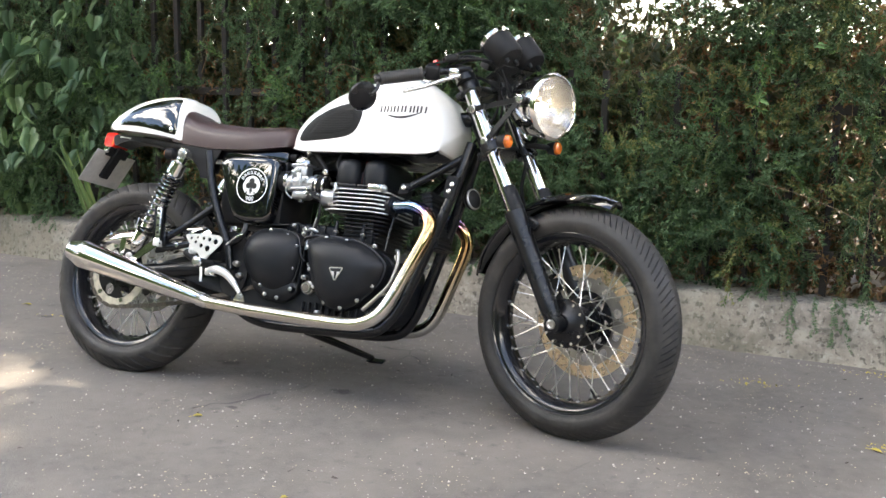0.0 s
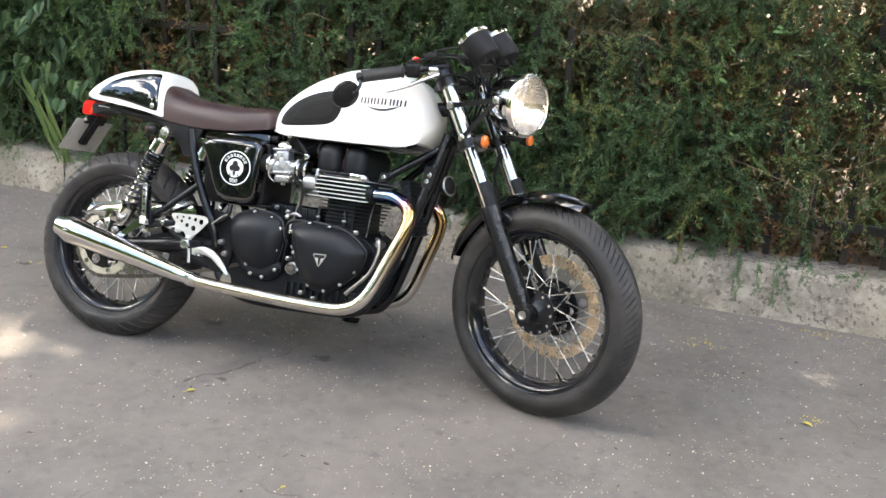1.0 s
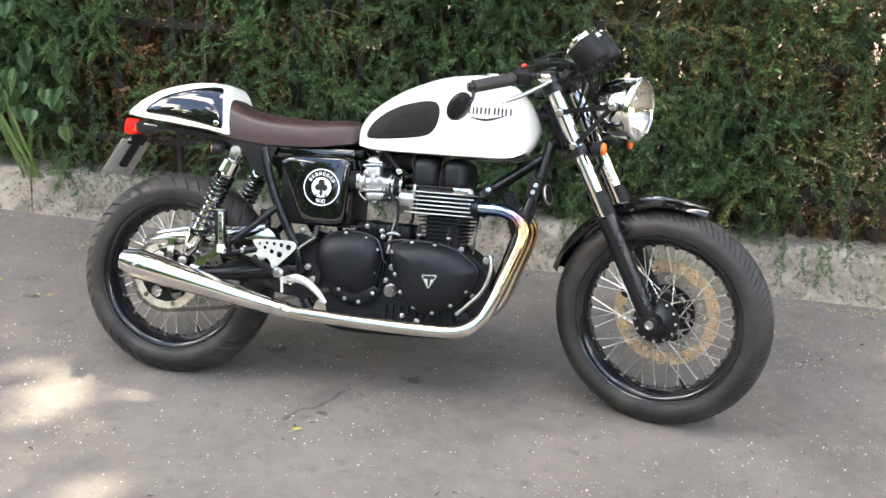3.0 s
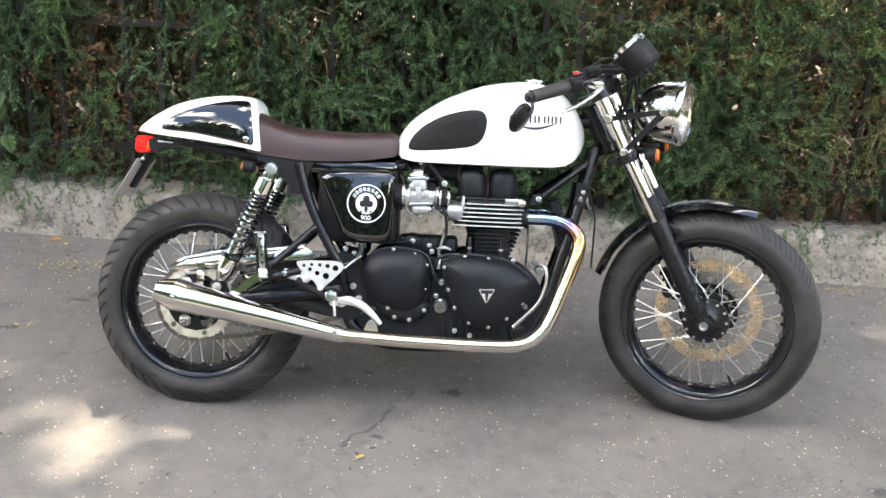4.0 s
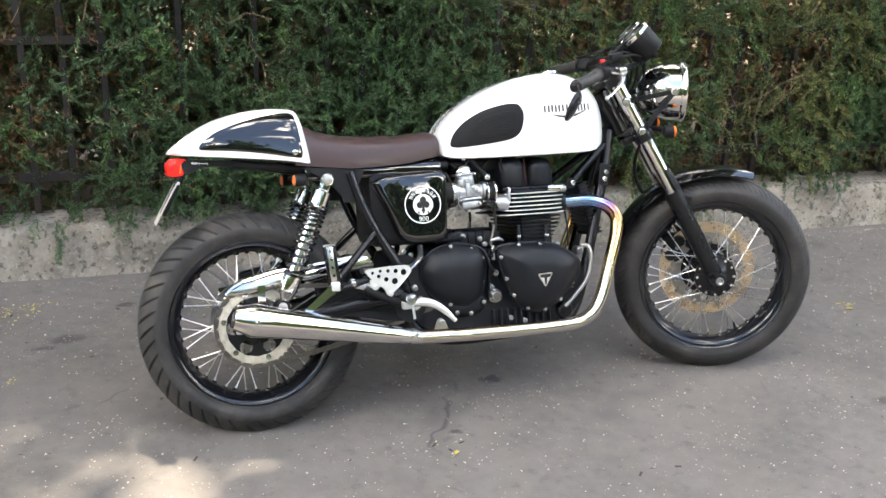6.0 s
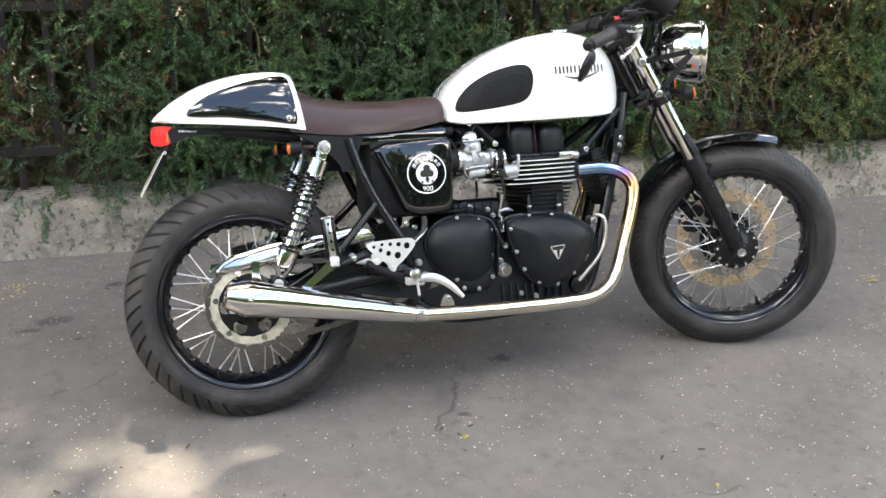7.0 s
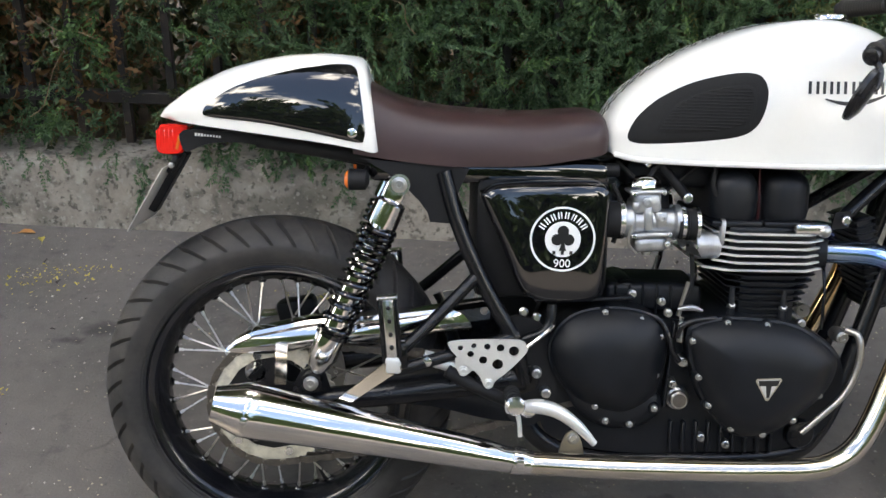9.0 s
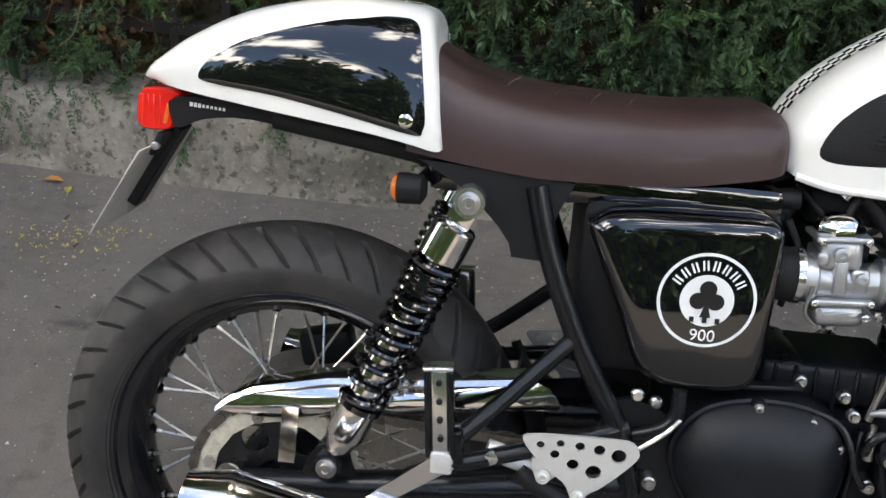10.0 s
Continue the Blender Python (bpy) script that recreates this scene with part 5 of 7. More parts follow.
BOLT_A = [(0.706, 0.447), (0.762, 0.478), (0.828, 0.475), (0.893, 0.450), (0.938, 0.411), (0.927, 0.355), (0.886, 0.310), (0.836, 0.284), (0.782, 0.294), (0.740, 0.334), (0.720, 0.384)]
BOLT_C = [(0.560, 0.488), (0.621, 0.478), (0.655, 0.448), (0.652, 0.381), (0.653, 0.320), (0.612, 0.291), (0.551, 0.323), (0.570, 0.297)]
bolt = finish("bolt", bolt_mesh(), M["bolt"])
for side in (-1, 1):
    ca, cc = Vector((0.826, 0.385)), Vector((0.575, 0.415))
    part("cover_flange", patch([(ca + (Vector(p) - ca) * 1.025)[:] for p in ALT], flat(0.139), 0.006, 5, 0.05, 14, side), M["engineblack"], engine, "", 50)
    part("alternator_cover", patch([(ca + (Vector(p) - ca) * 0.985)[:] for p in ALT], flat(0.143), 0.040, 12, 0.01, 4.0, side), M["engineblack"], engine, "satin black rounded engine cover", 50)
    part("cover_flange", patch([(cc + (Vector(p) - cc) * 1.025)[:] for p in CLU], flat(0.119), 0.006, 5, 0.05, 14, side), M["engineblack"], engine, "", 50)
    part("clutch_cover", patch([(cc + (Vector(p) - cc) * 0.985)[:] for p in CLU], flat(0.123), 0.039, 12, 0.01, 3.2, side), M["engineblack"], engine, "satin black domed engine cover", 50)
    part("sprocket_cover", patch(LOW, flat(0.112), 0.016, 8, 0.05, 4.0, side), M["engineblack"], engine, "", 50)
    for (bx, bz), y in [(b, 0.145) for b in BOLT_A] + [(b, 0.126) for b in BOLT_C]:
        part("boss", lathe([(-0.012, 0.0110), (-0.002, 0.0100), (0.001, 0.0080)], Matrix.Translation((bx, side * y, bz)) @ pose(0, 0, 0, 90 if side < 0 else -90), 14), M["engineblack"], engine)
        ob = new("bolt", bolt)
        ob.parent = engine
        ob.matrix_basis = Matrix.Translation((bx, side * (y + 0.001), bz)) @ pose(0, 0, 0, 90 if side < 0 else -90) @ Matrix.Scale(0.76, 4)
    for k in range(9):
        part("case_rib", box(0.690 + 0.022 * k, side * 0.098, 0.262, (0.006, 0.022, 0.056), 0.002, 1), M["engineblack"], engine)
    part("oil_filter", lathe([(-0.040, 0.026), (0.010, 0.027), (0.016, 0.023), (0.018, 0.010), (0.018, 0.002)], Matrix.Translation((0.918, side * 0.090, 0.268)) @ pose(0, 0, 0, 90 if side < 0 else -90), 24), M["satin"], engine, "round black filter housing")
    for bx, bz, y in ((0.742, 0.262, 0.112), (0.786, 0.250, 0.112), (0.594, 0.298, 0.114), (0.941, 0.339, 0.104)):
        part("bolt", lathe([(-0.014, 0.0075), (0, 0.007), (0.001, 0.0048), (0.006, 0.0045), (0.006, 0.0025), (0.004, 0.002)], Matrix.Translation((bx, side * y, bz)) @ pose(0, 0, 0, 90 if side < 0 else -90), 12), M["bolt"], engine)
    # triangular badge
    tri = [(0.806, 0.394), (0.846, 0.396), (0.848, 0.392), (0.828, 0.357), (0.823, 0.357), (0.804, 0.390)]
    badge = part("badge", plate(tri, side_frame(-0.1815) if side < 0 else side_frame(0.1835), 0.002), M["gold"], engine, "small triangular engine badge")
    c = Vector((0.8262, 0.382))
    part("badge_field", plate([(c + (Vector(p) - c) * 0.86)[:] for p in tri], side_frame(-0.1822) if side < 0 else side_frame(0.1832), 0.0019), M["brushed"], badge)
    for pts in ([(0.8085, 0.3912), (0.8440, 0.3925), (0.8405, 0.3825), (0.8105, 0.3820)], [(0.8215, 0.3825), (0.8310, 0.3825), (0.8285, 0.3615), (0.8240, 0.3615)]):
        part("badge_stroke", plate(pts, side_frame(-0.1826) if side < 0 else side_frame(0.1828), 0.0018), M["decalblack"], badge)
    part("oil_filler", lathe([(-0.016, 0.021), (0, 0.020), (0.002, 0.0165), (0.010, 0.0160), (0.012, 0.014), (0.012, 0.010), (0.009, 0.009), (0.009, 0.003)], Matrix.Translation((0.698, side * 0.106, 0.331)) @ pose(0, 0, 0, 90 if side < 0 else -90), 22), M["bolt"], engine, "round steel plug with a dark middle")
    part("plug_middle", lathe([(0.004, 0.0118), (0.0124, 0.0118), (0.0128, 0.006), (0.0128, 0.001)], Matrix.Translation((0.698, side * 0.106, 0.331)) @ pose(0, 0, 0, 90 if side < 0 else -90), 18), M["chain"], engine)
    for (bx, bz, y, r) in ((0.700, 0.40, 0.110, 0.006), (0.685, 0.36, 0.110, 0.005), (0.975, 0.445, 0.10, 0.0075), (0.4665, 0.343, 0.118, 0.006), (0.4495, 0.378, 0.118, 0.006)):
        part("bolt", lathe([(-0.026, r * 1.7), (-0.002, r * 1.6), (0, r * 1.5), (0.006, r * 1.4), (0.007, r), (0.013, r), (0.013, r * 0.5), (0.010, r * 0.5)], Matrix.Translation((bx, side * y, bz)) @ pose(0, 0, 0, 90 if side < 0 else -90), 12), M["bolt"], engine)

# barrels, finned head, cam boxes
bm = bmesh.new()
add_box(bm, pose(0.838, 0, 0.515), (0.100, 0.215, 0.11), 0.012, 2)
part("cylinder_block", bm, M["engineblack"], engine)


def fin(z, x0, x1, w, thick, cut=0.034):
    """A cooling fin with cut corners, seen from above an octagon."""
    bm = bmesh.new()
    ends = [(x0, -w + cut * 0.8), (x0 + cut, -w), (x1 - cut, -w), (x1, -w + cut * 0.8), (x1, w - cut * 0.8), (x1 - cut, w), (x0 + cut, w), (x0, w - cut * 0.8)]
    rings = [[bm.verts.new((0.5 * (x0 + x1) + (x - 0.5 * (x0 + x1)) * k, y * k, z + h * thick)) for x, y in ends] for h, k in ((-0.5, 0.99), (-0.3, 1.0), (0.3, 1.0), (0.5, 0.99))]
    ring_faces(bm, rings, True, True)
    return bm


for k in range(8):
    z = 0.474 + 0.0115 * k
    part("barrel_fin", fin(z, 0.785 - 0.0032 * k, 0.890 + 0.0042 * k, 0.116 + 0.0018 * k, 0.0035), M["engineblack"], engine)
bm = bmesh.new()
add_box(bm, pose(0.836, 0, 0.60), (0.150, 0.235, 0.075), 0.006, 2)
part("cylinder_head", bm, M["engineblack"], engine)
for k in range(6):
    z = 0.566 + 0.0122 * k
    x0, x1 = (0.722, 0.925) if k == 0 else (0.738, 0.925)
    f = part("head_fin", fin(z, x0, x1, 0.137, 0.0038), M["brushed"], engine, "polished edge of a cooling fin")
    part("fin_web", fin(z, x0 + 0.005, x1 - 0.005, 0.1325, 0.0056), M["engineblack"], f)
part("head_boss", box(0.893, -0.131, 0.637, (0.055, 0.014, 0.018), 0.004), M["polished"], engine)
for x in (0.774, 0.862):
    bm = bmesh.new()
    add_box(bm, pose(x, 0, 0.678), (0.080, 0.23, 0.104), 0.034, 6)
    part("cam_box", bm, M["engineblack"], engine, "rounded black cam box", 60)
    part("cam_box_lip", box(x, 0, 0.641, (0.086, 0.238, 0.010), 0.004), M["engineblack"], engine)
part("head_bridge", box(0.818, 0, 0.665, (0.05, 0.17, 0.05), 0.01), M["engineblack"], engine)
for side in (-1, 1):
    part("dome_nut", lathe([(0, 0.011), (0.008, 0.011), (0.013, 0.008), (0.016, 0.002)], Matrix.Translation((0.915, side * 0.128, 0.634)) @ pose(0, 0, 0, 90 if side < 0 else -90), 12), M["bolt"], engine)
part("plug_lead", tube([(0.818, -0.085, 0.640), (0.818, -0.086, 0.67), (0.820, -0.07, 0.735)], 0.0022, 8), M["darkred"], engine)
part("oil_pipe", tube([(0.975, -0.118, 0.462), (0.990, -0.135, 0.455), (0.993, -0.14, 0.415), (0.975, -0.142, 0.36), (0.935, -0.142, 0.315), (0.905, -0.14, 0.285)], 0.0058, 12), M["steel"], engine, "bent steel oil pipe")
part("stay_rod", tube([(0.938, -0.07, 0.60), (0.938, -0.10, 0.53), (0.935, -0.11, 0.46)], 0.0030, 8), M["frameblack"], engine)
top = part("crankcase_top", box(0.655, 0, 0.500, (0.17, 0.13, 0.05), 0.010, 3), M["engineblack"], engine)
for k in range(6):
    part("rib", box(0.588 + 0.024 * k, 0, 0.494, (0.005, 0.138, 0.056), 0.002, 1), M["engineblack"], top)
part("starter_motor", lathe([(-0.064, 0.006), (-0.062, 0.022), (-0.056, 0.026), (0.056, 0.026), (0.062, 0.022), (0.064, 0.006)], pose(0.607, 0, 0.503, 90), 24), M["satin"], engine, "black starter motor behind the barrels")
for side in (-1, 1):
    turn = 90 if side < 0 else -90
    # clutch arm and its cable end, over the joint of the two covers
    arm = part("clutch_arm", tube([(0.682, side * 0.128, 0.496), (0.702, side * 0.134, 0.501), (0.722, side * 0.130, 0.495)], [0.0035, 0.0060, 0.0030], 10, 5), M["alloy"], engine, "small alloy clutch arm")
    part("arm_spindle", lathe([(-0.03, 0.006), (0.0, 0.006), (0.004, 0.004), (0.012, 0.004), (0.013, 0.002)], Matrix.Translation((0.689, side * 0.128, 0.470)), 12), M["bolt"], arm)
    part("case_hose", tube([(0.681, side * 0.136, 0.450), (0.686, side * 0.140, 0.468), (0.704, side * 0.140, 0.479), (0.745, side * 0.134, 0.484)], 0.0050, 10, 5), M["satin"], engine, "black hose round the timing cover")
    part("case_hose", tube([(0.690, side * 0.128, 0.405), (0.676, side * 0.132, 0.425), (0.668, side * 0.130, 0.452), (0.650, side * 0.122, 0.478), (0.600, side * 0.108, 0.492)], 0.0042, 8, 5), M["satin"], engine)
    part("case_rib", box(0.676, side * 0.112, 0.395, (0.006, 0.018, 0.15), 0.002, 1, 0, 4), M["engineblack"], engine)
    part("case_rib", box(0.560, side * 0.104, 0.507, (0.10, 0.018, 0.006), 0.002, 1, 0, -4), M["engineblack"], engine)
    for bx, bz in ((0.774, 0.500), (0.862, 0.497)):
        boss = part("barrel_stud", tube([(bx, side * 0.118, bz - 0.03), (bx, side * 0.120, bz), (bx, side * 0.119, bz + 0.034)], [0.008, 0.0062, 0.0045], 12, 3), M["engineblack"], engine)
        part("stud_nut", lathe([(-0.004, 0.0075), (0.003, 0.0075), (0.006, 0.005), (0.006, 0.002)], Matrix.Translation((bx, side * 0.120, bz + 0.002)) @ pose(0, 0, 0, turn * 0.6), 6), M["bolt"], boss)
    for bx, bz, y in ((0.660, 0.502, 0.104), (0.668, 0.487, 0.122), (0.612, 0.512, 0.092), (0.900, 0.470, 0.112)):
        part("bolt", lathe([(-0.010, 0.0075), (0, 0.007), (0.001, 0.0048), (0.006, 0.0045), (0.006, 0.0025), (0.004, 0.002)], Matrix.Translation((bx, side * y, bz)) @ pose(0, 0, 0, turn), 12), M["bolt"], engine)

# -- carburettors --
for side in (-1, 1):
    y = side * 0.098
    turn = 90 if side < 0 else -90
    tip = Matrix.Translation((0.625, y, 0.640)) @ pose(0, 0, 0, 0, -4)
    cb = bmesh.new()
    add_lathe(cb, [(0.582, 0.026), (0.590, 0.028), (0.600, 0.028), (0.604, 0.022), (0.668, 0.022), (0.672, 0.029), (0.680, 0.029)], Matrix.Translation((0, y, 0.640)) @ pose(0, 0, 0, 0, 90), 24)
    carb = part("carburettor", cb, M["alloy"], bike, "cast alloy carburettor")
    for name, at, size, bev in (("slide_housing", (0, 0, 0.034), (0.046, 0.046, 0.036), 0.008), ("cap_flange", (0, 0, 0.052), (0.060, 0.056, 0.007), 0.003), ("web", (0, 0, 0.008), (0.015, 0.050, 0.040), 0.003),
                                ("bowl_flange", (0.004, 0, -0.020), (0.070, 0.056, 0.008), 0.003), ("choke_block", (0.022, 0, 0.004), (0.022, 0.048, 0.030), 0.007), ("side_boss", (-0.020, 0, 0.030), (0.014, 0.052, 0.016), 0.005)):
        bm = bmesh.new()
        add_box(bm, tip @ Matrix.Translation(at), size, bev, 3)
        part(name, bm, M["alloy"], carb)
    part("top_cap", lathe([(0.054, 0.027), (0.060, 0.0275), (0.070, 0.0245), (0.076, 0.018), (0.078, 0.006)], tip @ pose(0, 0, 0, 0, 0, 22.5), 8), M["chrome"], carb, "chrome eight-sided cap")
    bm = bmesh.new()
    add_box(bm, tip @ Matrix.Translation((0.004, 0, -0.036)), (0.056, 0.046, 0.028), 0.010, 3)
    add_lathe(bm, [(-0.058, 0.004), (-0.057, 0.008), (-0.046, 0.009)], tip, 12)
    part("float_bowl", bm, M["alloy"], carb)
    for dx, dz, r in ((-0.026, -0.020, 0.0040), (0.034, -0.020, 0.0040), (-0.024, 0.050, 0.0038), (0.025, 0.050, 0.0038), (0.022, 0.008, 0.0075), (-0.002, 0.036, 0.0085), (0.030, -0.036, 0.0050)):
        part("screw", lathe([(0, r), (0.005, r), (0.006, r * 0.7), (0.006, r * 0.4), (0.004, r * 0.35)], tip @ Matrix.Translation((dx, side * 0.0255, dz)) @ pose(0, 0, 0, turn), 12), M["polished"] if r < 0.007 else M["alloy"], carb)
    part("link_rod", tube([tip @ Vector((-0.03, side * 0.03, 0.0)), tip @ Vector((-0.036, side * 0.03, -0.03)), tip @ Vector((-0.02, side * 0.02, -0.05))], 0.002, 6), M["steel"], carb)
    part("stub_flange", box(0.7505, y, 0.6265, (0.010, 0.050, 0.044), 0.008, 3, 0, 2), M["alloy"], carb)
    part("inlet_rubber", lathe([(0.676, 0.030), (0.692, 0.030), (0.694, 0.027), (0.706, 0.027), (0.708, 0.029), (0.712, 0.029)], Matrix.Translation((0, y, 0.636)) @ pose(0, 0, 0, 0, 90), 24), M["gripblack"], carb)
    for xx in (0.682, 0.706):
        part("hose_clamp", lathe([(xx, 0.0305), (xx + 0.006, 0.0305)], Matrix.Translation((0, y, 0.636)) @ pose(0, 0, 0, 0, 90), 24), M["polished"], carb)
    part("inlet_stub", lathe([(0.708, 0.0265), (0.725, 0.0245), (0.750, 0.0235)], Matrix.Translation((0, y, 0.628)) @ pose(0, 0, 0, 0, 92), 20), M["alloy"], carb)
    part("airbox_hose", lathe([(0.555, 0.030), (0.570, 0.031), (0.586, 0.030)], Matrix.Translation((0, y, 0.642)) @ pose(0, 0, 0, 0, 90), 20), M["gripblack"], carb)
    part("clamp_ring", lathe([(0.578, 0.0325), (0.586, 0.0325)], Matrix.Translation((0, y, 0.642)) @ pose(0, 0, 0, 0, 90), 24), M["polished"], carb)
    part("throttle_cable", tube([(0.628, y, 0.716), (0.640, y * 0.9, 0.730), (0.68, y * 0.5, 0.738)], 0.004, 8), M["gripblack"], carb)
    part("overflow_pipe", tube([(0.702, y + side * 0.012, 0.60), (0.706, y + side * 0.015, 0.54), (0.690, y + side * 0.012, 0.49)], 0.0040, 8), M["gripblack"], carb)
    part("pipe_end", tube([(0.7015, y + side * 0.0140, 0.540), (0.690, y + side * 0.012, 0.49), (0.688, y + side * 0.012, 0.480)], [0.0042, 0.0046, 0.0046], 8), M["steel"], carb)
    part("bracket", plate([(0.660, 0.618), (0.700, 0.612), (0.714, 0.586), (0.690, 0.594)], side_frame(y + side * 0.030 + 0.0015), 0.003, [(0.690, 0.606, 0.003)]), M["satin"], carb)
    for bx, bz in ((0.668, 0.612), (0.682, 0.602), (0.704, 0.604)):
        part("screw", lathe([(0, 0.0048), (0.004, 0.0046), (0.006, 0.003), (0.009, 0.003)], Matrix.Translation((bx, y + side * 0.031, bz)) @ pose(0, 0, 0, turn), 6), M["polished"], carb)
# dark clutter between and above the carburettors
part("coil_cover", box(0.700, 0, 0.714, (0.210, 0.110, 0.046), 0.012, 3), M["plastic"], bike, "black ignition coil cover under the tank")
part("carburettor_bridge", box(0.640, 0, 0.645, (0.070, 0.120, 0.080), 0.012, 2), M["plastic"], bike)
for side in (-1, 1):
    lug = part("tank_strut", tube([(0.636, side * 0.078, 0.746), (0.668, side * 0.080, 0.712), (0.697, side * 0.082, 0.679)], [0.010, 0.0085, 0.0085], 10, 2), M["plastic"], bike, "black strut with a bright bolt")
    part("bolt", lathe([(0, 0.0085), (0.005, 0.0085), (0.006, 0.006), (0.010, 0.006), (0.010, 0.003)], Matrix.Translation((0.695, side * 0.090, 0.679)) @ pose(0, 0, 0, 90 if side < 0 else -90), 12), M["polished"], lug)
    part("hose_clip", lathe([(-0.007, 0.008), (0.007, 0.008)], aim((0.627, side * 0.085, 0.737), (0.6, 0, 0.8)), 12), M["polished"], lug)
for k, pts in enumerate((((0.58, -0.05, 0.735), (0.62, -0.085, 0.700), (0.66, -0.075, 0.690), (0.72, -0.06, 0.735)), ((0.74, -0.09, 0.735), (0.735, -0.10, 0.70), (0.76, -0.095, 0.665)), ((0.57, -0.08, 0.70), (0.585, -0.09, 0.66), (0.575, -0.085, 0.60)))):
    part("hose", tube(list(pts), 0.0042, 8, 4), M["gripblack"], bike)
bm = bmesh.new()
add_box(bm, pose(0.452, 0, 0.605), (0.23, 0.195, 0.21), 0.02, 2)
part("air_box", bm, M["plastic"], bike)


# -- exhausts --
def heat_chrome():
    m = material("heat-tinted chrome", (0.85, 0.84, 0.82), 0.15, 1.0, var=0.03, rvar=0.4)
    n, l, p = nodes_of(m)
    co = [x for x in n if x.type == "TEX_COORD"][0]
    sep = n.new("ShaderNodeSeparateXYZ")
    l.new(co.outputs["Object"], sep.inputs[0])

    def mth(op, a, b):
        t = n.new("ShaderNodeMath")
        t.operation = op
        for i, v in enumerate((a, b)):
            if isinstance(v, (int, float)):
                t.inputs[i].default_value = v
            else:
                l.new(v, t.inputs[i])
        return t.outputs[0]
    run = mth("ADD", mth("MAXIMUM", mth("SUBTRACT", sep.outputs[0], 0.93), 0.0), mth("SUBTRACT", 0.60, sep.outputs[2]))
    ns = n.new("ShaderNodeTexNoise")
    ns.inputs["Scale"].default_value = 25
    l.new(co.outputs["Object"], ns.inputs["Vector"])
    run = mth("ADD", run, mth("MULTIPLY", mth("SUBTRACT", ns.outputs[0], 0.5), 0.03))
    ramp = n.new("ShaderNodeValToRGB")
    stops = ((0.0, (0.42, 0.50, 0.60)), (0.09, (0.20, 0.36, 0.66)), (0.135, (0.30, 0.22, 0.50)), (0.165, (0.52, 0.24, 0.22)), (0.20, (0.58, 0.33, 0.13)), (0.29, (0.56, 0.42, 0.24)), (0.40, (0.76, 0.75, 0.72)))
    el = ramp.color_ramp.elements
    el[0].position, el[0].color = stops[0][0], (*stops[0][1], 1)
    el[1].position, el[1].color = stops[-1][0], (*stops[-1][1], 1)
    for pos, c in stops[1:-1]:
        e = el.new(pos)
        e.color = (*c, 1)
    l.new(run, ramp.inputs[0])
    l.new(ramp.outputs[0], p.inputs["Base Color"])
    return m


M["heat"] = heat_chrome()
for s in (1, -1):
    head = [(0.915, -0.085, 0.592), (0.960, -0.100, 0.593), (1.010, -0.118, 0.592), (1.055, -0.134, 0.574), (1.077, -0.146, 0.540), (1.073, -0.155, 0.500), (1.054, -0.164, 0.445), (1.033, -0.172, 0.390), (1.010, -0.180, 0.330), (0.985, -0.186, 0.284), (0.950, -0.190, 0.255),
            (0.900, -0.192, 0.241), (0.80, -0.195, 0.239), (0.686, -0.198, 0.241), (0.56, -0.202, 0.245), (0.43, -0.206, 0.252)]
    pipe = part("exhaust_pipe", tube([(x, s * y, z) for x, y, z in head], 0.0192, 24, 5), M["heat"], bike, "chrome exhaust header, blued and golden near the engine")
    part("exhaust_collar", lathe([(0, 0.028), (0.012, 0.030), (0.020, 0.028), (0.020, 0.02)], aim((0.918, s * -0.088, 0.592), (1, s * -0.3, 0)), 24), M["engineblack"], pipe)
    a, b = Vector((0.435, s * -0.206, 0.2515)), Vector((-0.074, s * -0.240, 0.3590))
    L = (b - a).length
    sil = part("silencer", lathe([(0.0, 0.0205), (0.045, 0.021), (0.058, 0.0235), (0.075, 0.0252), (L - 0.075, 0.0432), (L - 0.060, 0.0438), (L - 0.052, 0.0425)], aim(a, b - a), 40), M["chrome"], bike, "chrome reverse-cone silencer")
    part("end_cone", lathe([(L - 0.058, 0.0436), (L - 0.053, 0.0446), (L - 0.047, 0.0438), (L - 0.005, 0.0300), (L, 0.0293), (L - 0.001, 0.0255), (L - 0.04, 0.024)], aim(a, b - a), 40), M["chrome"], sil, "tapered chrome silencer end")
    part("clamp", lathe([(0.012, 0.0215), (0.013, 0.0235), (0.033, 0.0235), (0.034, 0.0215)], aim(a, b - a), 32), M["chrome"], sil)
    part("clamp_bolt", box(0.415, s * -0.232, 0.262, (0.012, 0.012, 0.018), 0.002), M["polished"], sil)
    part("end_bolt", lathe([(0, 0.006), (0.004, 0.006), (0.005, 0.003)], Matrix.Translation((-0.020, s * -0.282, 0.347)) @ pose(0, 0, 0, 90 if s > 0 else -90), 10), M["polished"], sil)
    part("hanger", plate([(0.112, 0.350), (0.140, 0.350), (0.222, 0.408), (0.212, 0.424), (0.192, 0.416)], side_frame(s * -0.196 + (0 if s > 0 else 0.004)), 0.004), M["chrome"], sil, "polished silencer hanger")

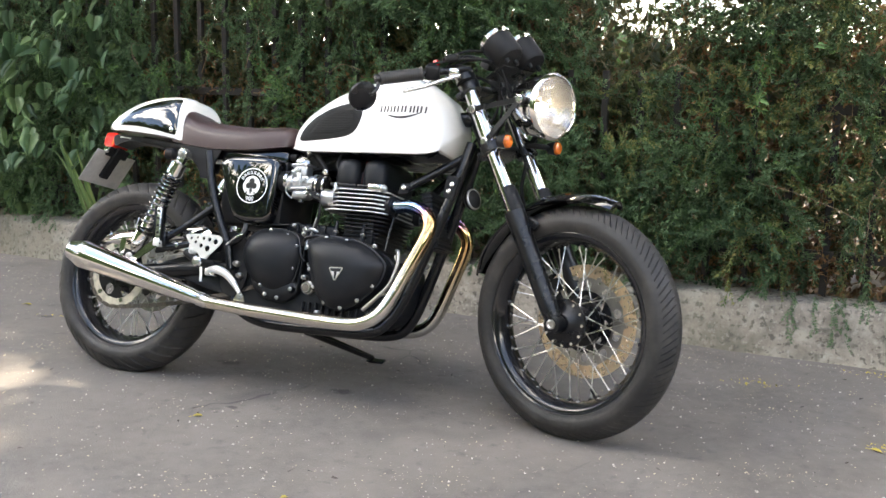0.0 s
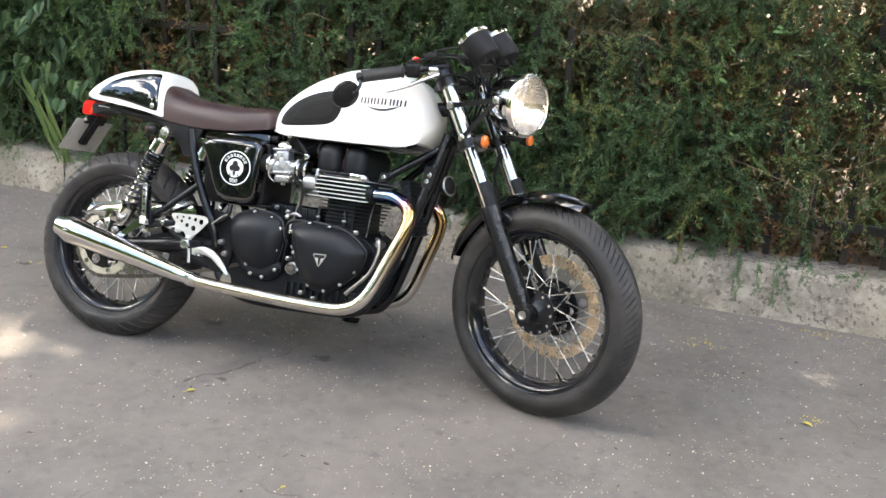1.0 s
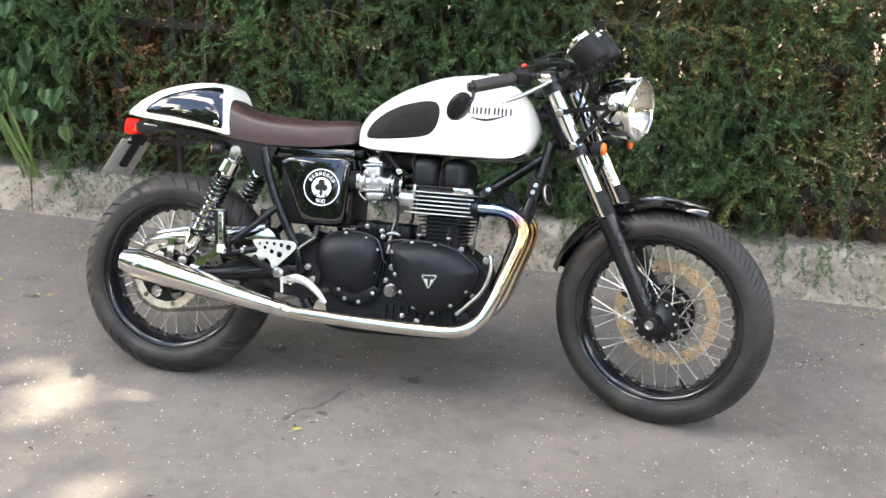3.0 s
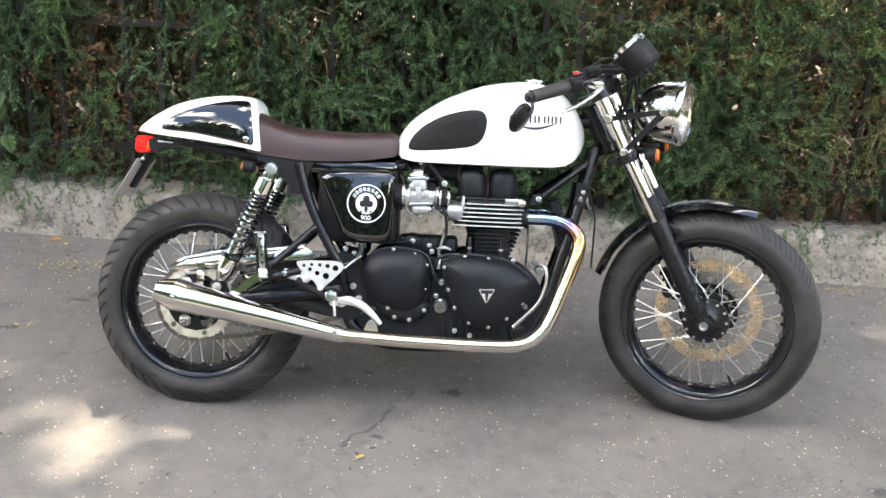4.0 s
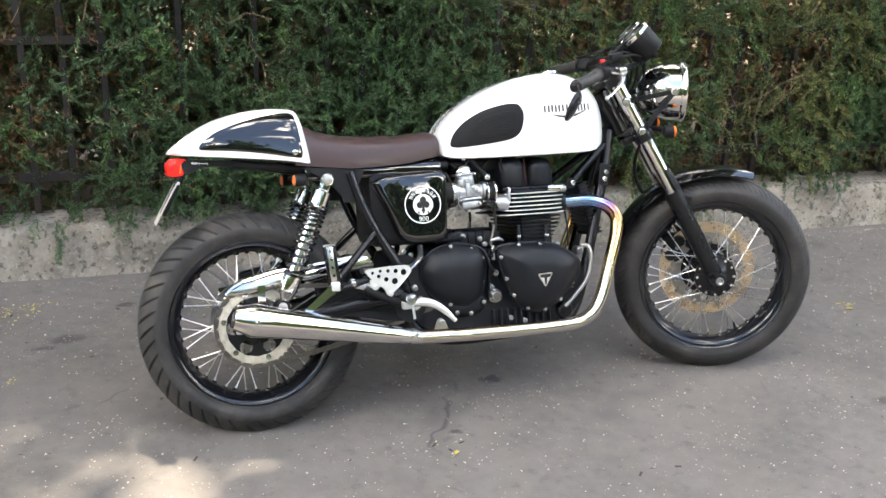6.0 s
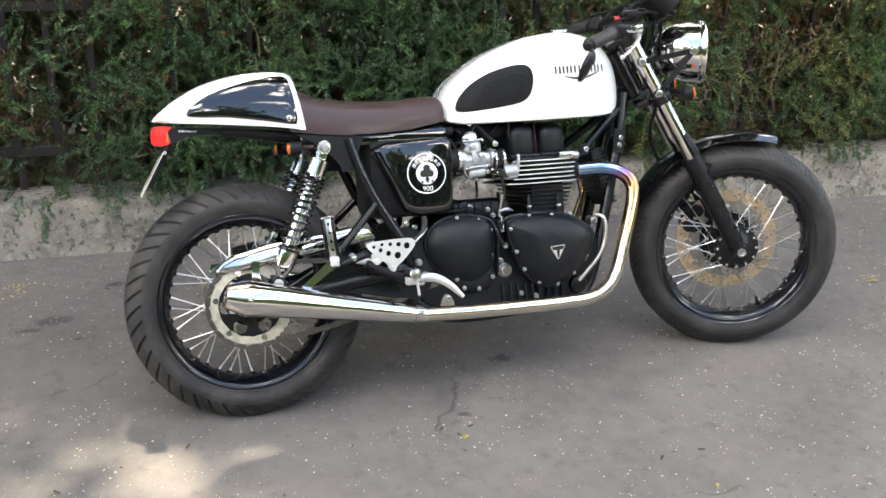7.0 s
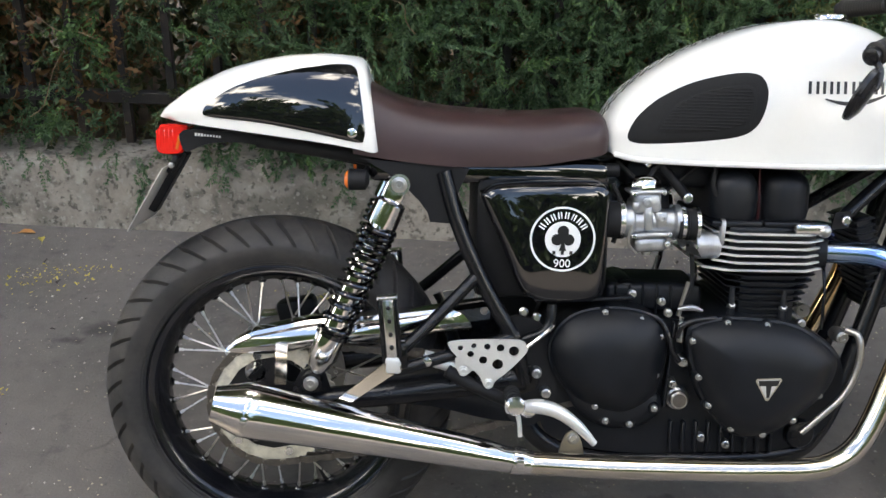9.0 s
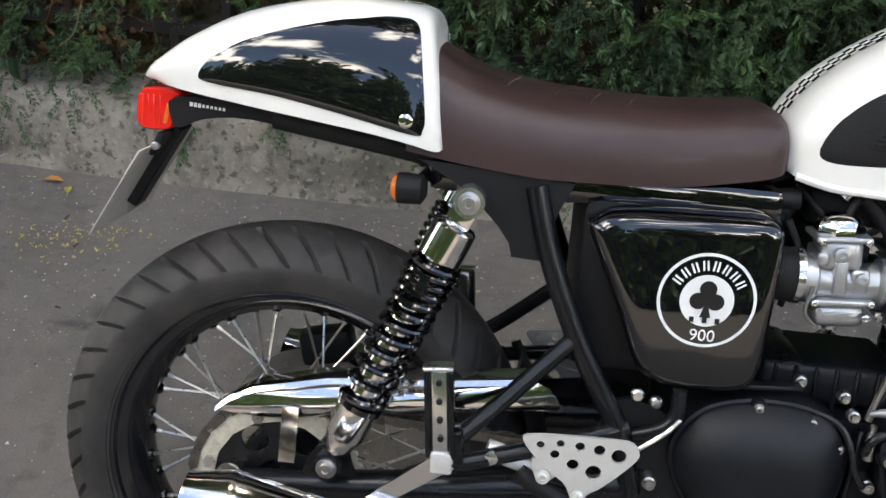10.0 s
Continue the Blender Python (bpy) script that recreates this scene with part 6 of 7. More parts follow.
# -- frame --
main = bmesh.new()
add_lathe(main, [(-0.075, 0.024), (-0.070, 0.030), (0.070, 0.030), (0.075, 0.024)], aim((1.140, 0, 0.855), (-math.sin(RAKE), 0, math.cos(RAKE))), 20)
frame_part = part("frame", main, M["frameblack"], bike, "black tubular steel frame")
for name, pts, r in (("backbone", [(1.13, 0, 0.88), (0.95, 0, 0.86), (0.70, 0, 0.78), (0.50, 0, 0.72)], 0.022),):
    part(name, tube(pts, r), M["frameblack"], frame_part)
for s in (-1, 1):
    part("down_tube", tube([(1.125, s * 0.028, 0.80), (1.093, s * 0.040, 0.665), (1.011, s * 0.060, 0.385), (0.960, s * 0.075, 0.265), (0.90, s * 0.085, 0.225), (0.75, s * 0.09, 0.215), (0.55, s * 0.09, 0.215), (0.45, s * 0.09, 0.26), (0.42, s * 0.09, 0.36)], 0.0165), M["frameblack"], frame_part)
    part("brace_tube", tube([(1.105, s * 0.032, 0.755), (1.03, s * 0.055, 0.70), (0.960, s * 0.085, 0.646)], 0.012), M["frameblack"], frame_part)
    part("seat_rail", tube([(0.58, s * 0.070, 0.722), (0.45, s * 0.072, 0.718), (0.28, s * 0.072, 0.716), (0.12, s * 0.060, 0.738), (-0.03, s * 0.045, 0.757)], 0.012), M["plastic"], frame_part)
    part("seat_post_tube", tube([(0.284, s * 0.108, 0.718), (0.307, s * 0.114, 0.640), (0.342, s * 0.119, 0.558), (0.376, s * 0.122, 0.494), (0.410, s * 0.122, 0.432), (0.43, s * 0.115, 0.36)], 0.0135), M["frameblack"], frame_part)
    part("rear_loop_tube", tube([(0.345, s * 0.120, 0.548), (0.265, s * 0.152, 0.470), (0.212, s * 0.175, 0.424)], 0.0105), M["frameblack"], frame_part)
    part("rear_loop_tube", tube([(0.415, s * 0.122, 0.446), (0.33, s * 0.150, 0.426), (0.205, s * 0.175, 0.396)], 0.0105), M["frameblack"], frame_part)
    part("gusset", plate([(0.150, 0.737), (0.190, 0.715), (0.223, 0.690), (0.245, 0.668), (0.2585, 0.650), (0.263, 0.634), (0.296, 0.632), (0.303, 0.660), (0.311, 0.690), (0.326, 0.724)], side_frame(s * 0.108 + 0.003), 0.006), M["plastic"], frame_part)
    part("engine_mount", plate([(0.948, 0.660), (0.974, 0.662), (0.972, 0.634), (0.942, 0.630)], side_frame(s * 0.09 + 0.002), 0.005), M["plastic"], frame_part)
    for bx, bz, y in ((0.962, 0.648, 0.10), (1.093, 0.672, 0.060), (1.086, 0.652, 0.062), (0.424, 0.484, 0.112), (0.448, 0.472, 0.10)):
        part("bolt", lathe([(0, 0.008), (0.006, 0.008), (0.008, 0.0055), (0.008, 0.003)], Matrix.Translation((bx, s * y, bz)) @ pose(0, 0, 0, 90 if s < 0 else -90), 12), M["polished"], frame_part)
    part("mount_plate", plate([(1.075, 0.700), (1.110, 0.694), (1.098, 0.628), (1.068, 0.636)], side_frame(s * 0.058 + 0.003), 0.006), M["plastic"], frame_part)
    part("pivot_plate", plate(loop2([(0.395, 0.47), (0.46, 0.46), (0.485, 0.40), (0.48, 0.31), (0.44, 0.28), (0.40, 0.30), (0.385, 0.38)], 3), side_frame(s * 0.105 + 0.004), 0.008), M["plastic"], frame_part)
    part("footrest_tube", tube([(0.425, s * 0.122, 0.437), (0.455, s * 0.13, 0.452), (0.468, s * 0.130, 0.470), (0.470, s * 0.125, 0.500)], 0.009), M["frameblack"], frame_part)
tab = part("lower_mount", plate(loop2([(0.488, 0.245), (0.526, 0.245), (0.524, 0.274), (0.514, 0.289), (0.504, 0.291), (0.494, 0.278)], 3), side_frame(-0.160), 0.005), M["gold"], frame_part, "pale brass-toned lug")
part("bolt", lathe([(0, 0.0105), (0.004, 0.0105), (0.005, 0.007), (0.010, 0.007), (0.010, 0.004), (0.007, 0.0035)], Matrix.Translation((0.510, -0.162, 0.279)) @ pose(0, 0, 0, 90), 14), M["bolt"], tab)

bm = bmesh.new()
add_box(bm, pose(0.36, 0, 0.716, 0, 0.5), (0.40, 0.185, 0.040), 0.010, 2)
part("seat_pan", bm, M["gloss"], bike, "black plastic tray under the seat")

# -- oil cooler and regulator between the down tubes --
oc = bmesh.new()
add_box(oc, pose(1.035, 0, 0.565, 0, -16), (0.030, 0.11, 0.17), 0.004, 1)
cooler = part("oil_cooler", oc, M["engineblack"], bike, "black finned oil cooler behind the front wheel")
for k in range(14):
    z = -0.08 + 0.0123 * k
    c = Matrix.Translation((1.035, 0, 0.565)) @ pose(0, 0, 0, 0, -16)
    p = c @ Vector((0, 0, z))
    part("cooler_fin", box(p.x, 0, p.z, (0.038, 0.120, 0.0035), 0.001, 1, 0, -16), M["engineblack"], cooler)
horn = part("horn", lathe([(0, 0.012), (0.01, 0.028), (0.018, 0.032), (0.026, 0.030), (0.03, 0.018)], aim((1.10, 0.05, 0.645), (0.9, -0.35, 0.2)), 28), M["plastic"], bike, "round black horn")
part("horn_ring", lathe([(0.024, 0.031), (0.028, 0.0315), (0.030, 0.027)], aim((1.10, 0.05, 0.645), (0.9, -0.35, 0.2)), 28, True), M["steel"], horn)

# -- swinging arm, chain guard, shocks --
sw = bmesh.new()
for s in (-1, 1):
    add_tube(sw, [(0.43, s * 0.10, 0.365), (0.30, s * 0.108, 0.35), (0.15, s * 0.112, 0.33), (-0.045, s * 0.112, 0.312)], [0.024, 0.023, 0.021, 0.019], 12, 5)
add_tube(sw, [(0.43, -0.11, 0.365), (0.43, 0.11, 0.365)], 0.026, 16)
arm = part("swinging_arm", sw, M["frameblack"], bike, "black tubular swinging arm")
for s in (-1, 1):
    part("axle_nut", lathe([(0, 0.016), (0.010, 0.016), (0.012, 0.012)], Matrix.Translation((0, s * 0.132, 0.31)) @ pose(0, 0, 0, 90 if s < 0 else -90), 6), M["polished"], arm)
    part("chain_adjuster", box(-0.03, s * 0.118, 0.312, (0.055, 0.02, 0.030), 0.003), M["brushed"], arm)
    part("shock_mount", plate(loop2([(0.04, 0.33), (0.05, 0.375), (0.085, 0.38), (0.10, 0.345), (0.12, 0.325)], 3), side_frame(s * 0.118 + 0.004), 0.008), M["frameblack"], arm)
bm = bmesh.new()
rows = []
for i in range(15):
    a = radians(4 + 26 * i / 14)
    rows.append([bm.verts.new((r * math.cos(a), y, 0.31 + r * math.sin(a))) for y, r in ((-0.062, 0.318), (-0.056, 0.330), (0.0, 0.336), (0.056, 0.330), (0.062, 0.318), (0.058, 0.316), (0.052, 0.326), (0.0, 0.332), (-0.052, 0.326), (-0.058, 0.316))])
ring_faces(bm, rows, True, True)
part("inner_mudguard", bm, M["plastic"], arm, "thin black inner mudguard", 60)
GUARD = [(-0.078, 0.404), (-0.060, 0.420), (-0.030, 0.435), (0.060, 0.456), (0.135, 0.463), (0.215, 0.470), (0.305, 0.482), (0.338, 0.452), (0.30, 0.444), (0.21, 0.430), (0.150, 0.420), (0.137, 0.434), (0.118, 0.450), (0.085, 0.449), (0.066, 0.432), (0.046, 0.408), (-0.01, 0.400)]
bm = patch(loop2(GUARD, 3), lambda x, z: 0.104, 0.014, 6, 0.004, 2.2, -1)
rows = []
for x, z in GUARD[:7]:
    rows.append([bm.verts.new((x, y, z + dz)) for y, dz in ((-0.114, 0), (-0.110, 0.006), (-0.095, 0.009), (-0.075, 0.007), (-0.073, 0.0))])
ring_faces(bm, rows, True, True)
part("chain_guard", bm, M["chrome"], bike, "polished chrome chain guard")
for s in (-1, 1):
    part("arm_gusset", plate(loop2([(0.16, 0.352), (0.28, 0.392), (0.43, 0.412), (0.475, 0.36), (0.455, 0.295), (0.38, 0.288), (0.27, 0.312), (0.16, 0.318)], 3), side_frame(s * 0.104 + 0.003), 0.006), M["frameblack"], arm)
part("guard_stay", plate([(0.005, 0.352), (0.025, 0.352), (0.028, 0.425), (0.008, 0.425)], side_frame(-0.120), 0.003), M["chrome"], arm)

for s in (-1, 1):
    top, low = Vector((0.212, s * 0.137, 0.700)), Vector((0.069, s * 0.133, 0.363))
    d = low - top
    L = d.length
    fm = aim(top, d)
    sh = part("shock_absorber", lathe([(0.030, 0.0085), (0.060, 0.0155), (0.13, 0.0155), (0.132, 0.0195), (L - 0.090, 0.0195), (L - 0.088, 0.0250), (L - 0.048, 0.0250), (L - 0.042, 0.0225), (L - 0.030, 0.0190), (L - 0.018, 0.012)], fm, 24), M["chrome"], bike, "chrome shock absorber with a black coil spring")
    part("top_shroud", lathe([(0.028, 0.012), (0.031, 0.022), (0.034, 0.0250), (0.066, 0.0262), (0.072, 0.0262), (0.073, 0.017)], fm, 28), M["chrome"], sh, "chrome spring cap")
    for at in (top, low):
        part("eye", lathe([(-0.013, 0.012), (-0.013, 0.0175), (0.013, 0.0175), (0.013, 0.012)], Matrix.Translation(at) @ pose(0, 0, 0, 90), 24), M["polished"] if at is top else M["frameblack"], sh)
        part("eye_bolt", lathe([(0, 0.0125), (0.004, 0.0125), (0.005, 0.008), (0.011, 0.008), (0.011, 0.004), (0.008, 0.0035)], Matrix.Translation((at.x, s * (abs(at.y) + 0.012), at.z)) @ pose(0, 0, 0, 90 if s < 0 else -90), 18), M["bolt"], sh)
    neck = top.lerp(low, 0.055)
    part("neck", box(neck.x, neck.y, neck.z, (0.030, 0.018, 0.044), 0.004, 2, 0, -math.degrees(math.atan2(d.x, -d.z))), M["chrome"], sh)
    turns, n = 12.0, 14
    u = d.normalized()
    e1 = Vector((0, 1, 0)) - u * u.y
    e1.normalize()
    e2 = u.cross(e1)
    pts = []
    for i in range(int(turns * n) + 1):
        t = i / (turns * n)
        pitch = t * 0.50 + 0.50 * t ** 2
        a = 2 * math.pi * turns * t
        pts.append(top + u * (0.078 + (L - 0.166) * pitch) + (e1 * math.cos(a) + e2 * math.sin(a)) * 0.0270)
    part("spring", tube(pts, 0.0042, 8, 1, False), M["gloss"], sh, "black coil spring")
    part("spring_seat", lathe([(L - 0.094, 0.0285), (L - 0.087, 0.0285), (L - 0.086, 0.019)], fm, 24), M["gloss"], sh)

# -- footrests and rear controls --
for s in (-1, 1):
    outline = loop2([(0.296, 0.441), (0.306, 0.449), (0.360, 0.452), (0.412, 0.452), (0.425, 0.442), (0.424, 0.430), (0.402, 0.405), (0.383, 0.388), (0.370, 0.384), (0.352, 0.390), (0.318, 0.415)], 3)
    hl = [(0.316, 0.437, 0.0048), (0.338, 0.441, 0.0046), (0.360, 0.440, 0.0055), (0.382, 0.438, 0.0065), (0.404, 0.433, 0.0085), (0.333, 0.427, 0.0055), (0.354, 0.417, 0.0068), (0.378, 0.410, 0.0090)]
    hp = part("heel_plate", plate(outline, side_frame(-0.172 if s < 0 else 0.176), 0.004, hl), M["brushed"], bike, "drilled alloy heel plate")
    part("lower_lip", plate(loop2([(0.308, 0.418), (0.312, 0.398), (0.320, 0.388), (0.331, 0.392), (0.338, 0.398), (0.350, 0.386), (0.358, 0.368), (0.367, 0.367), (0.374, 0.378), (0.384, 0.392), (0.352, 0.398), (0.325, 0.415)], 2), side_frame(-0.167 if s < 0 else 0.171), 0.004), M["brushed"], hp)
    for bx, bz in ((0.322, 0.398), (0.364, 0.377)):
        part("ear", lathe([(0, 0.0085), (0.003, 0.0085), (0.004, 0.0055), (0.009, 0.0055), (0.009, 0.003), (0.006, 0.003)], Matrix.Translation((bx, s * 0.174, bz)) @ pose(0, 0, 0, 90 if s < 0 else -90), 14), M["brushed"], hp)
    rs = part("rearset", tube([(0.295, s * 0.165, 0.395), (0.335, s * 0.165, 0.372), (0.395, s * 0.165, 0.345)], 0.011, 10), M["plastic"], bike, "black rear-set linkage with alloy footrest")
    part("footrest", lathe([(0, 0.010), (0.006, 0.014), (0.012, 0.0125), (0.018, 0.0125), (0.019, 0.0112), (0.025, 0.0112), (0.026, 0.0125), (0.034, 0.0125), (0.035, 0.0112), (0.041, 0.0112), (0.042, 0.0125), (0.050, 0.0125), (0.051, 0.0112), (0.057, 0.0112), (0.058, 0.0125), (0.068, 0.0125), (0.070, 0.010)], aim((0.402, s * 0.175, 0.362), (0, s * 1, 0.05)), 18), M["gripblack"], rs, "ribbed black rubber footrest")
    part("footrest_end", lathe([(0.066, 0.0130), (0.070, 0.0155), (0.077, 0.0155), (0.081, 0.012), (0.082, 0.003)], aim((0.402, s * 0.175, 0.362), (0, s * 1, 0.05)), 18), M["polished"], rs, "chrome footrest end")
    part("feeler_pin", tube([(0.407, s * 0.232, 0.350), (0.411, s * 0.232, 0.330), (0.413, s * 0.232, 0.308)], 0.0038, 8), M["brushed"], rs)
    part("footrest_joint", box(0.407, s * 0.183, 0.342, (0.030, 0.020, 0.024), 0.005), M["brushed"], rs)
    part("pedal", tube([(0.415, s * 0.200, 0.345), (0.445, s * 0.204, 0.349), (0.478, s * 0.206, 0.340), (0.510, s * 0.208, 0.317), (0.538, s * 0.210, 0.288)], [0.010, 0.0125, 0.0115, 0.0095, 0.0055], 12, 5), M["brushed"], rs, "curved alloy pedal")
    part("pedal_pivot", lathe([(0, 0.014), (0.02, 0.013), (0.024, 0.008)], Matrix.Translation((0.428, s * 0.186, 0.342)) @ pose(0, 0, 0, 90 if s < 0 else -90), 18), M["polished"], rs)
    part("push_rod", tube([(0.425, s * 0.150, 0.43), (0.455, s * 0.15, 0.455), (0.472, s * 0.14, 0.468)], 0.003, 6), M["polished"], rs)
    # folded pillion footrest
    pf = part("pillion_footrest", box(0.201, s * 0.190, 0.470, (0.022, 0.014, 0.108), 0.005, 3, 0, -5), M["polished"], bike, "folded alloy pillion footrest")
    for dx in (-0.0135, 0.0135):
        part("side_rail", box(0.201 + dx, s * 0.190, 0.470, (0.006, 0.020, 0.106), 0.0025, 2, 0, -5), M["frameblack"], pf)
    part("end_lip", box(0.196, s * 0.193, 0.525, (0.034, 0.022, 0.006), 0.002, 1, 0, -5), M["polished"], pf)
    part("hinge", box(0.207, s * 0.188, 0.412, (0.026, 0.026, 0.026), 0.004, 2), M["brushed"], pf)
    part("hinge_block", box(0.215, s * 0.178, 0.425, (0.030, 0.022, 0.045), 0.005, 2, 0, -5), M["frameblack"], pf)
    for k in range(4):
        part("rivet", lathe([(0, 0.004), (0.003, 0.0035)], Matrix.Translation((0.2045 - 0.0022 * k, s * 0.197, 0.442 + 0.022 * k)) @ pose(0, 0, 0, 90 if s < 0 else -90), 10), M["frameblack"], pf)
    part("stay_bolt", lathe([(0, 0.008), (0.006, 0.008), (0.007, 0.004)], Matrix.Translation((0.262, s * 0.168, 0.412)) @ pose(0, 0, 0, 90 if s < 0 else -90), 10), M["polished"], pf)
part("brake_cylinder", lathe([(-0.03, 0.012), (0.03, 0.012), (0.032, 0.007)], aim((0.285, -0.150, 0.405), (1, 0, -0.3)), 14), M["brushed"], bike)
part("rear_caliper", box(0.02, 0.095, 0.425, (0.075, 0.045, 0.05), 0.010, 2, 0, -12), M["plastic"], bike, "black rear brake caliper")

# -- side stand: its foot rests on the road --
st = part("side_stand", tube([(0.60, 0.095, 0.205), (0.64, 0.25, 0.175), (0.680, 0.420, 0.142)], [0.013, 0.012, 0.010], 12, 4), M["frameblack"], bike, "black side stand, folded out")
part("foot", box(0.690, 0.432, 0.1335, (0.060, 0.042, 0.007), 0.003, 1, 16.3, 0, 10), M["frameblack"], st)

# -- front fork --
ftop, fbot = Vector((1.141, 0, 0.972)), Vector((1.475, 0, 0.335))
fd = (fbot - ftop).normalized()
FL = (fbot - ftop).length
for s in (-1, 1):
    o = Vector((0, s * 0.083, 0))
    leg = steered(part("fork_leg", tube([ftop + o, ftop + o + fd * 0.47], 0.0210, 24), M["chrome"], bike, "chrome fork tube with black slider"))
    part("fork_cap", lathe([(-0.012, 0.010), (-0.012, 0.014), (-0.004, 0.016), (-0.002, 0.021), (0.006, 0.0225)], aim(ftop + o, fd), 20), M["polished"], leg)
    part("slider", lathe([(0.400, 0.022), (0.402, 0.0285), (0.430, 0.0285), (0.440, 0.0275), (FL - 0.05, 0.0265), (FL - 0.01, 0.024), (FL + 0.012, 0.018)], aim(ftop + o, fd), 24), M["satin"], leg, "black fork slider")
    # stone guard over the tube's front
    bm = bmesh.new()
    fm = aim(ftop + o, fd)
    rows = []
    for h, r in ((0.330, 0.0245), (0.336, 0.0265), (0.40, 0.0300), (0.405, 0.0275)):
        rows.append([bm.verts.new(fm @ Vector((r * math.cos(radians(a)), r * math.sin(radians(a)), h))) for a in range(0, 360, 15)])
    front_dir = (fm.inverted().to_3x3() @ Vector((1, 0, 0.5))).normalized()
    for a, b in zip(rows, rows[1:]):
        for i in range(24):
            j = (i + 1) % 24
            mid = (fm.inverted() @ ((a[i].co + b[j].co) / 2))
            if Vector((mid.x, mid.y, 0)).normalized().dot(Vector((front_dir.x, front_dir.y, 0)).normalized()) > 0.15:
                bm.faces.new((a[i], a[j], b[j], b[i]))
    part("stone_guard", bm, M["plastic"], leg, "black plastic fork guard")
    part("axle_lug", lathe([(-0.020, 0.020), (-0.018, 0.024), (0.018, 0.024), (0.020, 0.020)], Matrix.Translation((1.481, s * 0.083, 0.325)) @ pose(0, 0, 0, 90), 20), M["satin"], leg)
    part("axle_end", lathe([(0, 0.013), (0.006, 0.013), (0.007, 0.009), (0.004, 0.006)], Matrix.Translation((1.481, s * 0.102, 0.325)) @ pose(0, 0, 0, 90 if s < 0 else -90), 16), M["bolt"], leg)
    # lamp bracket
    br = bmesh.new()
    a, b, c = (1.179, 0.898), (1.328, 0.923), (1.228, 0.806)
    near, far = s * 0.102, s * 0.084
    for p, q in ((a, b), (c, b)):
        v = Vector((q[0] - p[0], 0, q[1] - p[1])).normalized()
        nn = Vector((-v.z, 0, v.x)) * 0.0075
        ends = [Vector((p[0], near, p[1])), Vector((q[0], far, q[1]))]
        rows = [[br.verts.new(e + nn * k + Vector((0, s * w, 0))) for k, w in ((-1, 0), (1, 0), (1, 0.004), (-1, 0.004))] for e in ends]
        ring_faces(br, rows, True, True)
    brk = steered(part("lamp_bracket", br, M["satin"], bike, "black headlamp bracket"))
    for bx, bz in (a, b, c):
        part("bracket_bolt", lathe([(0, 0.012), (0.004, 0.012), (0.005, 0.009), (0.010, 0.008), (0.010, 0.004)], Matrix.Translation((bx, s * (0.105 if bx < 1.3 else 0.087), bz)) @ pose(0, 0, 0, 90 if s < 0 else -90), 16), M["polished"], brk)
        part("bracket_boss", lathe([(-0.004, 0.014), (0.006, 0.014)], Matrix.Translation((bx, s * (0.101 if bx < 1.3 else 0.083), bz)) @ pose(0, 0, 0, 90 if s < 0 else -90), 16), M["satin"], brk)
for h, nm, mt in ((0.012, "upper_yoke", "satin"), (0.205, "lower_yoke", "satin")):
    bm = bmesh.new()
    p = ftop + fd * h
    m4 = Matrix.Translation(p) @ fd.to_track_quat("Z", "Y").to_matrix().to_4x4()
    for s in (-1, 1):
        add_lathe(bm, [(-0.012, 0.024), (-0.012, 0.031), (0.014, 0.031), (0.014, 0.024)], aim(p + Vector((0, s * 0.083, 0)), fd), 24)
    add_box(bm, Matrix.Translation(p + Vector((-0.03, 0, -0.01))) @ pose(0, 0, 0, 0, -27), (0.07, 0.14, 0.022), 0.006, 2)
    steered(part(nm, bm, M[mt], bike, "black fork yoke"))

# -- headlamp --
LC = Vector((1.308, 0.018, 0.914))
LM = aim(LC, (1, -0.13, -0.04)) @ Matrix.Scale(0.97, 4)
hl = steered(part("headlamp", lathe([(-0.080, 0.004), (-0.077, 0.025), (-0.065, 0.048), (-0.040, 0.070), (-0.010, 0.084), (0.025, 0.0905), (0.060, 0.0915), (0.060, 0.086), (0.02, 0.082), (-0.03, 0.06), (-0.05, 0.02)], LM, 64), M["chrome"], bike, "round chrome headlamp, switched on"))
part("bezel", lathe([(0.056, 0.0920), (0.060, 0.0955), (0.068, 0.0960), (0.074, 0.0925), (0.077, 0.0870), (0.074, 0.0850), (0.066, 0.0860)], LM, 64, True), M["chrome"], hl, "chrome headlamp ring")
bm = bmesh.new()
rng_l = random.Random(5)
rings = []
for k in range(8):
    r = 0.086 - 0.0112 * k
    h = 0.066 - 0.082 * (1 - (r / 0.086) ** 2)
    rings.append([bm.verts.new(LM @ Vector((r * math.cos(2 * math.pi * (j + 0.5 * (k % 2)) / 26), r * math.sin(2 * math.pi * (j + 0.5 * (k % 2)) / 26), h + (rng_l.uniform(-0.0013, 0.0013) if 0 < k else 0)))) for j in range(26)])
ring_faces(bm, rings, True, False)
part("reflector", bm, M["polished"], hl, "faceted silver reflector", 5)
glass = bpy.data.materials.new("lamp glass")
glass.use_nodes = True
gp = glass.node_tree.nodes["Principled BSDF"]
gp.inputs["Transmission Weight"].default_value, gp.inputs["Roughness"].default_value, gp.inputs["IOR"].default_value = 1.0, 0.02, 1.35
lens = part("lens", lathe([(0.072, 0.085), (0.080, 0.070), (0.086, 0.045), (0.089, 0.004), (0.087, 0.004), (0.084, 0.045), (0.078, 0.070), (0.070, 0.085)], LM, 48, True), glass, hl, "clear domed headlamp glass")
lens.visible_shadow = False
glow = bpy.data.materials.new("lamp filament")
glow.use_nodes = True
gb = glow.node_tree.nodes["Principled BSDF"]
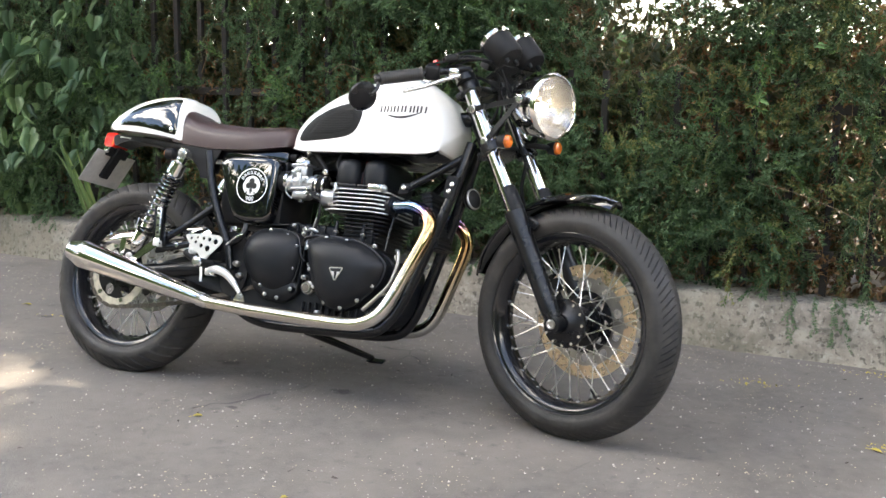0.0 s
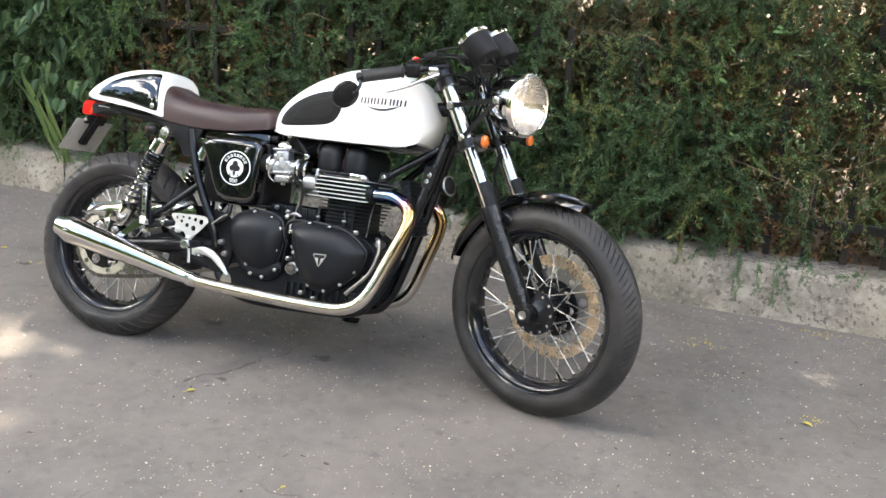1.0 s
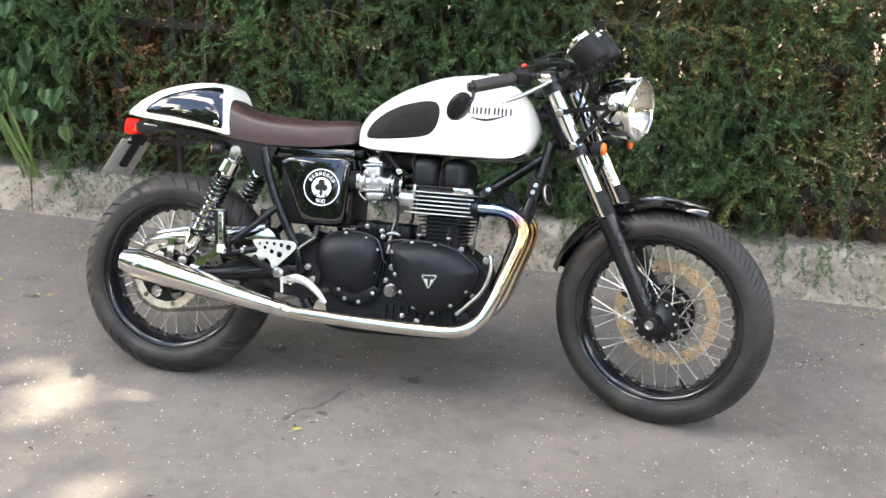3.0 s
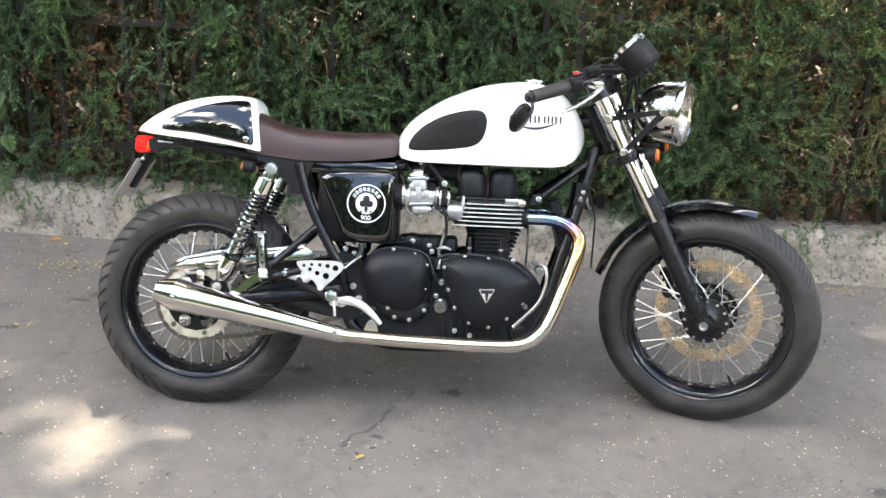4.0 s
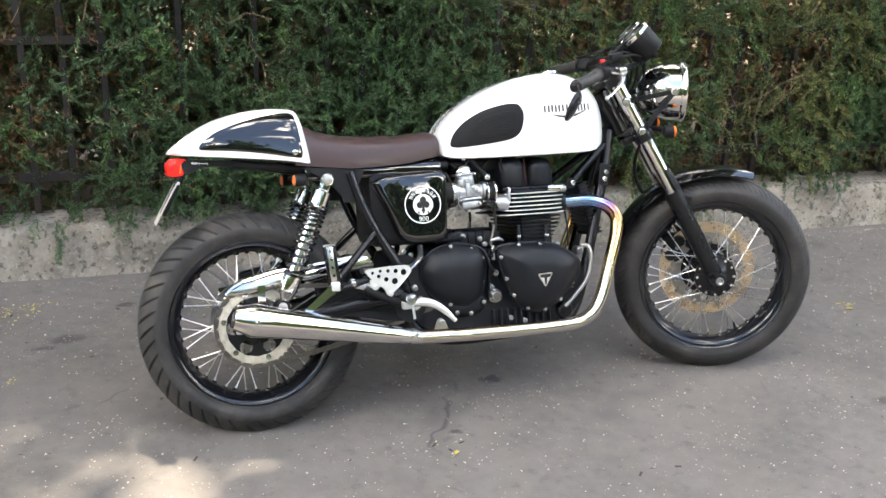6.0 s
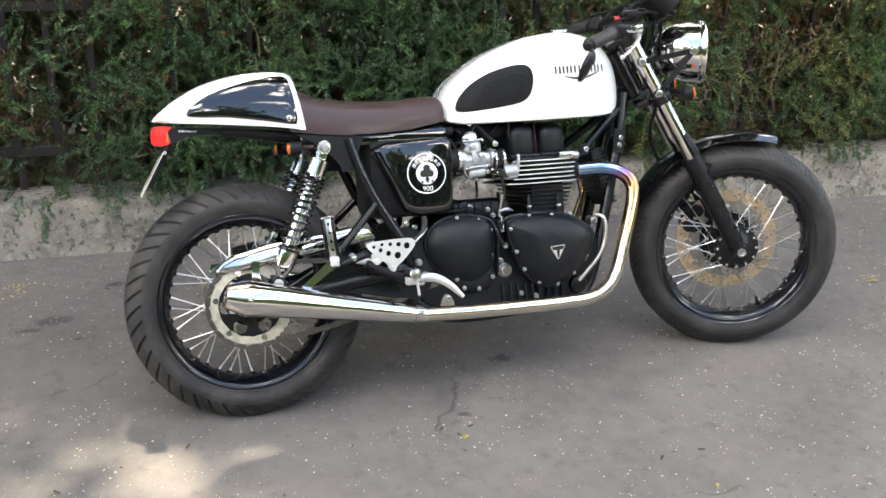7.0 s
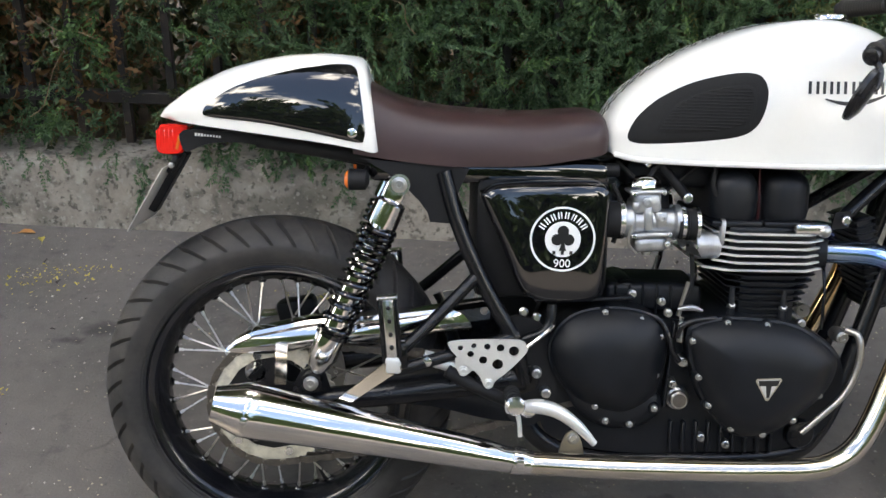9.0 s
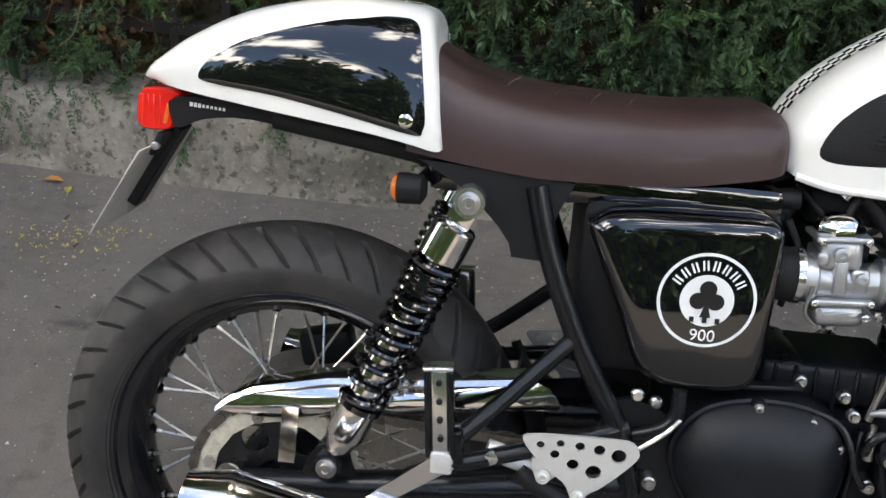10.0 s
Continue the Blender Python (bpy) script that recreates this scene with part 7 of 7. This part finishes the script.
gb.inputs["Emission Color"].default_value, gb.inputs["Emission Strength"].default_value = (1.0, 0.84, 0.60, 1), 16.0
part("bulb", lathe([(-0.005, 0.003), (0.0, 0.010), (0.034, 0.010), (0.042, 0.003)], LM, 16), glow, hl, "lit bulb")
part("bulb_shield", lathe([(0.050, 0.004), (0.052, 0.006), (0.054, 0.004)], LM, 20), M["chrome"], hl)
for s in (-1, 1):
    part("lamp_bolt", lathe([(0, 0.012), (0.012, 0.012)], Matrix.Translation((1.325, s * 0.076, 0.921)) @ pose(0, 0, 0, 90 if s < 0 else -90), 14), M["satin"], hl)
for s in (-1, 1):
    at = Vector((1.318, s * 0.120, 0.806))
    ind = steered(part("indicator", lathe([(-0.032, 0.008), (-0.026, 0.017), (-0.004, 0.021), (0.000, 0.021)], aim(at, (1, 0, 0)), 24), M["plastic"], bike, "small black indicator with amber lens"))
    part("lens", lathe([(0.000, 0.0185), (0.006, 0.017), (0.010, 0.011), (0.011, 0.003)], aim(at, (1, 0, 0)), 24), M["amber"], ind)
    part("stalk", tube([at + Vector((-0.014, 0, 0)), (1.285, s * 0.075, 0.808), (1.255, s * 0.05, 0.81)], 0.008, 10), M["plastic"], ind)

# -- instruments --
gd = Vector((-0.70, 0, 0.71)).normalized()
for s in (-1, 1):
    at = Vector((1.230, s * 0.054, 1.072))
    g = steered(part("gauge", lathe([(-0.050, 0.022), (-0.048, 0.038), (-0.040, 0.0445), (0.025, 0.0475), (0.028, 0.044)], aim(at, gd), 36), M["plastic"], bike, "round gauge in a black case with a chrome rim"))
    part("bezel", lathe([(0.022, 0.0480), (0.024, 0.0500), (0.034, 0.0500), (0.038, 0.0460), (0.036, 0.0435)], aim(at, gd), 36, True), M["chrome"], g)
    part("dial", lathe([(0.030, 0.044), (0.0302, 0.002)], aim(at, gd), 36), M["decalblack"], g)
    part("needle", box(at.x + gd.x * 0.032, at.y, at.z + gd.z * 0.032, (0.003, 0.05, 0.0015), 0, 1, 0, -45), M["decalwhite"], g)
    for k in (-1, 1):
        part("rubber_foot", lathe([(-0.064, 0.006), (-0.049, 0.008)], aim(at + Vector((0, k * 0.02, 0)), gd), 10), M["gripblack"], g)
steered(part("gauge_bracket", box(1.225, 0, 1.005, (0.07, 0.15, 0.006), 0.002, 1, 0, -30), M["satin"], bike))
steered(part("warning_lights", box(1.165, 0, 1.03, (0.035, 0.09, 0.02), 0.005, 2, 0, 30), M["plastic"], bike))

# -- handlebars --
for s in (-1, 1):
    inner, outer = Vector((1.150, s * 0.118, 1.010)), Vector((1.000, s * 0.300, 0.965))
    hb = steered(part("handlebar", tube([(1.155, s * 0.098, 1.010), inner, outer], 0.0112, 16, 3, False), M["satin"], bike, "black clip-on handlebar"))
    u = (outer - inner).normalized()
    L = (outer - inner).length
    part("clip_clamp", lathe([(-0.015, 0.024), (-0.015, 0.030), (0.015, 0.030), (0.015, 0.024)], aim((1.140, s * 0.098, 0.988), fd), 20), M["satin"], hb)
    rib = [(L - 0.122, 0.019), (L - 0.119, 0.021), (L - 0.115, 0.0175)]
    for k in range(16):
        h = L - 0.112 + 0.0066 * k
        rib += [(h, 0.0172), (h + 0.0018, 0.0177), (h + 0.0050, 0.0177)]
    rib += [(L - 0.002, 0.019), (L, 0.016)]
    part("grip", lathe(rib, aim(inner, u), 20), M["gripdusty"], hb, "ribbed black rubber grip")
    part("bar_end", lathe([(L - 0.001, 0.013), (L + 0.012, 0.014), (L + 0.015, 0.010), (L + 0.015, 0.004)], aim(inner, u), 18), M["satin"], hb)
    part("switch_box", box(*(inner + u * (L - 0.150)), (0.036, 0.042, 0.042), 0.010, 3, 0, 15, s * 50), M["plastic"], hb, "black switch housing")
    part("lever_perch", box(*(inner + u * (L - 0.190) + Vector((0.028, 0, -0.006))), (0.044, 0.030, 0.024), 0.008, 3, 0, 0, s * 50), M["polished"], hb)
    lever = [Vector((1.162, s * 0.155, 0.986)), Vector((1.148, s * 0.200, 0.968)), Vector((1.118, s * 0.250, 0.944)), Vector((1.089, s * 0.292, 0.929))]
    part("lever", tube(lever, [0.0085, 0.0066, 0.0056, 0.0055], 10, 5), M["polished"], hb, "alloy brake lever" if s < 0 else "alloy clutch lever")
    part("lever_ball", lathe([(-0.006, 0.002), (-0.004, 0.0055), (0, 0.0068), (0.004, 0.0055), (0.006, 0.002)], aim(lever[-1], u), 14), M["brushed"], hb)
    # bar-end mirror, hung below the bar
    me_at = Vector((0.984, s * 0.345, 0.912))
    part("mirror_stem", tube([outer + u * 0.008, outer + Vector((0.008, s * 0.012, -0.02)), me_at + Vector((0.022, s * -0.02, 0.012)), me_at + Vector((0.012, s * -0.008, 0.004))], 0.0055, 10, 4), M["satin"], hb)
    mir = part("mirror", lathe([(-0.012, 0.010), (-0.010, 0.026), (-0.004, 0.040), (0.002, 0.0425), (0.005, 0.0415), (0.005, 0.038)], aim(me_at, (-0.86, s * -0.30, 0.38)), 32), M["satin"], hb, "round black bar-end mirror")
    part("mirror_glass", lathe([(0.0045, 0.0385), (0.0052, 0.002)], aim(me_at, (-0.86, s * -0.30, 0.38)), 32), M["chrome"], mir)
part("stop_switch", box(1.095, -0.172, 1.022, (0.016, 0.014, 0.016), 0.003, 2), M["red"], bike, "red stop switch")
steered(bpy.data.objects["stop_switch"])
steered(part("brake_reservoir", box(1.135, -0.150, 1.035, (0.040, 0.036, 0.020), 0.006, 2, 0, -8, 20), M["plastic"], bike, "black brake fluid reservoir"))
for k, pts in enumerate(([(1.10, -0.16, 1.0), (1.16, -0.12, 1.045), (1.22, -0.06, 1.01), (1.20, -0.02, 0.90), (1.12, -0.03, 0.80)], [(1.10, 0.16, 1.0), (1.17, 0.11, 1.05), (1.22, 0.04, 1.0), (1.19, 0.03, 0.88), (1.10, 0.04, 0.76)],
                         [(1.12, -0.15, 1.01), (1.20, -0.10, 1.035), (1.245, -0.03, 0.97), (1.23, 0.03, 0.86), (1.26, 0.06, 0.74)], [(1.13, -0.12, 0.99), (1.18, -0.06, 0.985), (1.20, 0.0, 0.94), (1.17, 0.03, 0.85)],
                         [(1.11, -0.165, 1.03), (1.16, -0.10, 1.062), (1.20, 0.0, 1.055), (1.16, 0.10, 1.03)], [(1.08, -0.19, 1.015), (1.17, -0.13, 1.035), (1.235, -0.07, 1.02), (1.245, -0.02, 0.93)], [(1.07, 0.19, 1.015), (1.16, 0.13, 1.04), (1.23, 0.07, 1.03), (1.24, 0.02, 0.93)],
                         [(1.26, 0.055, 0.76), (1.24, 0.065, 0.68), (1.26, 0.08, 0.60), (1.33, 0.085, 0.50), (1.37, 0.085, 0.42)])):
    steered(part("cable", tube(pts, 0.0038 if k < 7 else 0.0055, 8, 6), M["gripblack"], bike))
steered(part("ignition_lock", lathe([(-0.02, 0.016), (0.015, 0.018), (0.018, 0.012)], aim((1.175, 0.0, 0.985), (-0.4, 0, 0.9)), 16), M["plastic"], bike))

# -- front mudguard and caliper --
bm = bmesh.new()
rows = []
for i in range(41):
    a = radians(162 - 92 * i / 40)
    w = 0.058 * min(1, 0.55 + 3.2 * min(i, 40 - i) / 40)
    row = []
    for k in range(13):
        t = -1 + 2 * k / 12
        r = 0.352 - 0.022 * abs(t) ** 2.6
        row.append((1.483 + r * math.cos(a), w * t, 0.325 + r * math.sin(a)))
    for k in range(12, -1, -1):
        t = -1 + 2 * k / 12
        r = 0.349 - 0.022 * abs(t) ** 2.6
        row.append((1.483 + r * math.cos(a), w * t * 0.96, 0.325 + r * math.sin(a)))
    rows.append([bm.verts.new(p) for p in row])
ring_faces(bm, rows, True, True)
mud = steered(part("front_mudguard", bm, M["gloss"], bike, "gloss black front mudguard", 50))
for s in (-1, 1):
    part("stay_plate", box(1.374, s * 0.062, 0.588, (0.045, 0.012, 0.026), 0.004, 1, 0, 30), M["satin"], mud)
cal = steered(part("front_caliper", box(1.372, 0.085, 0.398, (0.05, 0.05, 0.10), 0.012, 3, 0, -28), M["plastic"], bike, "black front brake caliper"))
for dx, dz in ((-0.011, -0.024), (0.014, 0.022)):
    part("piston_boss", lathe([(-0.030, 0.020), (0.030, 0.020), (0.036, 0.017), (0.036, 0.005)], Matrix.Translation((1.374 + dx, 0.085, 0.398 + dz)) @ pose(0, 0, 0, 90), 20), M["satin"], cal)
for dx, dz in ((-0.034, 0.018), (-0.006, 0.060)):
    part("caliper_bolt", lathe([(-0.034, 0.0075), (0.030, 0.0075)], Matrix.Translation((1.372 + dx, 0.085, 0.398 + dz)) @ pose(0, 0, 0, 90), 10), M["polished"], cal)
part("brake_hose", tube([(1.366, 0.075, 0.455), (1.352, 0.070, 0.50), (1.335, 0.075, 0.58), (1.30, 0.08, 0.66)], 0.0042, 8, 5), M["gripblack"], cal)


# ---- trees added out of view over the road, shaped to cast the dappled shade ----
def tree(name, at, height, reach, seed, clumps, label):
    rng = random.Random(seed)
    root = tagged(new(name), label, "tree")
    bm = bmesh.new()
    base = Vector(at)
    lean = Vector((rng.uniform(-0.4, 0.4), rng.uniform(-0.3, 0.5), 0))
    pts = [base + Vector((0, 0, -0.05)), base + Vector((0, 0, height * 0.25)) + lean * 0.3, base + Vector((0, 0, height * 0.5)) + lean, base + Vector((0, 0, height * 0.85)) + lean * 1.6]
    add_tube(bm, pts, [0.24, 0.19, 0.14, 0.04], 12, 4)
    tips = []
    for k in range(11):
        a = 2 * math.pi * k / 11 + rng.uniform(-0.3, 0.3)
        z0 = height * rng.uniform(0.38, 0.75)
        s = base + Vector((0, 0, z0)) + lean * (z0 / height * 1.6)
        e = s + Vector((math.cos(a) * reach * rng.uniform(0.5, 1), math.sin(a) * reach * rng.uniform(0.5, 1), height * rng.uniform(0.05, 0.3)))
        mid = s.lerp(e, 0.5) + Vector((0, 0, 0.3))
        add_tube(bm, [s, mid, e], [0.08, 0.05, 0.02], 8, 4)
        tips += [s.lerp(e, 0.45) + Vector((0, 0, 0.2)), mid, e.lerp(mid, 0.3), e]
    part("trunk", bm, M["bark"], root)
    return root, tips, rng


# chosen sun patches: x and y on the road, radius of the opening
SUN_GAPS = [(-0.56, -0.10, 0.10), (-0.42, -0.07, 0.09), (-0.30, -0.10, 0.05), (-0.56, -0.26, 0.02), (-0.38, -0.46, -0.05), (-0.03, -0.545, 0.03), (0.10, -0.70, -0.01), (0.28, -0.80, 0.02), (1.7, 1.55, 0.08), (2.3, 1.5, 0.12), (2.0, 1.95, 0.15), (2.7, 1.8, 0.15), (2.95, 1.4, 0.06), (1.3, 1.95, 0.1), (2.1, 2.7, 0.15), (2.8, 2.7, 0.20), (3.5, 2.9, 0.25), (2.4, 3.5, 0.20), (3.2, 3.7, 0.20), (1.75, 1.28, 0.05), (2.35, 1.22, 0.04), (2.9, 1.22, 0.07), (3.3, 1.2, 0.07), (1.95, 0.63, -0.03), (2.17, 0.47, -0.06), (2.27, 0.85, 0.08), (2.70, 0.78, 0.10), (2.50, 1.00, 0.06), (3.05, 0.92, 0.10)]


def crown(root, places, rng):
    """Leaves round the limbs, cleared along the sun's line wherever a sun patch is wanted."""
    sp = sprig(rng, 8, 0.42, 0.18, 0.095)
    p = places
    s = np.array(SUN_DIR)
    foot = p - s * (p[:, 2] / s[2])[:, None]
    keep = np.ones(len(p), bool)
    for gx, gy, gr in SUN_GAPS:
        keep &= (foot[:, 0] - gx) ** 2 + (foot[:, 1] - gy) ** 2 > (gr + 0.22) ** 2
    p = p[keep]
    n = len(p)
    m = euler_mats(NPR.uniform(-3, 3, n), NPR.uniform(-0.8, 0.8, n), NPR.uniform(-3, 3, n))
    v, f = scatter(sp[0], sp[1], p, m, NPR.uniform(0.7, 1.3, n))
    ob = new("crown", raw("crown", v, f, M["treeleaf"]))
    ob.parent = root
    ob["kind"] = "stuff"


def round_tips(tips, rng, n, size, z_lo):
    c = np.array([tips[rng.randrange(len(tips))][:] for _ in range(n)])
    p = c + NPR.normal(0, 1, (n, 3)) * np.array([size, size, size * 0.55])
    return p[p[:, 2] > z_lo]


def spread(centre, radii, n):
    """A wide flat crown of even density."""
    p = NPR.uniform(-1, 1, (n * 2, 3))
    p = p[(p ** 2).sum(1) < 1][:n]
    return p * np.array(radii) + np.array(centre)


def shade_clump(x, y, n):
    """Extra leaves out of view on the sun's line, added to shade one road spot."""
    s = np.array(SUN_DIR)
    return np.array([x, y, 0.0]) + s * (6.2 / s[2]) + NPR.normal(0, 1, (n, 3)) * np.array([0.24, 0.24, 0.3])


# the wide tree out of view, placed so that its crown shades this stretch of the road
root, tips, rng = tree("tree", (3.6, 3.9, 0.1), 7.0, 3.2, 90, 0, "wide roadside tree out of view, its crown gapped to place the sun patches")
crown(root, np.concatenate([spread((1.1, 2.8, 6.4), (5.8, 3.5, 1.1), 5800), round_tips(tips, rng, 700, 0.5, 4.2), shade_clump(0.78, -0.58, 70), shade_clump(1.2, -0.75, 50)]), rng)
# further trees out of view, added around the place
for k, (at, h, reach, n) in enumerate((((-7.5, 3.2, 0.1), 8.0, 3.2, 2400), ((-11.5, -12.5, 0), 6.0, 2.6, 1700), ((12.5, -12.0, 0), 6.0, 2.8, 1800))):
    root, tips, rng = tree("tree", at, h, reach, 91 + k, 0, "leafy roadside tree with a grey-brown trunk")
    crown(root, round_tips(tips, rng, n, 0.75, 2.6), rng)


# ---- distance behind the hedge and across the road ----
def far_wood(name, y, z, amp, seed, n, bend=0.0):
    rng = random.Random(seed)
    sp = sprig(rng, 6, 1.0, 0.6, 0.35)
    x = NPR.uniform(-1, 1, n) * (27 if bend else 40)
    # taller beyond x = -4, to keep bright cloud out of the side cover
    zz = NPR.rand(n) ** 1.2 * z * (1 + amp * np.sin(x * 0.35 + seed) * 0.4 + 0.25 * np.sin(x * 1.1)) * np.where(x < -4, 1.45, 1.0)
    p = np.stack([x, y + bend * x * x + NPR.uniform(-2, 2, n), zz], -1)
    v, f = scatter(sp[0], sp[1], p, euler_mats(NPR.uniform(-3, 3, n), NPR.uniform(-1.5, 1.5, n), NPR.uniform(-3, 3, n)), NPR.uniform(0.7, 1.5, n))
    tagged(new(name, raw(name, v, f, M["treeleaf"])), "far green trees along the street", "trees", kind="stuff")


far_wood("far_bushes", 24, 0.5, 0.5, 3, 2500)
# belt out of view, its height set to darken reflections on the bike
far_wood("far_trees", -15, 5.0, 0.35, 5, 9500, 0.017)


# ---- fallen petals and leaves on the road ----
def petals():
    rng = np.random.RandomState(21)
    n = 9500
    lv = np.array([(-0.5, -0.35, 0), (0.5, -0.3, 0.1), (0.55, 0.3, 0), (-0.45, 0.35, 0.15)], np.float32)
    lf = np.array([(0, 1, 2, 3)], np.int32)
    x, y = rng.uniform(-2.2, 3.8, n), rng.uniform(-1.6, 1.25, n)
    near = rng.rand(n) < 0.35
    y = np.where(near, 1.2 - rng.rand(n) ** 2 * 0.8 - (x * 0.08), y)
    # drifts of them
    for k in range(46):
        cx, cy = rng.uniform(-1.6, 3.2), rng.uniform(-1.3, 1.15)
        m = 40
        x[k * m:(k + 1) * m], y[k * m:(k + 1) * m] = cx + rng.normal(0, 0.07, m), cy + rng.normal(0, 0.035, m)
    keep = y < 1.22 - 0.08 * x
    x, y = x[keep], y[keep]
    n = len(x)
    p = np.stack([x, y, np.full(n, 0.004)], -1)
    v, f = scatter(lv, lf, p, euler_mats(rng.uniform(-0.3, 0.3, n), rng.uniform(-0.3, 0.3, n), rng.uniform(-3, 3, n)), 0.0019 + 0.0044 * rng.rand(n) ** 2.5)
    tagged(new("fallen_petals", raw("fallen_petals", v, f, M["petal"])), "pale yellow petals strewn over the asphalt", "petals", kind="stuff")

    # crumbs of grit between them
    n = 5200
    lv = np.array([(-0.5, -0.4, 0), (0.5, -0.35, 0), (0.1, 0.5, 0), (0.0, 0.0, 0.55)], np.float32)
    lf = np.array([(0, 1, 3), (1, 2, 3), (2, 0, 3)], np.int32)
    x, y = rng.uniform(-2.0, 3.6, n), rng.uniform(-1.6, 1.15, n)
    y = np.minimum(y, 1.2 - 0.08 * x)
    v, f = scatter(lv, lf, np.stack([x, y, np.full(n, 0.0015)], -1), euler_mats(np.zeros(n), np.zeros(n), rng.uniform(-3, 3, n)), 0.0028 + 0.0062 * rng.rand(n) ** 3)
    tagged(new("road_grit", raw("road_grit", v, f, M["grit"])), "pale crumbs of grit lying on the asphalt", "grit", kind="stuff")

    # dark crumbs of dry leaf
    n = 260
    lv = np.array([(-0.5, -0.22, 0), (0.5, -0.12, 0.10), (0.45, 0.2, 0.05), (-0.4, 0.26, 0.16)], np.float32)
    x, y = rng.uniform(-1.6, 3.2, n), rng.uniform(-1.4, 1.15, n)
    v, f = scatter(lv, np.array([(0, 1, 2, 3)], np.int32), np.stack([x, np.minimum(y, 1.2 - 0.08 * x), np.full(n, 0.004)], -1), euler_mats(rng.uniform(-0.3, 0.3, n), rng.uniform(-0.3, 0.3, n), rng.uniform(-3, 3, n)), 0.005 + 0.016 * rng.rand(n) ** 2)
    tagged(new("leaf_crumbs", raw("leaf_crumbs", v, f, M["crumb"])), "dark crumbs of dry leaf on the asphalt", "litter", kind="stuff")


petals()
M["leafyellow"] = material("yellow leaf", (0.45, 0.36, 0.06), 0.6, var=0.25, scale=30)
M["leaforange"] = material("orange leaf", (0.50, 0.22, 0.05), 0.6, var=0.25, scale=30)
def blossom_drift():
    """Yellow blossom swept together near the kerb."""
    rng = np.random.RandomState(33)
    lv = np.array([(-0.5, -0.25, 0), (0.5, -0.2, 0.15), (0.55, 0.25, 0), (-0.45, 0.3, 0.2)], np.float32)
    P = []
    for cx, cy, sx, sy, n in DRIFTS:
        P.append(np.stack([rng.normal(cx, sx, n), rng.normal(cy, sy, n), np.full(n, 0.004)], -1))
    p = np.concatenate(P)
    p = p[p[:, 1] < 1.24 - 0.08 * p[:, 0]]
    n = len(p)
    v, f = scatter(lv, np.array([(0, 1, 2, 3)], np.int32), p, euler_mats(rng.uniform(-0.6, 0.6, n), rng.uniform(-0.6, 0.6, n), rng.uniform(-3, 3, n)), 0.004 + 0.007 * rng.rand(n))
    tagged(new("fallen_blossom", raw("fallen_blossom", v, f, M["leafyellow"])), "yellow-green blossom swept together on the asphalt", "petals", kind="stuff")


DRIFTS = [(-0.74, 0.98, 0.07, 0.03, 70), (-0.64, 1.04, 0.06, 0.02, 40), (0.01, 0.88, 0.06, 0.02, 55), (-0.70, 0.45, 0.03, 0.02, 14), (2.30, 0.24, 0.02, 0.015, 22), (2.35, 1.0, 0.07, 0.03, 36), (1.95, 0.72, 0.06, 0.03, 30)]
blossom_drift()
for x, y, s, rz, mt in ((0.488, -0.315, 0.030, 40, "leafyellow"), (2.26, 0.22, 0.034, -20, "leafyellow"), (-0.887, 1.258, 0.05, 10, "leaforange"), (-0.80, 1.20, 0.04, 110, "leafyellow"), (1.0, -0.70, 0.02, 60, "leafyellow"), (-0.95, 0.55, 0.03, 20, "leafyellow")):
    v, f = leaf_shape(s, s * 0.5, 0.5, 0.1)
    bm = bmesh.new()
    vs = [bm.verts.new((*p[:2], p[2] + 0.004)) for p in v.tolist()]
    for q in f.tolist():
        bm.faces.new([vs[i] for i in q])
    add_tube(bm, [(0, 0, 0.003), (-s * 0.35, s * 0.05, 0.003)], 0.0008, 5)
    ob = new("fallen_leaf", finish("fallen_leaf", bm, M[mt]))
    ob.matrix_world = pose(x, y, 0.002, 0, 0, rz)
    tagged(ob, "small fallen leaf lying on the asphalt", "leaf", "fallen leaves")


# ---- strap-leaved plant behind the kerb ----
def strap_plant(at):
    rng = random.Random(17)
    bm = bmesh.new()
    for k in range(7):
        a, ln, w = rng.uniform(-0.5, 0.5), rng.uniform(0.3, 0.6), rng.uniform(0.014, 0.024)
        d = Vector((math.sin(a) * 0.55 - 0.25, rng.uniform(-0.25, 0.1), 1)).normalized()
        side = d.cross(Vector((0, 1, 0))).normalized()
        rows = []
        for i in range(7):
            t = i / 6
            p = Vector((rng.uniform(-0.002, 0.002) + 0.012 * k - 0.06, 0.01 * (k % 3), 0)) + d * ln * t + Vector((0.12 * a, 0, -0.10)) * t * t * ln
            hw = w / 2 * math.sin(math.pi * (0.12 + 0.86 * t)) ** 0.7
            rows.append([bm.verts.new(p - side * hw + Vector((0, -hw * 0.5, 0))), bm.verts.new(p), bm.verts.new(p + side * hw + Vector((0, -hw * 0.5, 0)))])
        ring_faces(bm, rows, False, False)
    ob = new("strap_leaved_plant", finish("strap_leaved_plant", bm, M["blade"]))
    ob.matrix_world = Matrix.Translation(at)
    tagged(ob, "yellow-green plant with long upright strap leaves", "plant")


strap_plant((-1.22, 1.36, 0.17))
